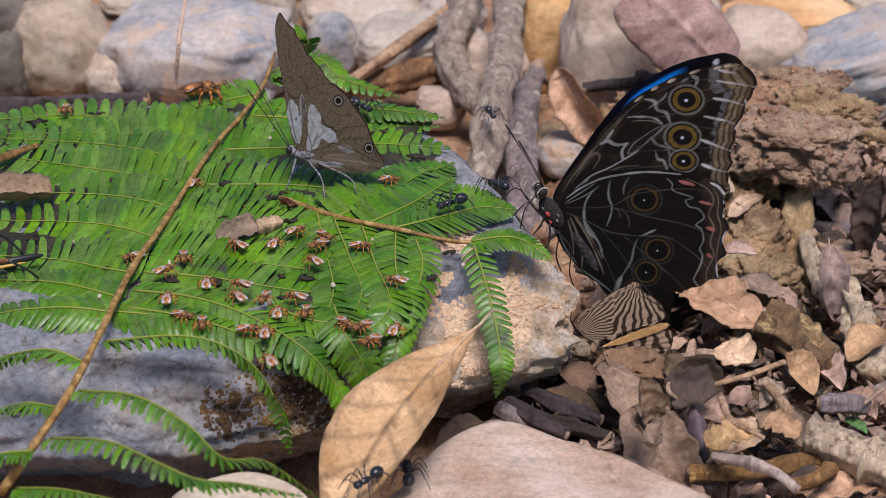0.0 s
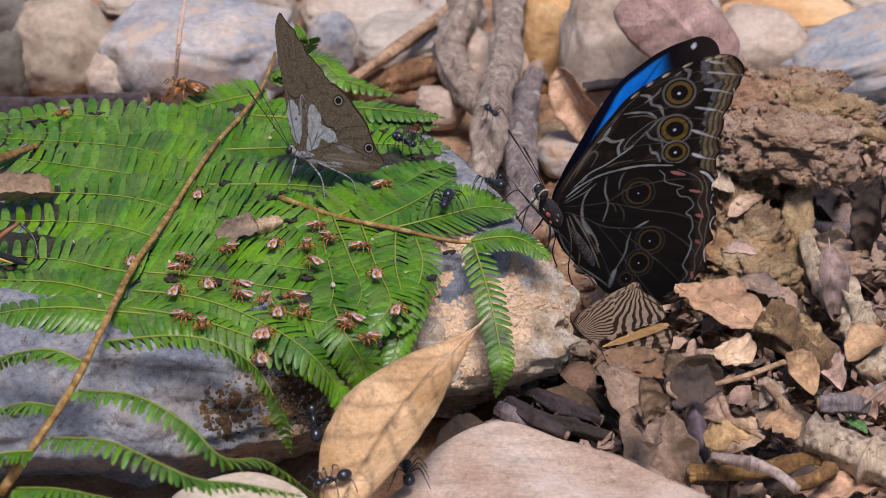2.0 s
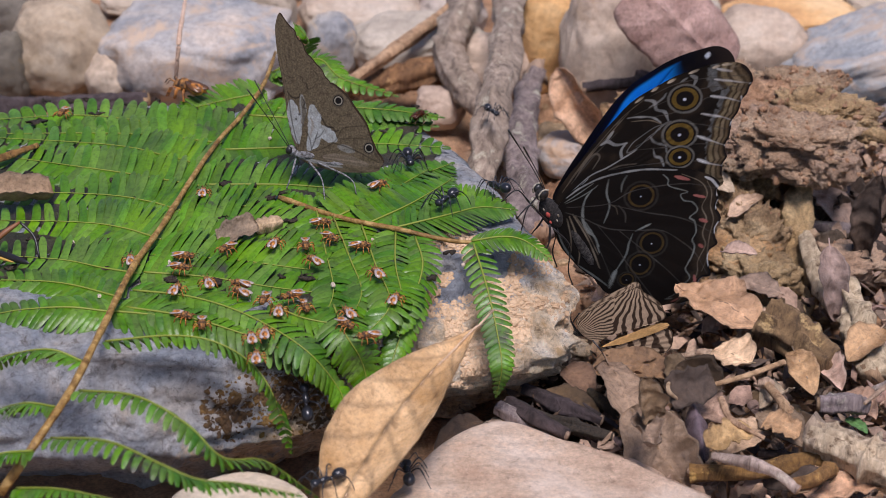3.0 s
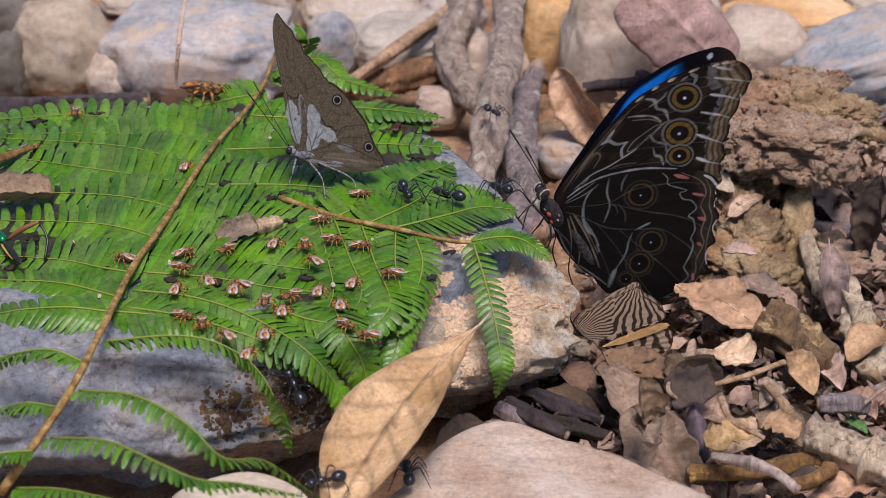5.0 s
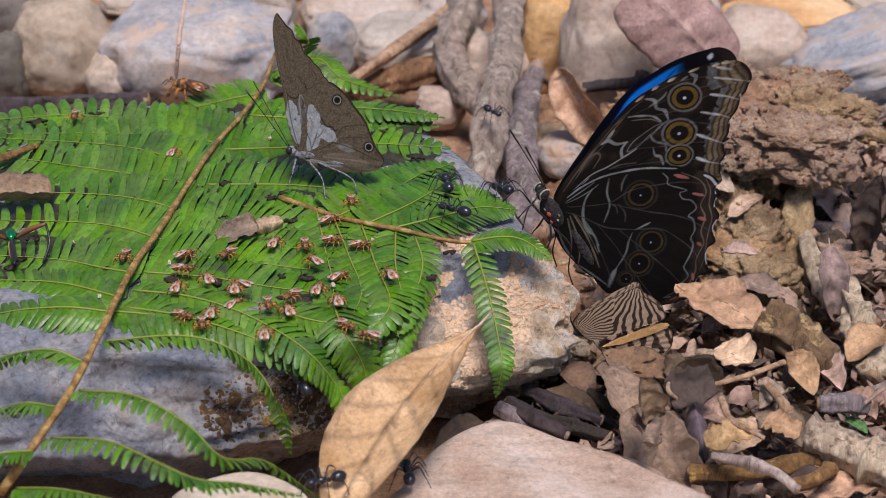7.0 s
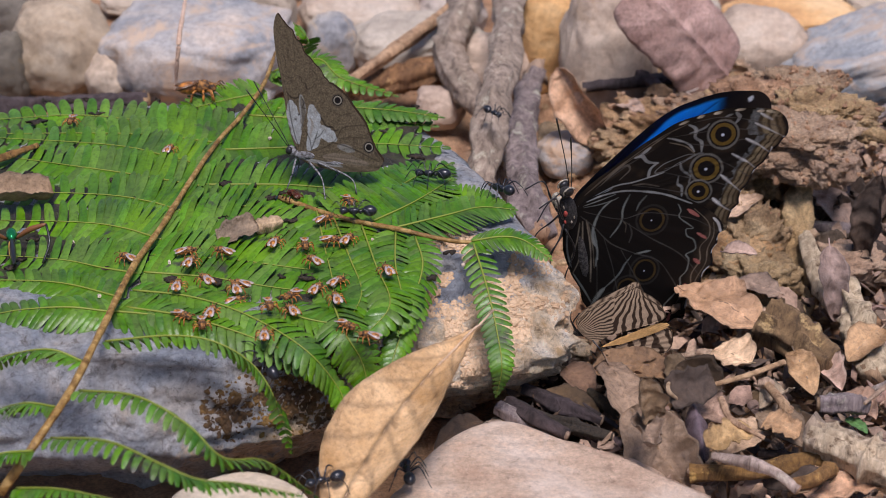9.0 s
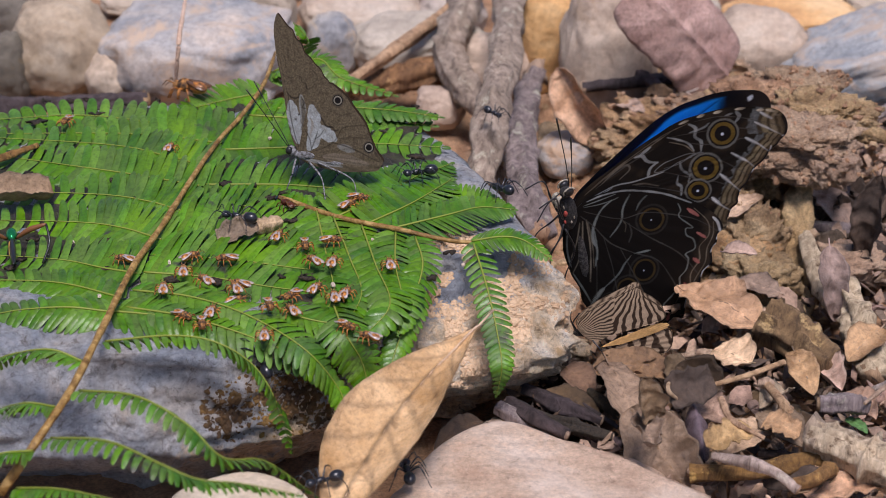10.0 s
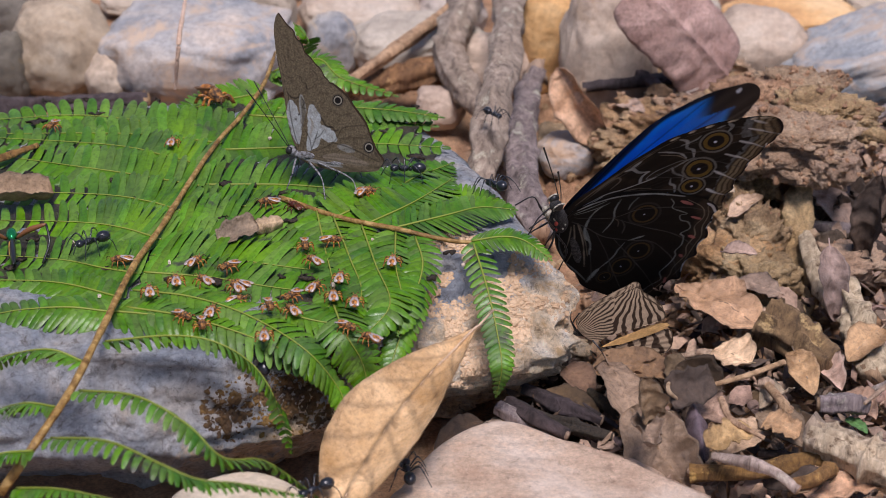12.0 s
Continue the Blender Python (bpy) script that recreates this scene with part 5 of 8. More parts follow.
def morpho_upper(x, z, sv, rv):
    g = grainy(x, z, 0.3, 9.0)
    col = np.zeros(x.shape + (3,)) + np.array((0.006, 0.28, 0.82))
    col = lay(col, (0.02, 0.4, 0.92), smooth(-0.3, 0.6, g) * 0.5)
    dark = np.array((0.004, 0.004, 0.007))
    d, s = to_line(x, z, FORE_MARGIN, 60)
    edge = smooth(7.5 + 9 * smooth(0.4, 0.0, s), 4.6 + 7 * smooth(0.4, 0.0, s), d + 0.5 * g)
    col = fan_veins(col, sv, rv, (0.3, 0.4, 0.5, 0.6, 0.7), (0.004, 0.05, 0.25), 0.0025, 0.3, 0.9)
    col = fan_veins(col, sv, rv, (0.84, 0.87, 0.9, 0.93), (0.004, 0.16, 0.6), 0.003, 0.1, 0.8)
    lead, t = to_line(x, z, FOREWING[1:13], 60)
    col = lay(col, dark, np.maximum(edge, smooth(2.3 + 1.6 * smooth(0.6, 0.2, t), 1.2 + 1.4 * smooth(0.6, 0.2, t), lead)))
    spot = np.hypot(x - SPOT[0], z - SPOT[1]) / 0.95
    return lay(col, (0.7, 0.75, 0.8), smooth(1.0, 0.6, spot))


def morpho_hind_upper(x, z, sv, rv):
    g = grainy(x, z, 0.3, 9.0)
    col = np.zeros(x.shape + (3,)) + np.array((0.006, 0.28, 0.82))
    d, s = to_line(x, z, HIND_MARGIN, 60)
    col = lay(col, (0.004, 0.004, 0.007), smooth(7.5, 4.5, d + 0.6 * g))
    inner, t = to_line(x, z, HINDWING[26:], 60)
    return lay(col, (0.03, 0.022, 0.016), smooth(7.0, 4.0, inner))


def leg(name, pts, radius, material, parent, sides=6):
    path = spline(pts, 14)
    rad = [radius * (1.0 if i < 6 else 0.65) for i in range(14)]
    return tube(name, path, rad, material, parent, sides=sides)


def make_morpho():
    b = new("blue_morpho_butterfly")
    tagged(b, "large dark brown butterfly with eyespots and iridescent blue upper wings", "butterfly")
    part_wings = []
    for side in (-1, 1):
        n, rings = (480, 220) if side < 0 else (200, 110)
        f = wing("forewing", FOREWING, morpho_fore_under, morpho_upper, side, b, "brown eyespotted forewing, iridescent blue above", n, rings, 0.0002)
        h = wing("hindwing", HINDWING, morpho_hind_under, morpho_hind_upper, side, b, "dark scalloped hindwing with eyespots, blue above", n, rings, 0.0006)
        part_wings += [(side, f), (side, h)]
    th = sheet("thorax", *blob_data((0.0008, 0, -0.0002), (0.0052, 0.0017, 0.0023), 14, 16), FUR_DARK, b)
    tagged(th, "furry black thorax with pale spots")
    sheet("abdomen", *blob_data((0.0145, 0, 0.0016), (0.0105, 0.0012, 0.0016), 14, 12, None, -0.25), FUR, b)
    hd = sheet("head", *blob_data((-0.0058, 0, 0.0001), (0.0015, 0.0013, 0.0014), 10, 12), FUR_DARK, b)
    for s in (-1, 1):
        sheet("eye", *blob_data((-0.0066, s * 0.0011, 0.0004), (0.0012, 0.0008, 0.0012), 12, 14), CHITIN, hd)
        rim = [(-0.0066 + 0.00135 * math.cos(a), s * 0.0014, 0.0004 + 0.0014 * math.sin(a)) for a in (1.9, 2.5, 3.1, 3.7, 4.3, 4.9)]
        tube("eye_rim", spline(rim, 14), 0.00018, FUR_PALE, hd, "pale rim round the eye", sides=6)
        palp = spline([(-0.0058, s * 0.0006, -0.0013), (-0.0052, s * 0.0007, -0.0023), (-0.0032, s * 0.0007, -0.0027)], 10)
        tube("palp", palp, [0.0002 + 0.0004 * math.sin(i / 9 * 2.6) for i in range(10)], FUR_PALE, hd, "pale tan palp", sides=8)
        an = spline([(-0.0068, s * 0.0005, 0.0013), (-0.0135, s * 0.0016, 0.0017), (-0.0245, s * 0.0034, 0.0018)], 24)
        tube("antenna", an, [0.00011 if i < 19 else 0.0002 for i in range(24)], CHITIN, hd, sides=6)
    for cx, cz, r in ((-0.0008, -0.0012, 0.0007), (0.0016, -0.0016, 0.0004)):
        sheet("red_patch", *blob_data((cx, -0.0014, cz), (r * 1.2, 0.0004, r * 0.7), 8, 10), RED_SCALE, th, "brick red scale patch")
    for cx, cz, r in ((0.0012, 0.0006, 0.0004), (0.0022, -0.0002, 0.0004), (-0.003, -0.0014, 0.0003)):
        sheet("pale_tuft", *blob_data((cx, -0.0015, cz), (r * 1.3, 0.0004, r * 0.6), 6, 8), FUR_PALE, th, "tuft of pale hair")
    tube("proboscis", spline([(-0.0062, 0, -0.001), (-0.0052, -0.0006, -0.0046), (-0.002, -0.0014, -0.008)], 14), 0.00016, CHITIN, hd, sides=6)
    for s in (-1, 1):
        leg("leg", [(0.0005, s * 0.0014, -0.002), (-0.0038, s * 0.0022, -0.0028), (-0.0085, s * 0.003, -0.0036), (-0.008, s * 0.0034, -0.0078)], 0.00026, CHITIN, b)
        leg("leg", [(0.002, s * 0.0014, -0.002), (0.0045, s * 0.0026, -0.0038), (0.0064, s * 0.0034, -0.0064), (0.0092, s * 0.0034, -0.0088)], 0.00024, CHITIN, b)
        leg("leg", [(0.0038, s * 0.0014, -0.0018), (0.0098, s * 0.003, -0.001), (0.0155, s * 0.0036, -0.0042), (0.0205, s * 0.0036, -0.0052)], 0.00024, CHITIN, b)
    return b, part_wings


MORPHO, MORPHO_WINGS = make_morpho()




# ---- second butterfly: grey-brown, wings closed, on the fern ----
ASH = (0.25, 0.265, 0.265)
UMBER = (0.045, 0.034, 0.02)
TAUPE = (0.15, 0.12, 0.09)
INK = (0.012, 0.009, 0.007)


def charaxes_base(x, z, seed):
    g2, g3 = grainy(x, z, 0.9, seed, 3), grainy(x, z, 2.6, seed + 3) * 0.4
    col = np.zeros(x.shape + (3,)) + np.array((0.078, 0.061, 0.038))
    col = lay(col, (0.045, 0.034, 0.022), smooth(0.0, 0.7, g2) * 0.6)
    return col * (1 + 0.6 * g3[..., None]), g2, g3


def charaxes_fore(x, z, sv, rv):
    col, g2, g3 = charaxes_base(x, z, 5.0)
    col = ink(col, x, z, CHAR_FORE_MARKS, g2 * 2.0, g2)
    return col * (1 + 0.45 * g3[..., None])


def charaxes_hind(x, z, sv, rv):
    col, g2, g3 = charaxes_base(x, z, 15.0)
    col = ink(col, x, z, CHAR_HIND_MARKS, g2 * 2.0, g2) * (1 + 0.3 * g3[..., None])
    for cx, cz in CHAR_SPOTS:
        col = eyespot(col, x, z, cx, cz, 1.25, (0.17, 0.155, 0.125), (0.05, 0.04, 0.028), False, 1.1)
    return col * (1 + 0.25 * g3[..., None])


def plain_dark(x, z, sv, rv):
    return np.zeros(x.shape + (3,)) + np.array((0.03, 0.02, 0.012))


CHAR_FORE = ((-2.42, -0.07), (-3.88, 3.56), (-4.95, 8.13), (-5.62, 12.69), (-6.41, 16.83), (-7.34, 21.07), (-8.00, 25.56), (-8.14, 28.76), (-7.50, 31.36), (-6.35, 30.27), (-5.19, 28.80), (-3.90, 27.71), (-3.25, 26.08), (-1.96, 24.86), (-1.17, 22.97), (0.25, 21.62), (1.29, 20.39), (2.59, 19.17), (3.38, 17.65), (4.55, 16.42), (5.22, 13.98), (3.88, 7.34), (1.33, 2.55), (-0.99, 0.02))
CHAR_HIND = ((-1.84, 0.04), (-1.23, 4.46), (-0.49, 9.13), (0.91, 12.49), (2.69, 14.82), (4.73, 16.24), (6.67, 15.18), (8.62, 13.47), (10.20, 11.34), (11.78, 9.34), (13.23, 7.32), (14.04, 5.13), (14.98, 2.94), (15.92, 1.15), (17.38, -0.88), (17.02, -1.97), (16.13, -3.22), (12.51, -3.85), (7.32, -4.05), (3.40, -3.50), (0.13, -2.77), (-2.62, -1.20))
CHAR_FORE_BASAL = (
    (((-4.06, 11.21), (-3.25, 7.30), (-2.18, 2.34)), 2.90, ASH, 0.9),
    (((-1.74, 12.92), (-1.05, 8.36), (-0.23, 3.12)), 1.59, ASH, 0.5),
    (((-1.61, 12.66), (-1.06, 9.02), (-0.90, 5.07), (-0.35, 1.78)), 1.01, UMBER, 0.75),
    (((-4.98, 13.64), (-4.19, 12.64), (-3.16, 12.31), (-2.38, 12.62), (-2.13, 13.42)), 0.38, INK, 0.9),
    (((-4.71, 13.00), (-4.04, 8.18), (-2.97, 3.62), (-1.91, 0.76)), 0.29, INK, 0.7),
    (((-1.47, 12.28), (-0.95, 11.39), (-1.33, 10.32), (-0.55, 10.10)), 0.35, INK, 0.8),
    (((-1.05, 7.96), (-0.52, 6.94), (-1.17, 6.11)), 0.29, INK, 0.6),
    (((-1.16, 4.79), (-0.24, 4.05)), 0.29, INK, 0.6),
    (((-2.35, 8.68), (-1.96, 8.57)), 0.58, INK, 0.8),
)
CHAR_FORE_INNER = (
    (((-2.99, 7.58), (-2.73, 7.33)), 0.58, INK, 0.8),
    (((-5.25, 17.41), (-4.35, 16.95), (-3.45, 17.13)), 0.29, INK, 0.7),
    (((-2.81, 17.69), (-1.77, 17.22), (-1.50, 16.07), (-0.73, 15.85), (-0.33, 14.70), (0.83, 15.16), (1.33, 15.97)), 0.29, INK, 0.65),
    (((0.40, 19.30), (1.57, 18.33), (1.84, 17.04), (0.95, 16.21)), 0.26, INK, 0.6),
    (((-4.37, 21.36), (-3.34, 20.64)), 0.26, INK, 0.5),
    (((-6.18, 22.43), (-5.27, 20.79), (-5.52, 19.22)), 0.23, INK, 0.4),
    (((-3.90, 27.07), (-2.85, 24.04), (-1.29, 21.28)), 0.43, UMBER, 0.5),
    (((-5.31, 27.63), (-4.39, 23.82)), 0.58, UMBER, 0.4),
)
CHAR_FORE_MARKS = CHAR_FORE_BASAL + CHAR_FORE_INNER
CHAR_HIND_BASAL = (
    (((0.79, 10.52), (1.47, 7.27), (1.51, 3.31), (0.49, 0.99)), 3.19, ASH, 0.9),
    (((2.65, 6.02), (4.61, 4.42), (6.18, 3.46)), 2.90, ASH, 0.85),
    (((7.24, 1.94), (10.49, 1.08)), 1.74, ASH, 0.35),
    (((0.43, 8.13), (1.09, 6.59), (0.59, 4.18)), 0.58, TAUPE, 0.6),
    (((2.75, 8.79), (3.41, 7.65), (4.33, 6.39), (5.63, 6.20), (6.28, 5.45), (7.06, 5.76)), 0.43, INK, 0.9),
    (((0.89, 0.08), (3.61, 1.18), (5.93, 2.78), (6.82, 4.03), (7.57, 5.66), (8.72, 6.52), (12.33, 7.14), (13.62, 6.82)), 0.29, INK, 0.55),
    (((5.67, 2.63), (8.79, 2.03), (12.44, 0.67), (16.35, -1.08)), 0.32, INK, 0.75),
)
CHAR_HIND_INNER = (
    (((7.21, 3.79), (11.09, 4.16), (14.58, 3.98)), 0.26, INK, 0.5),
    (((0.76, 0.21), (1.77, 3.19), (2.27, 5.07)), 0.29, INK, 0.7),
    (((1.64, 3.18), (2.80, 4.05), (3.82, 5.70)), 0.26, INK, 0.6),
    (((2.30, 2.03), (4.11, 2.80)), 0.23, INK, 0.5),
    (((-0.45, 4.91), (0.47, 3.11), (1.02, 0.49)), 0.29, INK, 0.7),
    (((4.02, -0.79), (8.57, -0.90), (13.78, -1.91)), 2.03, TAUPE, 0.55),
    (((-1.18, -1.51), (3.39, -2.30), (7.95, -2.81)), 0.87, ASH, 0.5),
    (((6.88, 8.91), (9.71, 9.74)), 0.23, INK, 0.35),
    (((12.97, 7.57), (13.88, 7.10), (14.16, 5.80)), 0.32, INK, 0.6),
    (((15.40, 1.12), (16.60, -0.40)), 0.58, INK, 0.6),
    (((2.99, 10.91), (4.51, 13.36)), 0.23, INK, 0.4),
)
CHAR_HIND_MARKS = CHAR_HIND_BASAL + CHAR_HIND_INNER
CHAR_SPOTS = ((6.71, 12.57), (14.09, 2.10))


def make_charaxes():
    b = new("grey_brown_butterfly")
    tagged(b, "grey-brown butterfly with closed wings on a fern", "butterfly")
    for side in (-1, 1):
        k = (0.0003, 0.0006)
        wing("forewing", CHAR_FORE, charaxes_fore, plain_dark, side, b, "brown forewing with a pale grey base", 380, 190, k[0], 0.5)
        wing("hindwing", CHAR_HIND, charaxes_hind, plain_dark, side, b, "brown hindwing with two small rings", 380, 190, k[1], 0.5)
    v, f = blob_data((-0.0006, 0, -0.0008), (0.003, 0.0012, 0.0013), 10, 12)
    sheet("thorax", v, f, FUR_GREY, b)
    v, f = blob_data((0.0062, 0, -0.0022), (0.005, 0.0009, 0.001), 10, 10)
    sheet("abdomen", v, f, FUR_GREY, b)
    v, f = blob_data((-0.0038, 0, -0.0002), (0.0013, 0.0012, 0.0013), 8, 10)
    hd = sheet("head", v, f, FUR_GREY, b)
    for s in (-1, 1):
        v, f = blob_data((-0.0042, s * 0.0009, 0.0001), (0.0008, 0.0006, 0.001), 8, 10)
        sheet("eye", v, f, CHITIN, hd)
        an = spline([(-0.0044, s * 0.0005, 0.0008), (-0.0088, s * 0.0022, 0.0075), (-0.0135, s * 0.0042, 0.0145)], 16)
        tube("antenna", an, [0.0001 if i < 12 else 0.00016 for i in range(16)], CHITIN, hd, sides=6)
    for s in (-1, 1):
        leg("leg", [(-0.0026, s * 0.001, -0.0018), (-0.0028, s * 0.0045, -0.0045), (-0.0038, s * 0.005, -0.0078)], 0.00025, FUR_GREY, b)
        leg("leg", [(0.0005, s * 0.001, -0.0022), (0.0042, s * 0.0055, -0.0045), (0.0058, s * 0.0095, -0.0082)], 0.00025, FUR_GREY, b)
        leg("leg", [(0.0025, s * 0.001, -0.0022), (0.0105, s * 0.0038, -0.0045), (0.0122, s * 0.0048, -0.0078)], 0.00022, FUR_GREY, b)
    return b


CHARAXES = make_charaxes()


# ---- striped butterfly under the large one ----
def stripes(x, z, sv, rv):
    g = grainy(x, z, 0.35, 21.0)
    cx, cz = (9.91, 14.18)
    ex, ez = (-4.70, 0.85)
    a = np.arctan2(z - cz, x - cx)
    b = np.arctan2(z - ez, x - ex)
    k = smooth(-0.5, 0.5, x - 4.79 + 0.3 * g)
    s = np.sin(a * 38 + 2.6 * g) * k + np.sin(b * 58 + 3.2 * g) * (1 - k)
    col = np.zeros(x.shape + (3,)) + np.array((0.4, 0.29, 0.19))
    col = lay(col, (0.045, 0.028, 0.018), smooth(0.0, 0.35, s))
    return lay(col, (0.06, 0.04, 0.025), smooth(0.972, 0.985, rv))


ZEBRA_A = ((-0.80, -0.93), (-3.20, 2.24), (-2.26, 5.22), (0.48, 7.54), (4.60, 9.87), (7.98, 11.51), (9.73, 12.40), (11.03, 11.67), (11.76, 9.64), (14.02, 7.90), (16.19, 5.56), (16.69, 3.36), (14.54, 2.34), (10.06, 1.55), (5.60, 0.14), (2.05, -1.53))
ZEBRA_B = ((2.28, -4.38), (7.16, -3.15), (13.57, -1.30), (17.94, -0.33), (19.00, -3.24), (18.10, -6.13), (15.14, -7.09), (10.53, -5.99), (5.31, -5.62))
ZEBRA_C = ((2.18, -3.62), (5.10, -2.04), (9.55, -0.15), (14.64, 1.66), (17.49, 1.54), (17.29, 0.32), (13.48, -1.32), (7.73, -3.08))
BUFF = Nodes("buff_scales")
BUFF = BUFF.done(BUFF.ramp(BUFF.noise(900, 4), [(0.35, (0.42, 0.27, 0.12, 1)), (0.65, (0.6, 0.42, 0.2, 1))]), 0.8)


def make_zebra():
    b = new("striped_butterfly")
    tagged(b, "small tan butterfly with fine dark stripes, wings closed", "butterfly")
    wing("hindwing", ZEBRA_A, stripes, plain_dark, -1, b, "wing with dark zebra stripes", 220, 110, 0.001, 0.6)
    wing("forewing", ZEBRA_B, stripes, plain_dark, -1, b, "lower wing with dark bars", 140, 60, 0.0003, 0.4)
    band = wing("wing_band", ZEBRA_C, lambda x, z, sv, rv: np.zeros(x.shape + (3,)) + np.array((0.55, 0.33, 0.13)) * (1 + 0.3 * grainy(x, z, 0.8, 3.0)[..., None]), plain_dark, -1, b, "buff yellow wing band", 60, 16, 0.0007, 0.3)
    wing("wing", ZEBRA_A, stripes, stripes, 1, b, "", 60, 30, 0.0006, 0.6)
    v, f = blob_data((0.0, 0.0004, 0.0002), (0.004, 0.0012, 0.0012), 10, 10)
    sheet("body", v, f, FUR, b)
    for s in (-1, 1):
        an = spline([(-0.003, s * 0.0004, 0.0006), (-0.0045, s * 0.0016, 0.004), (-0.0032, s * 0.0026, 0.0075)], 12)
        tube("antenna", an, 0.00016, CHITIN, b, sides=6)
        leg("leg", [(0.0, s * 0.0006, -0.001), (0.002, s * 0.003, -0.003), (0.004, s * 0.004, -0.0075)], 0.0002, CHITIN, b)
    return b


ZEBRA = make_zebra()
ZEBRA.matrix_basis = pose(0.03309, -0.0632, 0.011, 5.66, -1.22, 7.35)

# ---- ants, bees and other insects ----
ANT_BLACK = Nodes("ant_black").done((0.012, 0.013, 0.017, 1), 0.3)
AMBER = Nodes("amber_body")
AMBER = AMBER.done(AMBER.ramp(AMBER.noise(1100, 3), [(0.38, (0.06, 0.02, 0.005, 1)), (0.6, (0.5, 0.19, 0.03, 1))]), 0.45)
BROWN_FUZZ = Nodes("brown_fuzz")
BROWN_FUZZ = BROWN_FUZZ.done(BROWN_FUZZ.ramp(BROWN_FUZZ.noise(1800, 3), [(0.4, (0.03, 0.014, 0.006, 1)), (0.62, (0.32, 0.14, 0.03, 1))]), 0.8, BROWN_FUZZ.noise(2600, 2), 0.0003, 0.9)
RED_BROWN = Nodes("red_brown_body").done((0.09, 0.02, 0.008, 1), 0.35)
SMOKY = Nodes("smoky_wing").done((0.46, 0.38, 0.35, 1), 0.25, Alpha=0.75)
AMBER_WING = Nodes("amber_wing").done((0.12, 0.05, 0.015, 1), 0.3, Alpha=0.8)
GREEN_SHINE = Nodes("metallic_green").done((0.01, 0.22, 0.07, 1), 0.25, Metallic=0.7)
ORANGE = Nodes("orange_leg").done((0.17, 0.065, 0.02, 1), 0.55)
YELLOW_BAND = Nodes("yellow_band").done((0.5, 0.3, 0.06, 1), 0.5)


def ant_body():
    b = new("ant")
    v, f = blob_data((-0.0026, 0, 0.0021), (0.00165, 0.00125, 0.00125), 12, 14)
    sheet("gaster", v, f, ANT_BLACK, b)
    v, f = joined([blob_data((0.0009, 0, 0.002), (0.0013, 0.0007, 0.0008), 10, 10), blob_data((-0.0006, 0, 0.0018), (0.0004, 0.0004, 0.0006), 8, 8)])
    sheet("thorax", v, f, ANT_BLACK, b)
    v, f = blob_data((0.003, 0, 0.0021), (0.0011, 0.0010, 0.0008), 10, 12, None, -0.2)
    hd = sheet("head", v, f, ANT_BLACK, b)
    for s in (-1, 1):
        tube("antenna", spline([(0.0036, s * 0.0004, 0.0025), (0.0048, s * 0.0018, 0.0034), (0.0062, s * 0.0026, 0.0014)], 10), 0.00011, ANT_BLACK, hd, sides=5)
        for x0, x1 in ((0.0015, 0.0042), (0.0009, 0.0008), (0.0003, -0.0034)):
            pts = [(x0, s * 0.0004, 0.0018), (x0 * 0.5 + x1 * 0.4, s * 0.0021, 0.0036), (x1 * 0.85, s * 0.0032, 0.0022), (x1, s * 0.0042, 0.0)]
            tube("leg", spline(pts, 14), [0.00017 if i < 8 else 0.0001 for i in range(14)], ANT_BLACK, b, sides=5)
    return b


def bee_wing(side):
    """A narrow clear wing, lying back over the body."""
    n = 14
    verts = []
    for k in (0, 1):
        for i in range(n):
            a = 2 * math.pi * i / n
            x, y = 0.0015 * math.cos(a), 0.0005 * math.sin(a) * (1 - 0.35 * math.cos(a))
            t = radians(12 * side)
            verts.append((-0.0014 + x * math.cos(t) + y * math.sin(t) * side, side * 0.00045 + y * math.cos(t) - x * math.sin(t) * 0.6, 0.00195 - 0.00012 * k + 0.2 * (x - 0.0016)))
    faces = [tuple(range(n)), tuple(range(2 * n - 1, n - 1, -1))]
    faces += [(i, i + n, (i + 1) % n + n, (i + 1) % n) for i in range(n)]
    return verts, faces


def bee_body(name, fuzz, amber, clear=SMOKY):
    b = new(name)
    v, f = blob_data((0.0005, 0, 0.0012), (0.00095, 0.00085, 0.00085), 10, 12)
    sheet("thorax", v, f, fuzz, b)
    v, f = blob_data((-0.0012, 0, 0.0011), (0.00135, 0.0008, 0.00075), 10, 12, None, 0.15)
    sheet("abdomen", v, f, amber, b)
    v, f = blob_data((0.0016, 0, 0.001), (0.00048, 0.00068, 0.0006), 8, 10)
    hd = sheet("head", v, f, fuzz, b)
    for s in (-1, 1):
        v, f = bee_wing(s)
        sheet("wing", v, f, clear, b, "clear smoky wing")
        tube("antenna", spline([(0.0019, s * 0.0002, 0.0013), (0.0026, s * 0.0005, 0.0016), (0.0031, s * 0.0008, 0.001)], 8), 0.00007, fuzz, hd, sides=5)
        for x0, x1 in ((0.0009, 0.0017), (0.0005, 0.0004), (0.0, -0.0012)):
            tube("leg", spline([(x0, s * 0.0005, 0.0008), (x0 * 0.4 + x1 * 0.6, s * 0.0014, 0.0011), (x1, s * 0.0019, 0.0)], 8), 0.00013, amber, b, sides=5)
    return b


ANT = tagged(ant_body(), "shiny black ant with a round abdomen", "ant", "black ants")
BEE = tagged(bee_body("bee", BROWN_FUZZ, AMBER), "small brown stingless bee on the fern", "bee", "bees on the fern")
BUG = tagged(bee_body("fly", RED_BROWN, RED_BROWN, AMBER_WING), "small reddish brown fly on the fern", "fly", "bees on the fern")


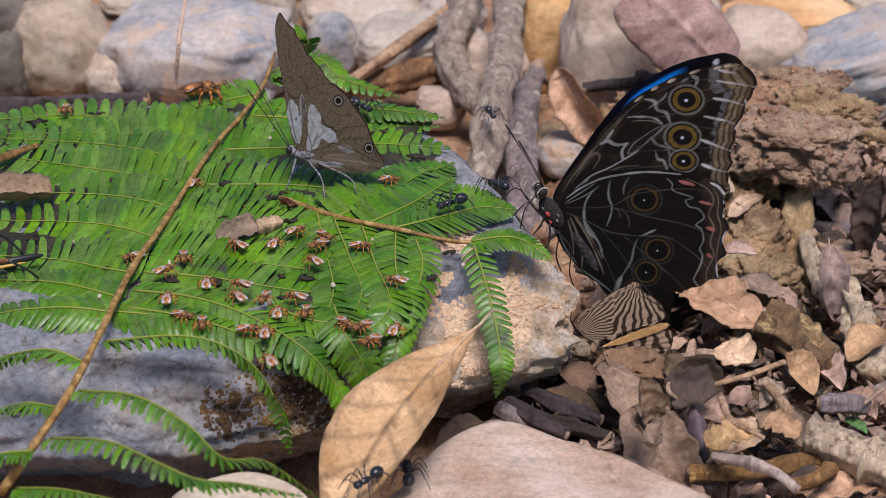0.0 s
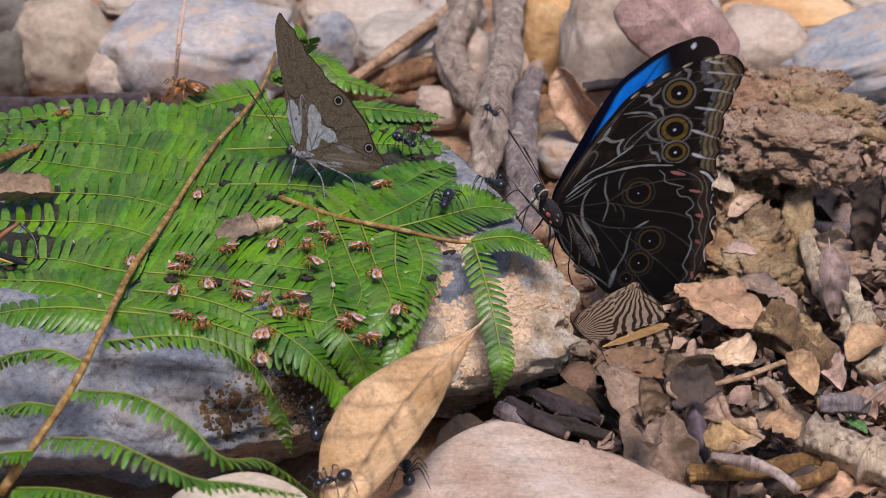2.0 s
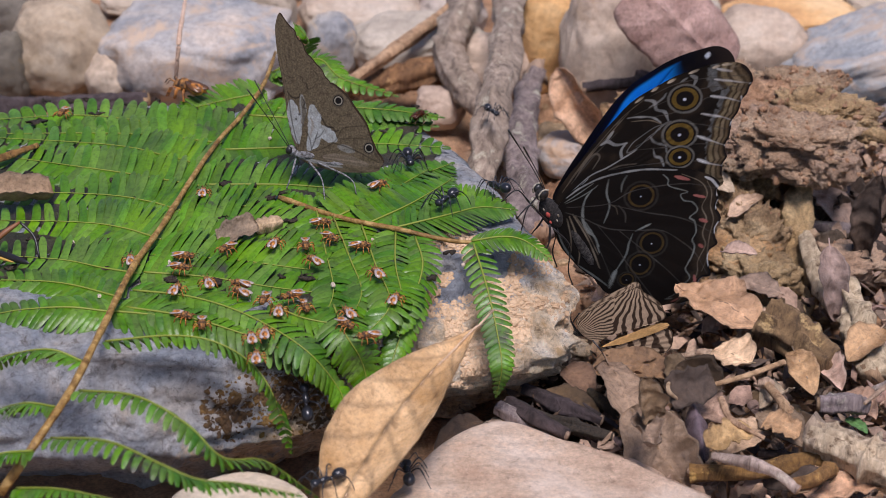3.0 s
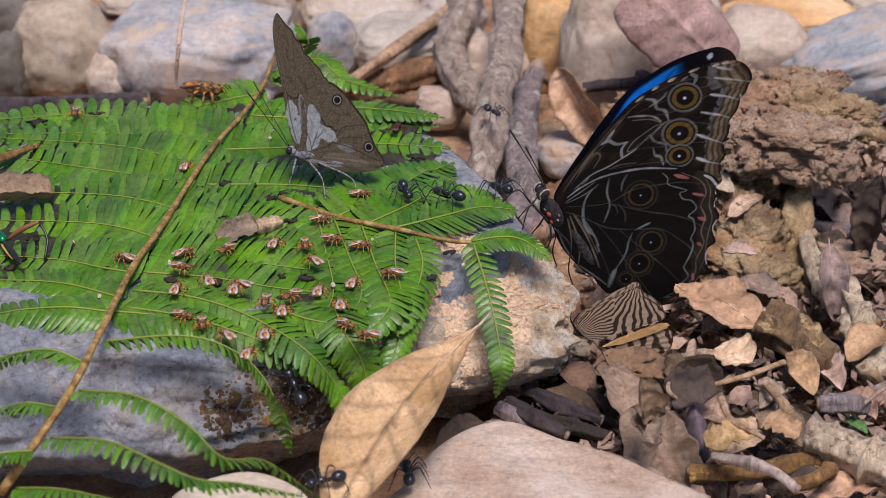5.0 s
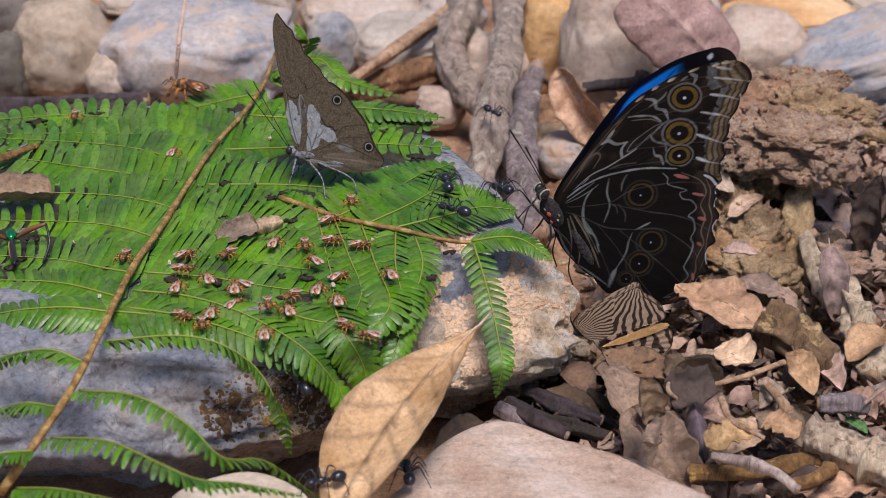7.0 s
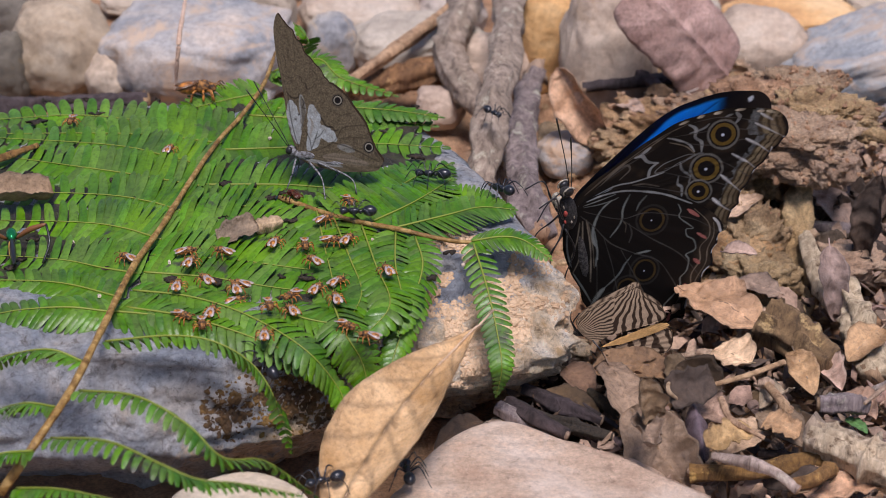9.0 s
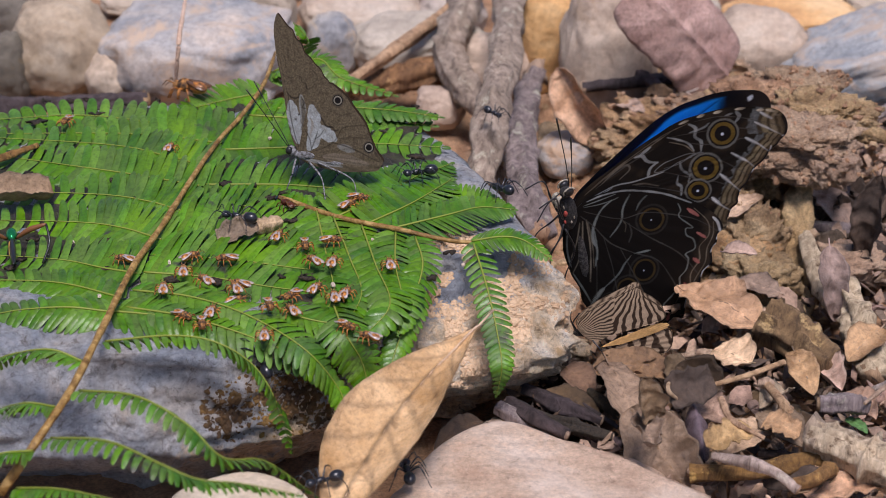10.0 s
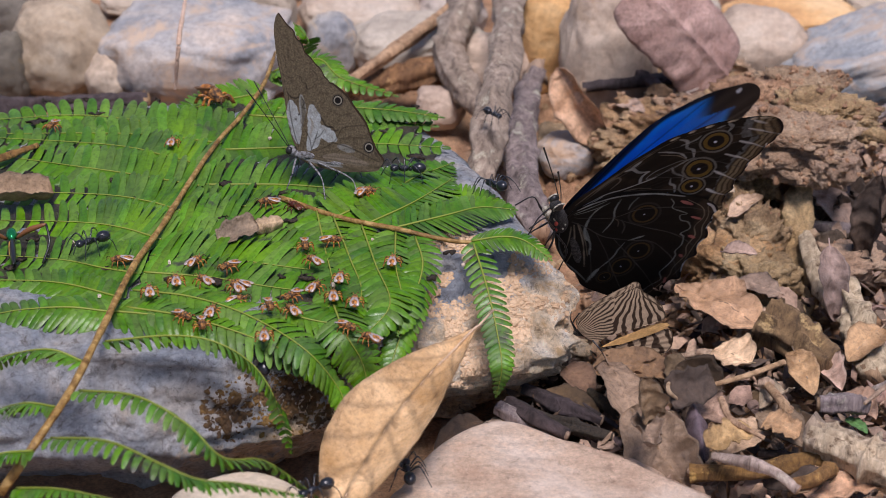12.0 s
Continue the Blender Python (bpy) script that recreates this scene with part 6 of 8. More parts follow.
def wasp():
    b = bee_body("wasp", BROWN_FUZZ, AMBER, AMBER_WING)
    return tagged(b, "orange and black wasp at the fern's rim", "wasp", "wasps")


WASP = wasp()
WASP.scale = (2.1, 2.1, 2.1)


def make_long_leg():
    """A long-legged insect at the fern's outer edge: its tail points along +x."""
    b = new("long_legged_insect")
    tagged(b, "black and yellow insect with long orange hind legs", "insect")
    v, f = blob_data((0.001, 0, 0.002), (0.0062, 0.0007, 0.0009), 12, 10)
    sheet("abdomen", v, f, CHITIN, b)
    v, f = blob_data((-0.001, -0.0005, 0.0014), (0.0042, 0.0004, 0.0004), 8, 8)
    sheet("side_stripe", v, f, YELLOW_BAND, b, "yellow side stripe")
    v, f = blob_data((-0.0068, 0, 0.0022), (0.0024, 0.0012, 0.0012), 10, 10)
    sheet("thorax", v, f, GREEN_SHINE, b, "metallic green thorax")
    for s in (-1, 1):
        tube("thigh", spline([(-0.0055, s * 0.001, 0.0018), (-0.0036, s * 0.004, 0.0045), (-0.002, s * 0.0075, 0.0062)], 10), [0.0003 + 0.00035 * math.sin(i / 9 * math.pi) for i in range(10)], ORANGE, b, "orange thigh", sides=8)
        tube("shin", spline([(-0.002, s * 0.0075, 0.0062), (0.0015, s * 0.0078, 0.0035), (0.0042, s * 0.006, 0.0)], 10), 0.00028, CHITIN, b, sides=6)
    return b


LONGLEG = make_long_leg()


# ---- leaves ----
def leaf(a, b, width, material, label, up=(0, -0.2, 1), cup=0.15, arch=0.1, crumple=0.1, seed=0, nu=30, nv=13, veins=8, torn=0.15, blunt=0.6, vein=1.25, bend=0.0, peak=0.8, stalk=True, lop=0.0, group="fallen leaves"):
    """A dry leaf from its stalk end a to its tip b: cupped across, arched along, crumpled, with midrib and side veins."""
    rnd = random.Random(seed)
    a, b = Vector(a), Vector(b)
    ax = b - a
    ln = ax.length
    t = ax.normalized()
    side = t.cross(Vector(up)).normalized()
    nor = side.cross(t).normalized()
    verts, cols = [], []
    off = Vector((seed * 1.3, seed * 0.7, seed * 0.31))
    thick = 0.00022
    jag = [[[rnd.uniform(-1, 0.6) for _ in range(k + 2)] for k in (9, 26)] for _ in (0, 1)]
    for layer in (0, 1):
        for i in range(nu):
            u = i / (nu - 1)
            prof = (math.sin(math.pi * u ** peak)) ** blunt if 0 < u < 1 else 0.0
            prof = max(prof, 0.03)
            for j in range(nv):
                v = 2 * j / (nv - 1) - 1
                edge = 1.0
                for vals, amount in zip(jag[v > 0], (1.4, 0.3)):
                    k = u * (len(vals) - 2)
                    edge += torn * amount * (vals[int(k)] * (1 - k % 1) + vals[int(k) + 1] * (k % 1))
                edge = max(edge, 0.12)
                w = width * 0.5 * prof * edge * (1 + lop * v)
                p = a + t * (ln * u) + side * (v * w)
                p += nor * (cup * width * prof * (v * v - 0.3) + arch * ln * math.sin(math.pi * u) + crumple * width * fbm(p * (3.2 / max(width, 0.004)) + off, 1.0, 3))
                p += side * (bend * ln * math.sin(math.pi * u))
                p += nor * (0.03 * width * math.exp(-(v / 0.08) ** 2))
                if layer:
                    p -= nor * thick
                verts.append(p)
                c = 1.0
                c += (vein - 1) * math.exp(-(v / 0.06) ** 2)
                w2 = (u - abs(v) * 0.16) * veins
                c += (vein - 1) * 0.7 * math.exp(-((w2 - round(w2)) / 0.11) ** 2)
                c *= 1 - 0.35 * max(0, abs(v) - 0.88) / 0.12
                cols.append((c, c * 0.99, c * 0.96, 1))
    faces = []
    o = nu * nv
    for i in range(nu - 1):
        for j in range(nv - 1):
            q = (i * nv + j, i * nv + j + 1, (i + 1) * nv + j + 1, (i + 1) * nv + j)
            faces.append(q[::-1])
            faces.append(tuple(k + o for k in q))
        for j in (0, nv - 1):
            q = (i * nv + j, (i + 1) * nv + j, (i + 1) * nv + j + o, i * nv + j + o)
            faces.append(q if j else q[::-1])
    ob = sheet("dry_leaf", verts, faces, material, colours=cols)
    tagged(ob, label, "leaf", group)
    if stalk:
        mid = [Vector(verts[i * nv + nv // 2]) - nor * thick for i in range(0, nu, 3)]
        pts = [a - t * (ln * 0.1) - nor * (ln * 0.01)] + mid
        tube("midrib", pts, [0.009 * width * (1 - 0.7 * i / len(pts)) + 0.0001 for i in range(len(pts))], material, ob, sides=6)
        attr_fill(ob.children[0])
    return ob


def attr_fill(ob):
    """A plain pattern on a mesh without one."""
    me = ob.data
    c = me.color_attributes.new("pattern", "FLOAT_COLOR", "POINT")
    c.data.foreach_set("color", [1.0] * (4 * len(me.vertices)))


leaf((0.00734, -0.10136, 0.034), (-0.02143, -0.14964, 0.018), 0.01899, LEAF_TAN, "large tan dry leaf with dark veins leaning on the rock", up=(-0.3, -0.55, 0.9), cup=0.24, arch=0.05, crumple=0.03, seed=11, nu=110, nv=61, veins=7, torn=0.03, vein=0.55, bend=0.03, blunt=0.8, peak=1.35)
leaf((0.08057, 0.07915, 0.014), (0.05092, 0.05909, 0.05), 0.02597, LEAF_MAUVE, "large mauve-brown dry leaf standing among stones", up=(0.2, -1, 0.5), cup=-0.12, arch=0.05, crumple=0.04, seed=12, nu=50, nv=25, veins=7, torn=0.06, vein=0.97, blunt=0.14)
leaf((-0.08802, -0.04574, 0.0375), (-0.10602, -0.05333, 0.04), 0.0085, LEAF_UMBER, "reddish brown curled leaf scrap on the fern", cup=0.5, arch=0.03, seed=13, torn=0.16, blunt=0.16, stalk=False)
leaf((-0.04049, -0.06434, 0.039), (-0.04882, -0.0683, 0.037), 0.00565, LEAF_UMBER, "small mauve-brown leaf scrap lying on the fern", seed=14, torn=0.2, blunt=0.12, cup=0.35, up=(0.3, -0.5, 0.9), stalk=False)
leaf((-0.04118, -0.06399, 0.038), (-0.03496, -0.0612, 0.038), 0.0042, LEAF_BROWN, "small tan leaf scrap on the fern", seed=15, up=(0, -0.9, 0.6), cup=-0.5, stalk=False, blunt=0.3)
leaf((0.07224, -0.05655, 0.008), (0.05449, -0.03978, 0.01), 0.01633, LEAF_BROWN, "flat pale brown leaf with clear veins", seed=16, veins=5, torn=0.2, nu=50, nv=25)
leaf((0.05289, -0.06582, 0.003), (0.03184, -0.06708, 0.003), 0.01147, LEAF_UMBER, "brown curved leaf under the striped butterfly", seed=17, cup=0.1, nu=40, nv=21)
leaf((0.03585, -0.07756, 0.012), (0.04115, -0.09929, 0.004), 0.01089, LEAF_UMBER, "grey-brown bent leaf beside the rock", seed=18, up=(0.4,-0.8,0.6), nu=40, nv=21)
leaf((0.04142, -0.11503, 0.02), (0.03942, -0.11487, 0.03), 0.00679, LEAF_UMBER, "small dark leaf piece curling upright", seed=61, up=(0.5, -0.9, 0.2), cup=0.5, torn=0.2, blunt=0.35, stalk=False)
leaf((0.03991, -0.11288, 0.02), (0.04207, -0.12134, 0.018), 0.00565, LEAF_BROWN, "crumpled tan scrap of dry leaf", seed=62, crumple=0.3, torn=0.4, blunt=0.3, cup=0.5, stalk=False)
leaf((0.04617, -0.10185, 0.018), (0.05607, -0.09791, 0.02), 0.00842, LEAF_DARK, "square dark brown leaf fragment", seed=63, up=(0, -0.8, 0.5), cup=0.1, torn=0.15, blunt=0.12, stalk=False)
leaf((0.05308, -0.11504, 0.014), (0.06248, -0.11181, 0.016), 0.00685, LEAF_BROWN, "tan leaf fragment with a broken edge", seed=64, torn=0.25, blunt=0.2, stalk=False)
leaf((0.06633, -0.1037, 0.013), (0.07317, -0.10758, 0.012), 0.00723, LEAF_BROWN, "sunlit brown leaf fragment", seed=65, torn=0.25, blunt=0.2, stalk=False)
leaf((0.0497, -0.11485, 0.003), (0.03858, -0.10304, 0.016), 0.01507, LEAF_UMBER, "dark grey-brown curled leaf standing on edge", seed=19, up=(0.1,-1,0.5), cup=0.25, torn=0.12, blunt=0.35, vein=1.12, nu=50, nv=25)
leaf((0.05959, -0.08619, 0.01), (0.04995, -0.08343, 0.014), 0.00911, LEAF_DARK, "dark brown curled leaf in the litter", seed=20, up=(0, -0.6, 0.8), cup=0.5)
leaf((0.05317, -0.09187, 0.012), (0.05973, -0.09997, 0.01), 0.00713, LEAF_PINK, "small mauve-brown leaf in the litter", seed=21, up=(0, -0.6, 0.8))
leaf((0.05198, -0.09862, 0.014), (0.05347, -0.1116, 0.008), 0.0049, LEAF_PURPLE, "rolled purple-grey leaf standing upright", seed=22, up=(0, -0.6, 0.8), cup=-0.8, stalk=False)
# the dark material here carries the hollow's shade
leaf((0.02695, -0.07314, 0.008), (0.03297, -0.07856, 0.004), 0.0087, LEAF_DARK, "small dark leaf beside the rock", seed=23, torn=0.1)
leaf((0.06816, -0.07238, 0.009), (0.06026, -0.06561, 0.008), 0.01131, LEAF_BROWN, "crumpled brown leaf caked with soil", seed=24, crumple=0.12)
leaf((0.05706, -0.10462, 0.006), (0.06901, -0.10108, 0.01), 0.00882, LEAF_BROWN, "torn brown leaf on dark soil", seed=25, torn=0.1)
leaf((0.06683, -0.09546, 0.01), (0.07495, -0.10559, 0.008), 0.00944, LEAF_BROWN, "brown leaf beside a pale twig", seed=26, torn=0.1)
leaf((0.07355, -0.08619, 0.01), (0.06656, -0.09646, 0.012), 0.006, LEAF_BROWN, "small curled tan leaf near a twig", seed=27, cup=0.5)
leaf((0.07726, -0.0726, 0.012), (0.07993, -0.08522, 0.008), 0.00739, LEAF_BROWN, "pale brown leaf with a bent tip", seed=28, up=(0, -0.6, 0.8))
leaf((0.06556, -0.1122, 0.004), (0.07891, -0.11927, 0.01), 0.00802, LEAF_DARK, "broad dark brown leaf near the flat stone", seed=29, cup=-0.3)
leaf((0.07241, -0.11936, 0.006), (0.0895, -0.11828, 0.008), 0.01252, LEAF_BROWN, "broad sandy brown leaf", seed=30, crumple=0.1)
leaf((0.0894, -0.04145, 0.022), (0.09081, -0.04896, 0.006), 0.00785, LEAF_PINK, "mauve leaf with a long pointed stalk", seed=31, up=(0, -0.6, 0.8), cup=0.3)
leaf((0.08224, -0.07065, 0.008), (0.08718, -0.0795, 0.006), 0.00746, LEAF_PINK, "curled grey leaf beside white wood", seed=32, cup=0.6)
leaf((0.08603, -0.08522, 0.008), (0.09083, -0.09773, 0.01), 0.00721, LEAF_PINK, "pale grey-mauve leaf piece", seed=33, cup=0.4)
leaf((0.06567, -0.03649, 0.018), (0.07341, -0.03794, 0.018), 0.0045, LEAF_PINK, "small purple-brown leaf on the soil", seed=34, cup=0.3)
leaf((0.0852, 0.0143, 0.022), (0.09122, 0.00922, 0.018), 0.00863, LEAF_PINK, "pinkish dry leaf on the soil bank", seed=35, torn=0.1, crumple=0.1)
leaf((0.0924, 0.05721, 0.018), (0.10191, 0.03045, 0.018), 0.01669, LEAF_BROWN, "sand-coloured leaf leaning on a grey stone", seed=36, up=(0, -0.6, 0.8), nu=40, nv=19)
leaf((0.06982, -0.01438, 0.016), (0.07913, -0.00576, 0.018), 0.005, LEAF_BROWN, "thin brown leaf under the soil bank", seed=37)
leaf((0.06445, 0.00153, 0.02), (0.0717, -0.00834, 0.02), 0.00617, LEAF_BROWN, "pale leaf fragment in clods", seed=38, up=(0, -0.6, 0.8))
leaf((0.047, 0.05128, 0.018), (0.05369, 0.04081, 0.02), 0.00609, LEAF_BROWN, "tan leaf piece on the soil", seed=39)
leaf((0.10469, -0.01995, 0.03), (0.10328, -0.01757, 0.006), 0.0082, LEAF_DARK, "dark curled upright leaf", seed=40, up=(-0.5,-0.8,0.3), cup=0.5, nu=40)
leaf((0.09499, 0.01185, 0.012), (0.10236, 0.00113, 0.006), 0.01007, LEAF_PINK, "grey-blue leaf lying in shade", seed=41)
leaf((0.03413, 0.0634, 0.006), (0.02707, 0.045, 0.004), 0.01247, LEAF_BROWN, "brown leaf behind the mauve stick", seed=42, up=(0, -0.6, 0.8))
leaf((0.03042, 0.04814, 0.03), (0.0463, 0.04617, 0.006), 0.01069, LEAF_TAN, "pale curved strip of bark", seed=43, up=(-0.5,-0.8,0.5), cup=0.5, nu=40, nv=19, stalk=False, blunt=0.4)
leaf((0.0793, -0.03885, 0.008), (0.06877, -0.03695, 0.01), 0.00799, LEAF_BROWN, "scrap of dry leaf pressed into soil", seed=44, torn=0.1)
leaf((0.00915, -0.09238, 0.006), (-0.00162, -0.11088, 0.01), 0.00707, LEAF_DARK, "dark leaf below the rock", seed=45)
leaf((0.02163, -0.08189, 0.006), (0.03402, -0.0824, 0.002), 0.00739, LEAF_DARK, "dark leaf beside the rock's foot", seed=46)
leaf((0.09845, -0.0624, 0.012), (0.08976, -0.07065, 0.008), 0.00883, LEAF_BROWN, "brown leaf under white wood", seed=47)


# invented dark leaves: they stand in for the shade of the bank's hollow
leaf((0.10121, 0.02456, 0.0060), (0.10770, 0.01559, 0.0070), 0.0110, LEAF_DARK, "added dark leaf standing in for the hollow's shade", seed=70, up=(0, -0.4, 1), cup=0.3, torn=0.25, blunt=0.3)
leaf((0.09977, 0.00275, 0.0060), (0.10693, 0.00724, 0.0070), 0.0100, LEAF_DARK, "added dark leaf standing in for the hollow's shade", seed=71, up=(0.2, -0.6, 0.8), cup=0.3, torn=0.25, blunt=0.3)
leaf((0.07752, 0.01939, 0.0060), (0.08565, 0.01492, 0.0070), 0.0100, LEAF_DARK, "added dark leaf standing in for the hollow's shade", seed=72, up=(0, -0.3, 1), cup=0.3, torn=0.25, blunt=0.3)
leaf((0.08014, 0.00600, 0.0060), (0.08673, 0.00724, 0.0070), 0.0090, LEAF_DARK, "added dark leaf standing in for the hollow's shade", seed=73, up=(-0.2, -0.5, 1), cup=0.3, torn=0.25, blunt=0.3)
leaf((0.09594, 0.01939, 0.0060), (0.09604, 0.00234, 0.0070), 0.0090, LEAF_DARK, "added dark leaf standing in for the hollow's shade", seed=74, up=(0, -0.5, 1), cup=0.3, torn=0.25, blunt=0.3)
leaf((0.11087, 0.02456, 0.0060), (0.11168, 0.00560, 0.0070), 0.0100, LEAF_DARK, "added dark leaf standing in for the hollow's shade", seed=75, up=(-0.3, -0.5, 1), cup=0.3, torn=0.25, blunt=0.3)
leaf((0.09318, -0.01147, 0.0060), (0.10028, -0.01034, 0.0070), 0.0080, LEAF_DARK, "added dark leaf standing in for the hollow's shade", seed=76, up=(0, -0.5, 1), cup=0.3, torn=0.25, blunt=0.3)
leaf((0.10298, -0.01147, 0.0060), (0.10641, -0.02250, 0.0070), 0.0090, LEAF_DARK, "added dark leaf standing in for the hollow's shade", seed=77, up=(0.1, -0.5, 1), cup=0.3, torn=0.25, blunt=0.3)


# a pale shell-like stone under the lowest fern leaves
outline_rock("pale_stone", ((-0.05385, -0.13529), (-0.04925, -0.12741), (-0.03965, -0.12295), (-0.03046, -0.1264), (-0.02442, -0.13529), (-0.02593, -0.14663), (-0.04805, -0.14847)), ((-0.05124, -0.12653), (-0.04825, -0.12259), (-0.04063, -0.11857), (-0.03239, -0.12159), (-0.02742, -0.12848), (-0.02918, -0.13611), (-0.04798, -0.13611)),
             lambda x, y: 0.014 + 0.001 * noise.noise(Vector((x * 60, y * 60, 4))), -0.012, PALE_ROCK, "smooth pale cream stone under the fern", n=90, rings=14, rough=0.0006)


def litter():
    """Leaf litter between the named leaves."""
    rnd = random.Random(5)
    mats = (LEAF_BROWN, LEAF_BROWN, LEAF_PINK, LEAF_DARK, LEAF_DARK)
    words = ("crumpled dry brown leaf in the litter", "torn tan dry leaf in the litter", "mauve-grey dry leaf in the litter", "dark leaf in the litter", "curled dark brown leaf in the litter")
    made = 0
    while made < 299:
        x, y = rnd.uniform(0.012, 0.15), rnd.uniform(-0.125, 0.10)
        k = math.exp(-((x - MOUND[0]) / 0.034) ** 2 - ((y - MOUND[1]) / 0.05) ** 2)
        if 0.03 < x < 0.064 and -0.064 < y < -0.03 or x < 0.035 and y > -0.06 or k > 0.25 and rnd.random() < 0.8 or x < 0.06 and y > 0.0:
            continue
        ln = rnd.uniform(0.003, 0.010)
        a = rnd.uniform(0, 2 * math.pi)
        z = max(ground_z(x, y) + 0.001, rnd.uniform(-0.008, 0.005))
        d = Vector((math.cos(a), math.sin(a), rnd.uniform(-0.7, 0.7))).normalized() * ln * 0.5
        c = Vector((x, y, z + abs(d.z) * 0.6))
        # leaves in the hollow beside the rock are darkened in place of its shade
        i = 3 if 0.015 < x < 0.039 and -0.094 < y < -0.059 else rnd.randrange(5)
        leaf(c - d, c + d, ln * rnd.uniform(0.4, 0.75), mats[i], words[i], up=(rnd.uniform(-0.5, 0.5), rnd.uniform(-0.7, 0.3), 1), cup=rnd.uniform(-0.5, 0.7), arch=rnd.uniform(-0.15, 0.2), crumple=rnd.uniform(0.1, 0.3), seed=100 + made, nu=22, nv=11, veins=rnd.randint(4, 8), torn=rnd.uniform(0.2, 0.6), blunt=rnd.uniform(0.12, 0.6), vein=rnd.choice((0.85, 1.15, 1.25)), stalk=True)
        made += 1
    for i in range(46):
        x, y = rnd.uniform(0.02, 0.15), rnd.uniform(-0.115, 0.08)
        if x < 0.04 and y > -0.06:
            continue
        a = rnd.uniform(0, 6.28)
        ln = rnd.uniform(0.006, 0.022)
        z = max(ground_z(x, y) + 0.001, rnd.uniform(-0.006, 0.007))
        d = Vector((math.cos(a), math.sin(a), rnd.uniform(-0.25, 0.25))) * ln * 0.5
        c = Vector((x, y, z))
        bow = Vector((rnd.uniform(-1, 1), rnd.uniform(-1, 1), 0.4)) * ln * 0.12
        r0 = rnd.uniform(0.0003, 0.0011)
        stick((c - d, c + bow, c + d), (r0, r0 * 1.1, r0 * 0.7), rnd.choice((WOOD_TAN, BARK_GREY, WOOD_DARK, WOOD_BROWN, WOOD_PALE)), "small broken twig in the leaf litter", "twig", 50 + i, sides=8)


litter()


def crumbs(name, spots, material, label, seed):
    """Many small clods as one mesh; spots gives a place and a size for each."""
    rnd = random.Random(seed)
    bm = bmesh.new()
    bmesh.ops.create_icosphere(bm, subdivisions=1, radius=1.0)
    bv = np.array([v.co for v in bm.verts])
    bf = np.array([[v.index for v in f.verts] for f in bm.faces])
    bm.free()
    verts, faces = [], []
    for i, (p, r) in enumerate(spots):
        q = np.array([rnd.uniform(0.7, 1.25) for _ in range(3)])
        w = bv * q * (1 + 0.32 * np.array([rnd.uniform(-1, 1) for _ in range(len(bv))]))[:, None] * r + np.array(p)
        verts.append(w)
        faces.append(bf + i * len(bv))
    ob = sheet(name, np.concatenate(verts), np.concatenate(faces).tolist(), material)
    ob.data.polygons.foreach_set("use_smooth", [False] * len(ob.data.polygons))
    return tagged(ob, label, "soil", kind="stuff")


def soil_spots(n, seed):
    rnd = random.Random(seed)
    out = []
    while len(out) < n:
        x, y = rnd.gauss(MOUND[0] + 0.004, 0.026), rnd.gauss(MOUND[1] - 0.01, 0.045)
        r = 0.0003 + 0.0018 * rnd.random() ** 4
        if y < -0.06 and x < 0.045:
            continue
        out.append(((x, y, ground_z(x, y) + r * rnd.uniform(0.1, 0.7)), r))
    return out


def flakes(n, seed):
    """Broken bits of leaf and fibre, too small to pick apart."""
    rnd = random.Random(seed)
    verts, faces, cols = [], [], []
    while len(faces) < n * 2:
        x, y = rnd.uniform(0.015, 0.15), rnd.uniform(-0.125, 0.1)
        bank = math.exp(-((x - MOUND[0]) / 0.034) ** 2 - ((y - MOUND[1]) / 0.05) ** 2)
        if x < 0.035 and y > -0.06 or x < 0.055 and y > 0.0 or bank > 0.25 and rnd.random() < 0.75:
            continue
        c = Vector((x, y, max(ground_z(x, y) + 0.0005, rnd.uniform(-0.009, 0.0065))))
        m = Euler((rnd.uniform(-0.9, 0.9), rnd.uniform(-0.9, 0.9), rnd.uniform(0, 6.3))).to_matrix()
        ln = rnd.uniform(0.0008, 0.0035)
        w = ln * rnd.uniform(0.15, 0.8)
        ring = []
        k = rnd.choice((4, 5, 6))
        for i in range(k):
            t = 2 * math.pi * (i + rnd.uniform(-0.3, 0.3)) / k
            ring.append(Vector((ln * math.cos(t), w * math.sin(t), rnd.uniform(-0.2, 0.2) * w)))
        o = len(verts)
        verts += [c + m @ q for q in ring] + [c + m @ (q - Vector((0, 0, 0.0002))) for q in ring]
        faces.append(tuple(range(o, o + k)))
        faces.append(tuple(range(o + 2 * k - 1, o + k - 1, -1)))
        # bits there get a lower tone: the hollow's shade painted into their colour
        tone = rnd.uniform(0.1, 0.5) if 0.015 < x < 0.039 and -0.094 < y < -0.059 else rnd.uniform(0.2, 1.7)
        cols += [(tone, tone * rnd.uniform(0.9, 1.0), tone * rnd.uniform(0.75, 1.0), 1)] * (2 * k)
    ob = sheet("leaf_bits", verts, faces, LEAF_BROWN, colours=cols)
    tagged(ob, "broken bits of dry leaves on soil", "leaf litter", kind="stuff")


flakes(5200, 12)
crumbs("soil_crumbs", soil_spots(2600, 3), SOIL, "brown clods and crumbs of sandy soil", 4)


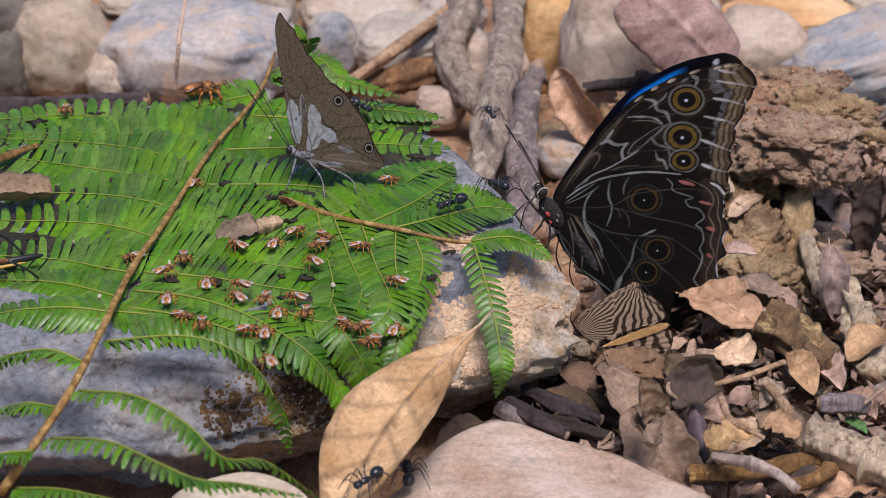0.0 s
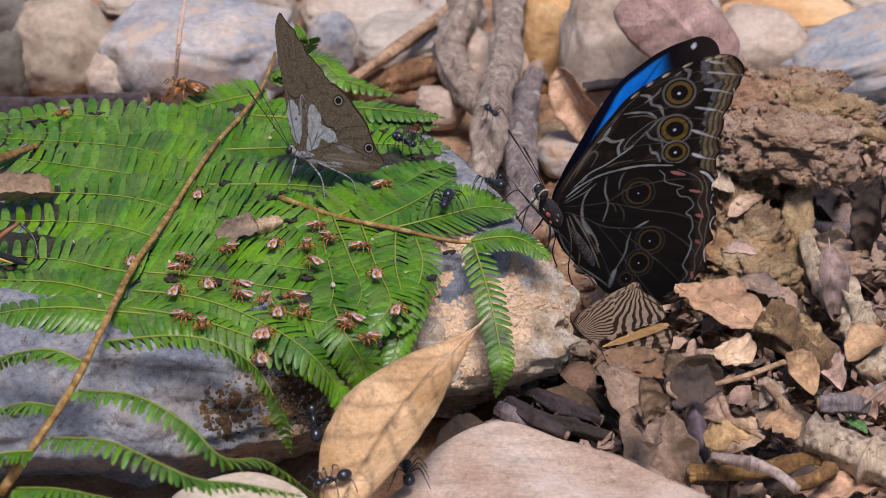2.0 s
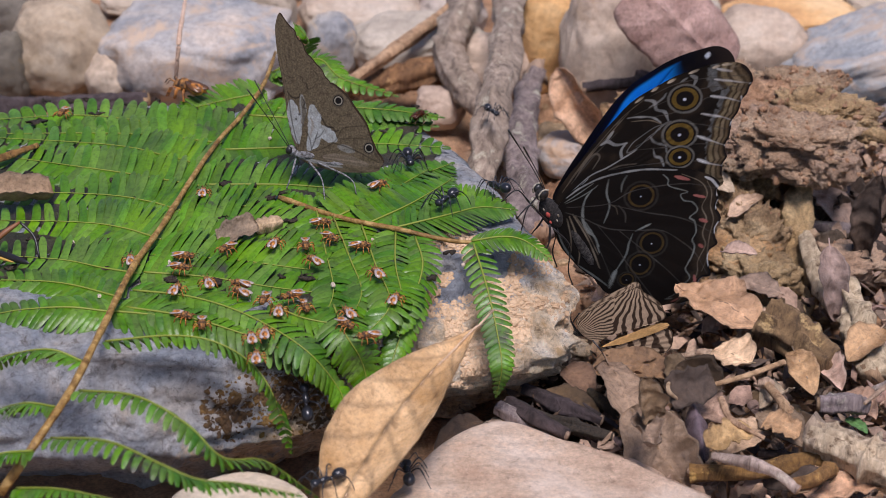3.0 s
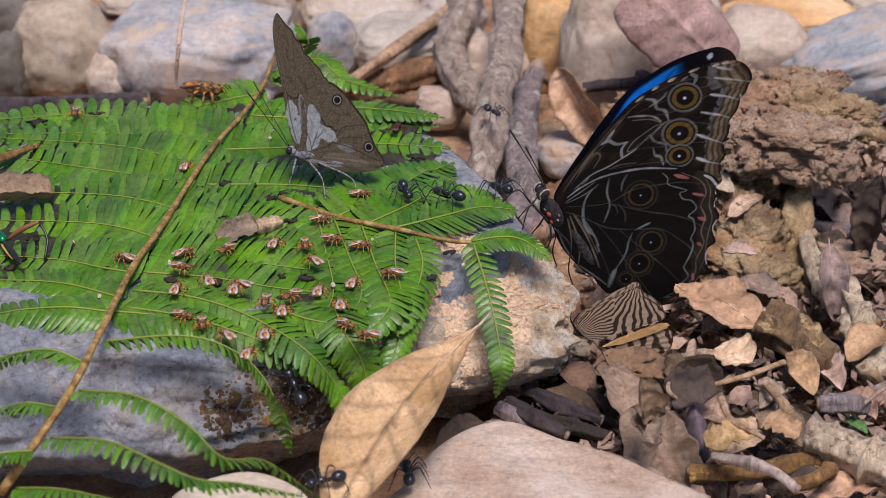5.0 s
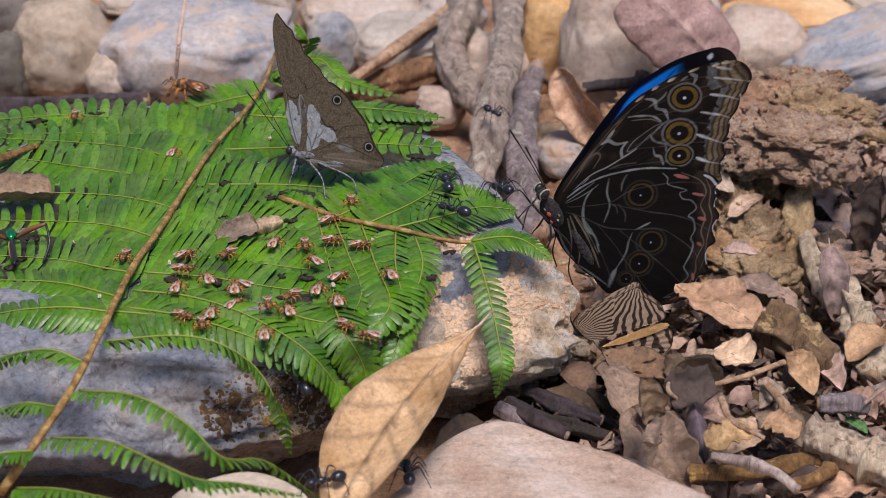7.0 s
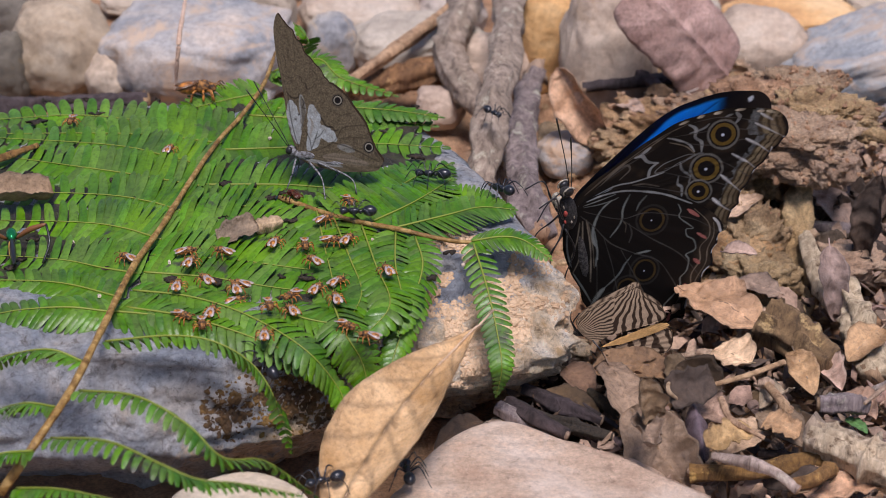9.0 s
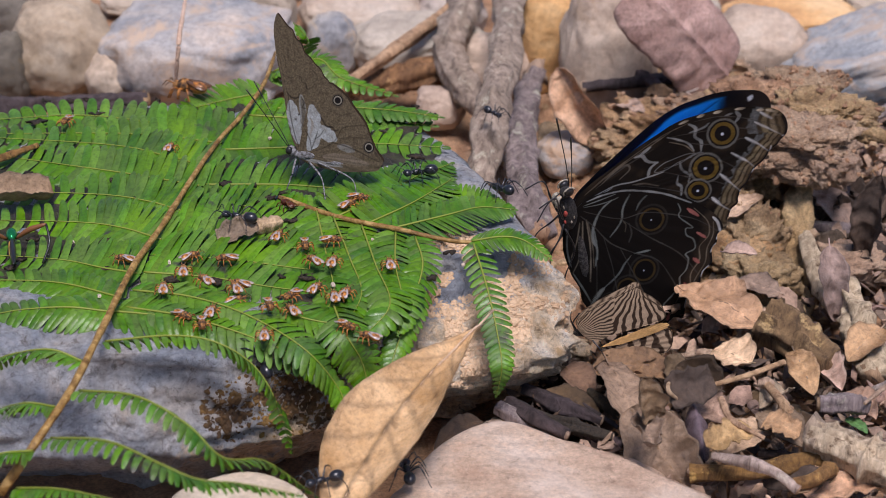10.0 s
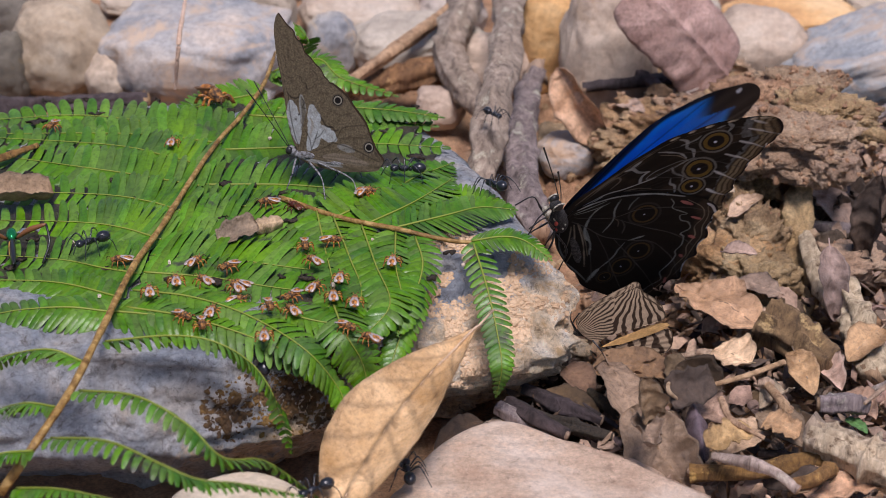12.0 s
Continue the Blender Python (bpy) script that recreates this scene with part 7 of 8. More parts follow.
def clods(n, seed):
    """Larger lumps of caked soil on the bank, joined."""
    rnd = random.Random(seed)
    bm = bmesh.new()
    bmesh.ops.create_icosphere(bm, subdivisions=3, radius=1.0)
    base = [v.co.copy() for v in bm.verts]
    tris = [[v.index for v in f.verts] for f in bm.faces]
    bm.free()
    verts, faces = [], []
    while len(faces) < n * len(tris):
        x, y = rnd.gauss(MOUND[0] + 0.01, 0.02), rnd.gauss(MOUND[1] - 0.015, 0.04)
        if y < -0.05 or x < 0.03 and y > 0:
            continue
        r = 0.001 + 0.0036 * rnd.random() ** 2.5
        q = Vector((rnd.uniform(0.9, 1.5), rnd.uniform(0.7, 1.2), rnd.uniform(0.45, 0.8))) * r
        c = Vector((x, y, ground_z(x, y) + q.z * 0.25))
        turn = Euler((rnd.uniform(-0.4, 0.4), rnd.uniform(-0.4, 0.4), rnd.uniform(0, 6.3))).to_matrix()
        o, ph = len(verts), Vector((rnd.uniform(0, 50), 0, 0))
        for v in base:
            k = 1 + 0.55 * noise.noise(v * 1.4 + ph) + 0.3 * noise.noise(v * 3.7 + ph) + 0.14 * noise.noise(v * 9 + ph)
            verts.append(c + turn @ Vector((v.x * q.x * k, v.y * q.y * k, v.z * q.z * k)))
        faces += [tuple(i + o for i in t) for t in tris]
    tagged(sheet("soil_clods", verts, faces, SOIL), "lumps of caked sandy brown soil", "soil", kind="stuff")


clods(170, 31)


def soil_clod(c, radii, yaw, seed, words):
    """A flat knobbly lump of dried soil, its edges crumbled."""
    bm = bmesh.new()
    bmesh.ops.create_icosphere(bm, subdivisions=5, radius=1.0)
    m, off = pose(*c, 0, 0, yaw), Vector((seed * 7.3, seed * 1.9, 0))
    for v in bm.verts:
        q = Vector([math.copysign(abs(t) ** 0.75, t) for t in v.co])
        k = 1 + 0.36 * noise.noise(v.co * 1.3 + off) + 0.4 * noise.noise(v.co * 3.1 + off) + 0.34 * abs(noise.noise(v.co * 6.3 + off)) + 0.13 * noise.noise(v.co * 13 + off) + 0.07 * noise.noise(v.co * 27 + off)
        v.co = m @ Vector((q.x * radii[0] * k, q.y * radii[1] * k, q.z * radii[2] * k))
    return tagged(part("soil_clod", bm, SOIL), words, "soil", "clods of the soil bank")


soil_clod((0.0782, 0.0116, 0.0270), (0.0115, 0.0100, 0.0044), 10, 1, "crumbly crust of caked tan soil")
soil_clod((0.0871, 0.0042, 0.0280), (0.0125, 0.0110, 0.0049), -12, 2, "crumbly crust of caked tan soil")
soil_clod((0.0723, 0.0083, 0.0230), (0.0080, 0.0090, 0.0041), 25, 3, "crumbly crust of caked tan soil")
soil_clod((0.0931, 0.0006, 0.0250), (0.0080, 0.0080, 0.0051), -30, 4, "crumbly crust of caked tan soil")
soil_clod((0.0865, 0.0296, 0.0270), (0.0140, 0.0100, 0.0051), 5, 5, "crumbly crust of caked tan soil")
soil_clod((0.0962, 0.0177, 0.0290), (0.0130, 0.0090, 0.0047), -15, 6, "crumbly crust of caked tan soil")
soil_clod((0.0703, 0.0397, 0.0180), (0.0120, 0.0090, 0.0055), 20, 7, "knobbly lump of sandy brown soil")
soil_clod((0.0602, 0.0432, 0.0140), (0.0130, 0.0090, 0.0060), -8, 8, "knobbly lump of sandy brown soil")
soil_clod((0.0526, 0.0410, 0.0100), (0.0110, 0.0080, 0.0050), 12, 9, "knobbly lump of sandy brown soil")
soil_clod((0.0639, 0.0257, 0.0120), (0.0130, 0.0090, 0.0060), 0, 10, "knobbly lump of sandy brown soil")
soil_clod((0.0548, 0.0295, 0.0070), (0.0110, 0.0080, 0.0050), 30, 11, "knobbly lump of sandy brown soil")
soil_clod((0.0761, -0.0123, 0.0080), (0.0080, 0.0080, 0.0080), 10, 12, "rough block of dried soil")
soil_clod((0.0700, -0.0186, 0.0050), (0.0100, 0.0080, 0.0060), -20, 13, "rough block of dried soil")
soil_clod((0.0764, -0.0275, 0.0050), (0.0080, 0.0070, 0.0060), 15, 14, "rough block of dried soil")
soil_clod((0.0657, 0.0052, 0.0040), (0.0120, 0.0080, 0.0060), 0, 15, "rough block of dried soil")
soil_clod((0.0576, 0.0092, 0.0020), (0.0100, 0.0080, 0.0050), 40, 16, "rough block of dried soil")
soil_clod((0.0731, -0.0022, 0.0100), (0.0060, 0.0060, 0.0070), 0, 17, "rough block of dried soil")
soil_clod((0.0994, -0.0167, 0.0040), (0.0090, 0.0070, 0.0040), 20, 18, "rough block of dried soil")
soil_clod((0.0922, 0.0344, 0.0290), (0.0100, 0.0080, 0.0043), 0, 19, "crumbly crust of caked tan soil")
soil_clod((0.0791, 0.0119, 0.0150), (0.0060, 0.0100, 0.0026), 0, 20, "crumbly crust of caked tan soil")


def clod_spots(n, seed):
    """Crumbs that lie on the clods of the bank."""
    from mathutils.bvhtree import BVHTree
    verts, faces = [], []
    for ob in [o for o in scene.objects if o.name.startswith("soil_clod") and not o.name.startswith("soil_clods")]:
        o = len(verts)
        verts += [v.co.copy() for v in ob.data.vertices]
        faces += [tuple(i + o for i in p.vertices) for p in ob.data.polygons]
    tree = BVHTree.FromPolygons(verts, faces)
    rnd = random.Random(seed)
    out = []
    while len(out) < n:
        p = Vector((rnd.uniform(0.03, 0.12), rnd.uniform(-0.04, 0.1), 0.1))
        place, normal, *_ = tree.ray_cast(p, Vector((0, 0.3, -1)))
        if place is None:
            continue
        r = 0.00025 + 0.0011 * rnd.random() ** 5
        out.append((place + normal * r * 0.4, r))
    return out


crumbs("bank_crumbs", clod_spots(650, 14), SOIL, "loose crumbs on the soil bank", 15)


def slab_spots(n, seed, slab):
    """Crumbs that stick to the rock's broken end."""
    from mathutils.bvhtree import BVHTree
    tree = BVHTree.FromPolygons([v.co for v in slab.data.vertices], [p.vertices for p in slab.data.polygons])
    rnd = random.Random(seed)
    out = []
    while len(out) < n:
        x = rnd.gauss(0.006, 0.011)
        z = rnd.uniform(0.068, 0.108)
        place, normal, *_ = tree.ray_cast(Vector((x, -0.2, z)), Vector((0, 0.89, -0.45)))
        if place is None or x > 0.03 or place.y > -0.055 or fbm(place, 110, 2) < 0.04:
            continue
        r = 0.00018 + 0.0008 * rnd.random() ** 5
        out.append((place + normal * r * 0.5, r))
    return out


DIRT = rock_mat("dark_dirt", [(0.3, "33241a"), (0.5, "5e4329"), (0.7, "94703f")], "2a2019", 0.58, grain=1300, patch=160, rough=0.95, speck=0.6)


def dirt_clumps(n, seed, slab):
    """Dark dirt and tan crumbs caught on the rock's front under the fern."""
    from mathutils.bvhtree import BVHTree
    tree = BVHTree.FromPolygons([v.co for v in slab.data.vertices], [p.vertices for p in slab.data.polygons])
    rnd = random.Random(seed)
    out = []
    while len(out) < n:
        cx, cz, w = rnd.choice(((-0.030, 0.070, 0.004), (-0.024, 0.073, 0.004), (-0.018, 0.076, 0.003), (-0.034, 0.066, 0.004), (-0.027, 0.064, 0.004), (-0.044, 0.064, 0.002)))
        p = Vector((rnd.gauss(cx, w), -0.2, rnd.gauss(cz, 0.003)))
        place, normal, *_ = tree.ray_cast(p, Vector((0, 0.89, -0.45)))
        if place is None or place.z > 0.0325:
            continue
        r = 0.0002 + 0.0008 * rnd.random() ** 4
        out.append((place + normal * r * 0.4, r))
    return out


crumbs("dirt_crumbs", dirt_clumps(2200, 21, bpy.data.objects["rock_slab"]), DIRT, "dark brown dirt caught on the rock's front", 22)
leaf((0.08459, -0.09818, 0.01), (0.08793, -0.10396, 0.01), 0.00306, LEAF_GREEN, "small fallen green leaf in the litter", seed=60, stalk=False)
crumbs("sand_crumbs", slab_spots(7000, 8, bpy.data.objects["rock_slab"]), CRUMB, "sandy crumbs stuck to the rock", 9)


def pale_bits():
    """Tiny pale bits that lie on the fern."""
    spots = []
    for x, y in ((-0.07078, -0.09347), (-0.0723, -0.05026), (-0.04148, -0.01422), (-0.076, -0.01356), (-0.06879, -0.01588), (-0.01521, -0.06768), (-0.05811, -0.07832), (0.00432, -0.07832), (-0.02284, -0.08803), (-0.08021, -0.06768)):
        spots.append(((x, y, slab_z(x, y) + 0.0024), 0.00055))
    crumbs("pale_bits", spots, PALE_ROCK, "tiny pale bits lying on the fern", 71)


pale_bits()


def crawl(thing, rows, scale=1.0, tilt=0.0):
    """Key an insect: time, place and the way it faces."""
    thing.scale = (scale, scale, scale)
    if len(rows) == 1:
        rows = (rows[0], (12.0,) + tuple(rows[0][1:]))
    if rows[-1][0] < 12.0:
        rows = tuple(rows) + ((12.0,) + tuple(rows[-1][1:]),)
    turned = []
    for t, x, y, z, yaw in rows:
        if turned and abs(yaw - turned[-1][1][5]) > 80:
            (t0, a), b = turned[-1], (x, y, z, 0, tilt, yaw)
            for k in (1 / 3, 2 / 3):
                turned.append((t0 + (t - t0) * k, tuple(p + (q - p) * k for p, q in zip(a, b))))
        turned.append((t, (x, y, z, 0, tilt, yaw)))
    walk(thing, [(t, pose(*p)) for t, p in turned])


def insect_paths():
    def bee(*rows, scale=1.0):
        crawl(copy_thing(BEE, Matrix.Identity(4)), rows, scale)

    def ant(*rows, scale=1.0, tilt=0.0):
        crawl(copy_thing(ANT, Matrix.Identity(4)), rows, scale, tilt)

    bee(*((0, -0.06581, -0.07855, 0.0372, -158.8), (2, -0.0656, -0.08012, 0.0372, -265.4), (5, -0.06757, -0.07881, 0.0372, -201.2), (7, -0.06768, -0.07803, 0.0372, -99.4), (9, -0.06697, -0.07881, 0.0372, -218.7), (11, -0.06814, -0.07986, 0.0372, -180)))
    bee(*((0, -0.05499, -0.07881, 0.0372, -85.4), (2, -0.05475, -0.07881, 0.0372, -38.7), (5, -0.05501, -0.07646, 0.0372, 38.7), (7, -0.05456, -0.07724, 0.0372, 30.5), (9, -0.05447, -0.07593, 0.0372, 21.2), (11, -0.0524, -0.08063, 0.0372, 61.6)))
    bee(*((0, -0.05815, -0.08449, 0.0372, 38.7), (1.5, -0.05563, -0.08372, 0.0372, 0), (5, -0.05486, -0.08321, 0.0372, -21.2), (7, -0.05442, -0.08398, 0.0372, -10.9), (9, -0.05324, -0.08063, 0.0372, 75.3), (11, -0.05538, -0.08903, 0.0372, 99.4)))
    bee(*((0, -0.05622, -0.09691, 0.0372, 90), (1.5, -0.05485, -0.09374, 0.0372, 75.3), (5, -0.05484, -0.09276, 0.0372, 80.6), (9, -0.05478, -0.09127, 0.0372, 87.7), (11, -0.06031, -0.09374, 0.0372, 99.4)))
    bee(*((0, -0.04892, -0.09028, 0.0372, 94.6), (2, -0.04869, -0.09028, 0.0372, 104.7), (7, -0.049, -0.08828, 0.0372, 110.9), (11, -0.04952, -0.08903, 0.0372, 128.2)))
    bee(*((0, -0.04414, -0.07274, 0.0372, 141.3), (1.5, -0.04584, -0.07407, 0.0372, 218.7), (5, -0.04637, -0.07487, 0.0372, 237), (7, -0.04584, -0.07672, 0.0372, 237), (9, -0.04687, -0.07593, 0.0372, 149.5), (11, -0.04505, -0.0827, 0.0372, 218.7)))
    bee(*((0, -0.03607, -0.07194, 0.0372, 75.3), (9.6, -0.03611, -0.0714, 0.0372, 75.3), (10.4, -0.03519, -0.06182, 0.0372, 85.4), (11, -0.03905, -0.05157, 0.0372, 180)))
    bee(*((0, -0.03183, -0.06597, 0.0372, 38.7), (1.5, -0.02887, -0.06404, 0.0372, 0), (2.5, -0.02647, -0.06265, 0.0372, 0), (5, -0.02659, -0.06042, 0.0372, 0), (7, -0.02473, -0.06042, 0.0372, 30.5), (9.2, -0.02597, -0.06042, 0.0372, 38.7), (10.5, -0.01832, -0.04807, 0.0372, 51.8), (12, -0.01774, -0.0463, 0.0372, 51.8)))
    bee(*((0, -0.02555, -0.0687, 0.0372, -51.8), (2, -0.02468, -0.06897, 0.0372, -51.8), (5, -0.02365, -0.07006, 0.0372, -21.2), (11, -0.02387, -0.07059, 0.0372, 0)))
    bee(*((0, -0.02692, -0.07274, 0.0372, -141.3), (1.5, -0.02898, -0.07274, 0.0372, -94.6), (5, -0.02959, -0.07274, 0.0372, -83.1), (12, -0.02959, -0.07274, 0.0372, -83.1)))
    bee(*((0, -0.02736, -0.08012, 0.0372, 128.2),))
    bee(*((0, -0.01744, -0.07328, 0.0372, 0), (7, -0.01746, -0.07274, 0.0372, 0), (9, -0.02048, -0.07006, 0.0372, 69.1), (10, -0.02316, -0.08063, 0.0372, 80.6), (11, -0.02141, -0.08778, 0.0372, 85.4)))
    bee(*((0, -0.00986, -0.08903, 0.0372, 158.8), (1.5, -0.01322, -0.08627, 0.0372, 104.7), (2.5, -0.01441, -0.08576, 0.0372, 99.4), (5, -0.01087, -0.08576, 0.0372, 180), (7, -0.01109, -0.08627, 0.0372, 110.9), (9, -0.01172, -0.08449, 0.0372, 110.9), (11, -0.01063, -0.08012, 0.0372, 85.4)))
    bee(*((0, -0.04197, -0.09078, 0.0372, 158.8),))
    bee(*((0, -0.04208, -0.09618, 0.0372, 128.2), (2, -0.04124, -0.09521, 0.0372, 158.8), (5, -0.04285, -0.09276, 0.0372, 85.4), (9, -0.04275, -0.09251, 0.0372, 104.7), (12, -0.04268, -0.09202, 0.0372, 118.4)))
    bee(*((0, -0.03659, -0.09691, 0.0372, -104.7), (5, -0.03615, -0.09812, 0.0372, -94.6), (7, -0.03549, -0.09932, 0.0372, -80.6), (12, -0.03522, -0.0998, 0.0372, -75.3)))
    bee(*((0, -0.03029, -0.09618, 0.0372, 158.8), (5, -0.03113, -0.0957, 0.0372, 225.8), (12, -0.0309, -0.0957, 0.0372, 231.8)))
    bee(*((0, -0.03356, -0.0998, 0.0355, 90), (5, -0.03271, -0.09885, 0.0355, 90), (7, -0.03156, -0.09885, 0.0355, 107.6), (12, -0.03075, -0.09885, 0.0355, 118.4)))
    bee(*((0, -0.02805, -0.0998, 0.0355, -96.9), (2.5, -0.02868, -0.09885, 0.0355, -99.4), (5, -0.02567, -0.09033, 0.0355, 80.6), (9, -0.02618, -0.08959, 0.0355, 69.1), (12, -0.02669, -0.08884, 0.0355, 65.6)))
    bee(*((0, -0.0526, -0.10123, 0.0355, -21.2), (12, -0.0526, -0.10123, 0.0355, -38.7)))
    bee(*((0, -0.04848, -0.10452, 0.0355, -85.4), (12, -0.04848, -0.10452, 0.0355, -80.6)))
    bee(*((0, -0.03873, -0.10684, 0.0355, 0), (2, -0.03634, -0.10845, 0.0355, 75.3), (3.2, -0.03867, -0.11028, 0.0355, 104.7), (5, -0.04327, -0.10914, 0.0355, 128.2), (7, -0.04701, -0.0998, 0.0355, 85.4), (12, -0.04706, -0.09932, 0.0355, 80.6)))
    bee(*((0, -0.03407, -0.11921, 0.0355, 118.4), (2, -0.03559, -0.11812, 0.0355, 104.7), (5, -0.03817, -0.11635, 0.0355, 75.3), (6, -0.03967, -0.10914, 0.0355, 75.3), (7, -0.0425, -0.0962, 0.0355, 51.8), (12, -0.04231, -0.0945, 0.0355, 21.2)))
    bee(*((0, -0.01957, -0.10452, 0.0355, -51.8), (12, -0.01919, -0.10568, 0.0355, -38.7)))
    bee(*((0, -0.01447, -0.11142, 0.0355, -141.3), (5, -0.0151, -0.10914, 0.0355, -180), (12, -0.0145, -0.11028, 0.0355, -218.7)))
    bee(*((0, -0.01635, -0.10568, 0.0355, -141.3), (2.5, -0.0188, -0.10099, 0.0355, -231.8), (5, -0.02108, -0.0962, 0.0355, -265.4), (9, -0.022, -0.09377, 0.0355, -255.3), (11, -0.02264, -0.09255, 0.0355, -265.4), (12, -0.02264, -0.09255, 0.0355, -265.4)))
    bee(*((0, -0.00951, -0.10684, 0.0355, 75.3), (2.5, -0.00915, -0.0962, 0.0355, 75.3), (5, -0.01877, -0.08684, 0.0355, 75.3), (7, -0.02161, -0.08406, 0.0355, 38.7), (9, -0.02198, -0.08634, 0.0355, 51.8), (11, -0.01811, -0.09499, 0.0355, 90)))
    bee(*((0, -0.01214, -0.04, 0.0372, 0), (1.5, -0.01338, -0.04212, 0.0372, 0), (2.5, -0.0139, -0.04212, 0.0372, 38.7), (5, -0.01834, -0.04748, 0.0372, 0), (7, -0.0205, -0.05099, 0.0372, -85.4), (9, -0.021, -0.05099, 0.0372, -61.6), (10.5, -0.01769, -0.04807, 0.0372, 0), (12, -0.01712, -0.046, 0.0372, 0)))
    bee(*((0, -0.09301, 0.0008, 0.0372, -90), (1.5, -0.09342, -0.00095, 0.0372, -110.9), (2.5, -0.09342, -0.00095, 0.0372, -110.9), (5.5, -0.0899, -0.0013, 0.0372, -90), (9.5, -0.09052, -0.00614, 0.0372, -99.4), (10.5, -0.09299, -0.00614, 0.0372, -118.4), (12, -0.09446, -0.00887, 0.0372, -110.9)))
    bee(*((0, -0.03547, -0.10799, 0.0355, 90), (12, -0.03561, -0.10914, 0.0355, 94.6)))
    crawl(BUG, ((0, -0.01339, -0.01492, 0.0372, 21.2), (12, -0.0141, -0.01359, 0.0372, 38.7)))
    crawl(copy_thing(BUG, Matrix.Identity(4)), ((0, -0.0016, -0.02189, 0.0365, 110.9), (1.5, -0.00829, -0.02189, 0.0365, 94.6), (2.5, -0.00636, -0.00247, 0.0365, 61.6), (3.2, -0.00582, -0.00108, 0.0365, 61.6), (12, -0.0054, -0.00177, 0.0365, 51.8)))
    crawl(copy_thing(BUG, Matrix.Identity(4)), ((0, -0.03491, -0.05133, 0.0368, 128.2), (9.8, -0.03491, -0.05133, 0.0368, 128.2), (11, -0.03328, -0.05306, 0.0368, 128.2), (12, -0.03303, -0.05306, 0.0368, 128.2)))
    crawl(BEE, ((0, -0.05655, -0.04151, 0.0372, 61.6), (1.2, -0.05783, -0.04748, 0.0372, 90), (2.5, -0.05375, -0.04748, 0.0372, 90), (5, -0.05949, -0.03231, 0.0372, 75.3), (9, -0.06454, -0.02279, 0.0372, 75.3), (12, -0.06436, -0.01855, 0.0372, 85.4)), 0.92)
    ant(*((0, -0.02004, 0.00126, 0.037, -51.8), (0.8, -0.01768, -0.0074, 0.037, -61.6), (1.5, -0.01271, -0.01514, 0.037, -51.8), (2.5, -0.00758, -0.02428, 0.037, -51.8), (3.2, -0.00813, -0.03188, 0.037, -90), (5, -0.00841, -0.04706, 0.037, -75.3), (5.8, -0.00625, -0.04706, 0.037, -51.8), (6.5, 0.00141, -0.04499, 0.037, -21.2), (7.2, 0.00077, -0.0426, 0.037, 141.3), (8.8, -0.00181, -0.03866, 0.037, 158.8), (9.5, -0.00376, -0.03806, 0.037, 218.7), (10.5, -0.00637, -0.03652, 0.037, 180), (12, -0.00808, -0.0356, 0.037, 180)))
    ant(*((0, 0.002, -0.05656, 0.0385, -141.3), (1.5, 0.00075, -0.05541, 0.0385, -99.4), (2.5, 0.00075, -0.05484, 0.0385, -104.7), (5.5, 0.00164, -0.05194, 0.0385, -231.8), (6.5, 0.00348, -0.0594, 0.0385, -241.6), (7.2, 0.00199, -0.06025, 0.0385, -201.2), (8.8, -0.01289, -0.06109, 0.0385, -180), (9.5, -0.03396, -0.06109, 0.0385, -190.9), (10.5, -0.05259, -0.06665, 0.0385, -201.2), (11, -0.06223, -0.065, 0.0385, -180), (12, -0.07459, -0.0753, 0.0385, -141.3)))
    ant(*((0, 0.01287, -0.04259, 0.036, 118.4), (1.5, 0.01136, -0.04079, 0.036, 110.9), (2.5, 0.01286, -0.04319, 0.036, 118.4), (5.5, 0.0136, -0.04438, 0.036, 118.4), (9.5, 0.01397, -0.04497, 0.036, 118.4), (12, 0.01236, -0.04259, 0.036, 118.4)), tilt=14)
    ant(*((0, 0.01211, 0.01739, 0.0285, -75.3), (3, 0.01242, 0.01885, 0.0285, -61.6), (12, 0.01267, 0.01703, 0.0285, -51.8)), scale=0.8)
    ant(*((0, -0.01395, -0.14415, 0.0235, -128.2), (0.6, -0.01691, -0.14187, 0.0225, -141.3), (1.5, -0.01978, -0.14226, 0.022, -158.8), (2.5, -0.02129, -0.14188, 0.022, -141.3), (5.5, -0.02191, -0.14226, 0.022, -158.8), (10.5, -0.02233, -0.14226, 0.022, -149.5), (12, -0.02366, -0.1453, 0.022, -141.3)), scale=0.95)
    ant(*((0, -0.02105, -0.11402, 0.012, 104.7), (1.5, -0.02535, -0.11344, 0.015, 104.7), (2.5, -0.02683, -0.11288, 0.02, 99.4), (3.2, -0.02797, -0.1118, 0.022, 99.4), (5.5, -0.03012, -0.11341, 0.026, 128.2), (7, -0.02993, -0.1112, 0.026, 141.3), (8.8, -0.03563, -0.10916, 0.029, 128.2), (12, -0.03752, -0.1069, 0.029, 118.4)), tilt=-35)
    ant(*((0, -0.00687, -0.12781, 0.014, 94.6), (12, -0.00688, -0.12741, 0.014, 99.4)))
    crawl(ANT, ((0, 0.02336, -0.08332, 0.008, 75.3), (12, 0.02302, -0.08285, 0.008, 80.6)), 0.9)
    ant(*((0, 0.08324, 0.04094, 0.016, -141.3), (6, 0.08425, 0.04169, 0.016, -110.9), (12, 0.08344, 0.04018, 0.016, -128.2)), scale=0.7)
    ant(*((0, 0.08845, 0.03344, 0.017, 38.7), (5, 0.08796, 0.03418, 0.017, 61.6), (12, 0.08864, 0.03271, 0.017, 21.2)), scale=0.7)
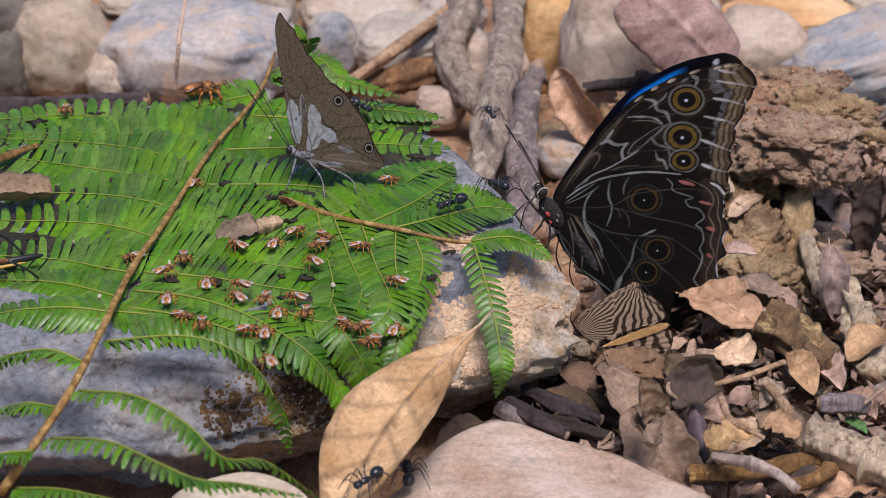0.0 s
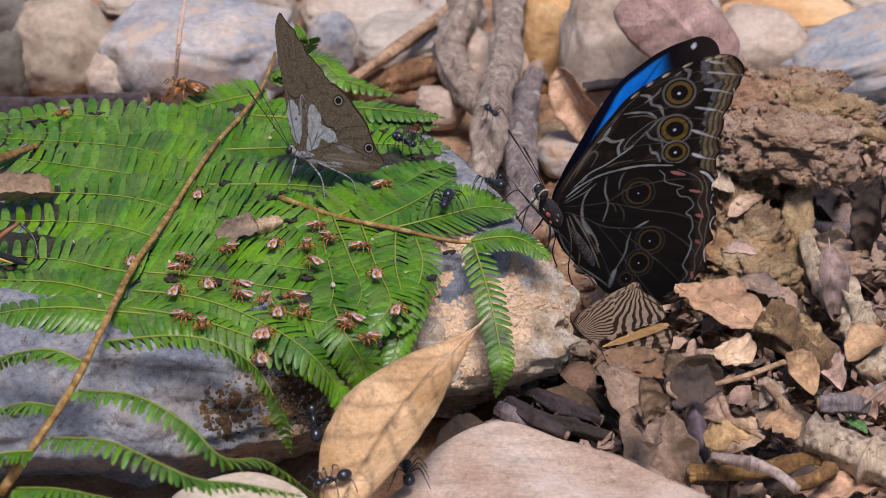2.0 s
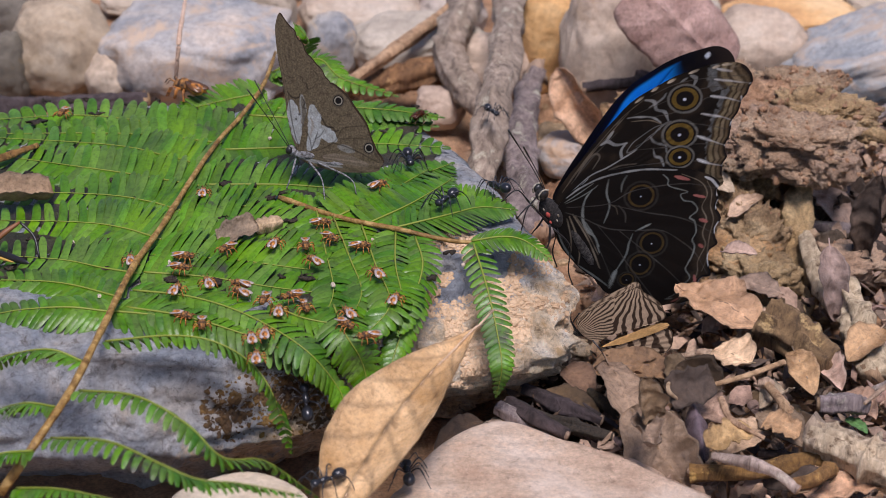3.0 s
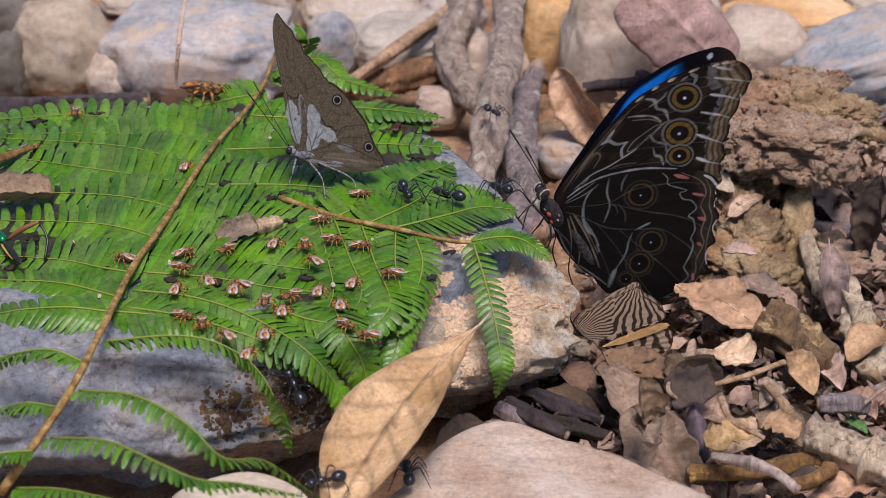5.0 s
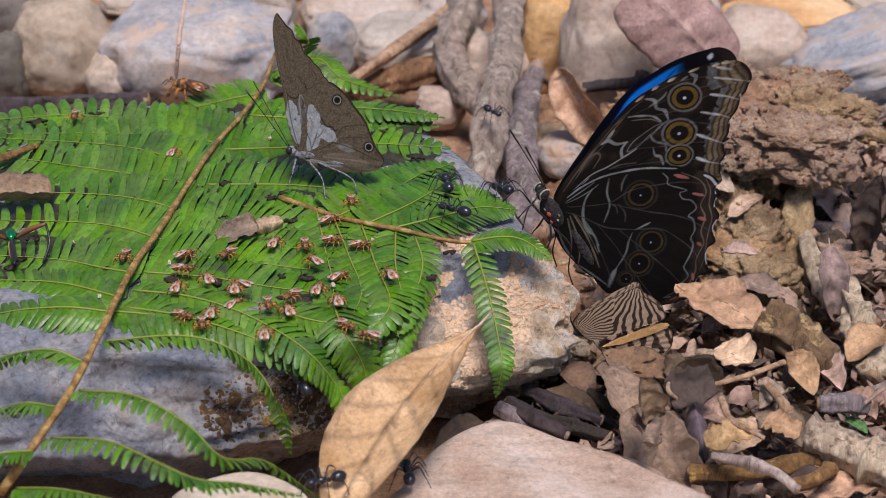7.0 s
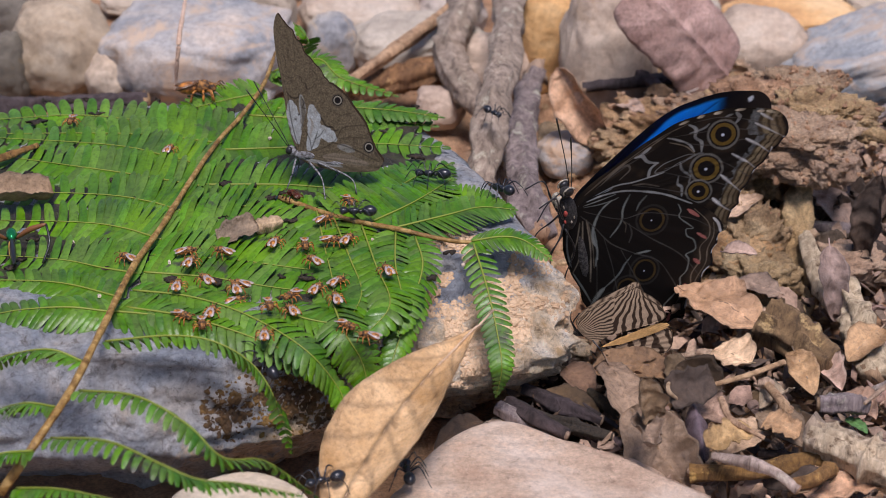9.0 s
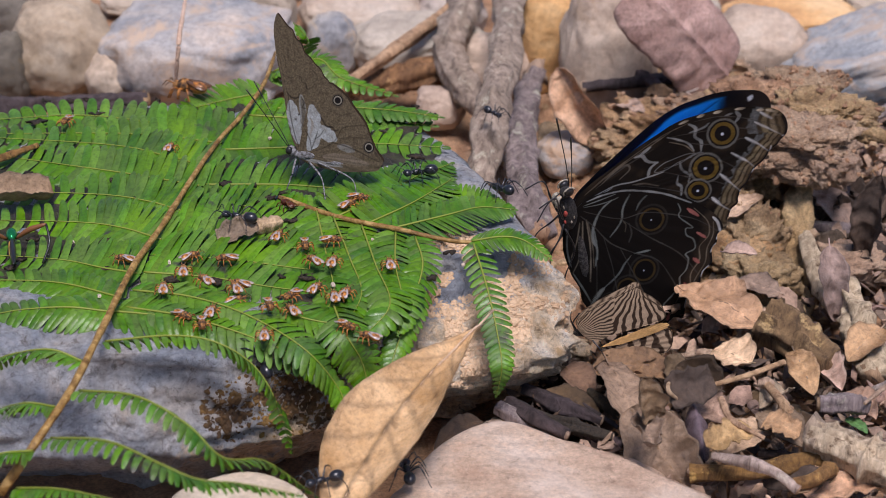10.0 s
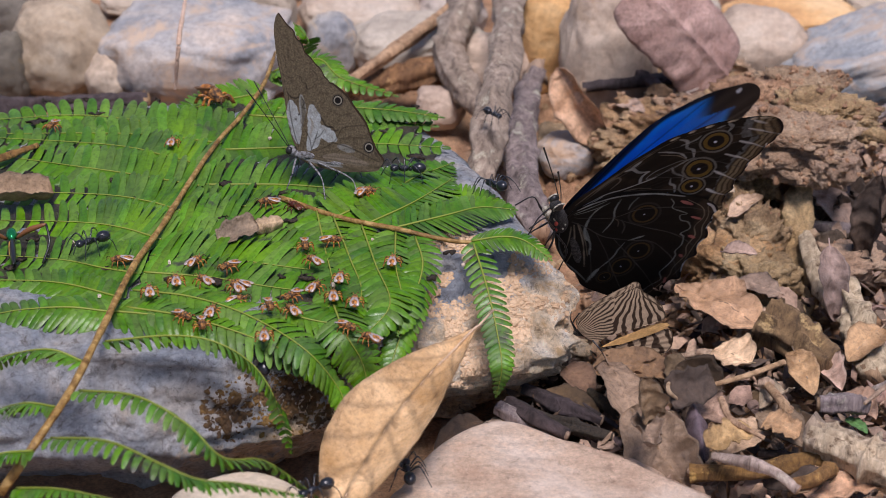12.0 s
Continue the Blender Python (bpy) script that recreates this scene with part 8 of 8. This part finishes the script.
    crawl(WASP, ((0, -0.06432, 0.01393, 0.0365, 158.8), (2.5, -0.0646, 0.01393, 0.0365, 149.5), (5.5, -0.06401, 0.01503, 0.0365, 141.3), (6.5, -0.0646, 0.01393, 0.0365, 158.8), (9.5, -0.06535, 0.0143, 0.0365, 158.8), (12, -0.06639, 0.01467, 0.0365, 338.8)), 2.1)
    crawl(copy_thing(WASP, Matrix.Identity(4)), ((0, -0.05999, 0.01318, 0.0362, 21.2), (5.5, -0.05956, 0.01318, 0.0362, -21.2), (9.5, -0.06106, 0.01391, 0.0362, 0), (10.5, -0.06141, 0.01318, 0.0362, -38.7), (12, -0.05736, 0.00955, 0.0362, -51.8)), 1.9)


def motions():
    # the large butterfly shifts on the rock and opens its wings twice
    alert = (0.0238, -0.058, 0.0392, 15.57, 58.05, 35.75)
    settled = (0.02373, -0.05788, 0.0391, 20.1, 56.26, 44.41)
    resting = (0.02388, -0.05818, 0.03932, 20.92, 56.28, 45.71)
    turned = (0.02748, -0.05919, 0.03973, 44.52, 67.79, 67.08)
    low = (0.02551, -0.05919, 0.0378, 50.59, 53.18, 72.38)
    stands = ((0.0, alert), (1.1, alert), (1.5, alert), (1.7, settled), (3.2, settled), (4.8, resting), (7.2, resting), (8.7, turned), (10.2, turned), (10.7, low), (12.0, low))
    walk(MORPHO, [(t, pose(*p)) for t, p in stands])
    # opening angles of the near and the far pair of wings
    opening = ((0.0, 2, 2), (1.1, 2.5, 3), (1.2, 5, 8), (1.3, 12, 25), (1.4, 84, 74), (1.5, 85, 84), (1.6, -1, 25), (1.7, -2, 15.5), (1.8, -1, 12.5), (2.0, -0.5, 9), (2.5, 3.5, 3.5), (3.2, 3, 3.2), (4.8, 2.5, 2.6), (7.2, 2.4, 2.4), (8.8, 3.2, 3.4))
    again = ((10.2, 2.5, 4), (10.3, 0.5, 7), (10.4, 3, 18.5), (10.5, 12, 39), (10.6, 50, 66), (10.7, 57, 80), (10.8, 12, 41), (10.9, 1, 19.5), (11.0, 0, 13.5), (11.1, 0.5, 11.5), (11.2, 6, 14.5), (11.3, 18, 29), (11.4, 40, 43), (11.5, 35, 46), (11.6, 13, 22.5), (11.7, 5, 12.5), (11.8, 3, 9.5), (11.9, 4, 8), (12.0, 4.8, 5))
    for side, w in MORPHO_WINGS:
        walk(w, [(t, pose(0, 0, 0, near) @ pose(0, 0, 0, 0, 0, 15 if near > 79 else 0) if side < 0 else pose(0, 0, 0, -far)) for t, near, far in opening + again])
    # the grey-brown butterfly leans a little
    x, y, z, rx, ry, rz = -0.03071, -0.03897, 0.04481, -8.9, 1.77, -7.09
    walk(CHARAXES, [(t, pose(x, y, z, rx, ry + a, rz)) for t, a in ((0.0, 0), (3.2, 0), (5.0, -1.2), (7.2, -1.2), (9.0, -0.8), (12.0, -0.6))])
    # the long-legged insect turns on the spot
    spots = ((0, -0.09135, -0.0804, 0.036, 25.1), (0.6, -0.09164, -0.08014, 0.036, 10.9), (1, -0.09293, -0.07832, 0.036, -38.7), (2.5, -0.09327, -0.0778, 0.036, -30.5), (5, -0.09231, -0.07518, 0.036, -61.6), (7, -0.09193, -0.07465, 0.036, -76.4), (12, -0.09193, -0.07465, 0.036, -77.5))
    walk(LONGLEG, [(t, pose(x, y, z, 0, 0, w)) for t, x, y, z, w in spots])
    insect_paths()


motions()
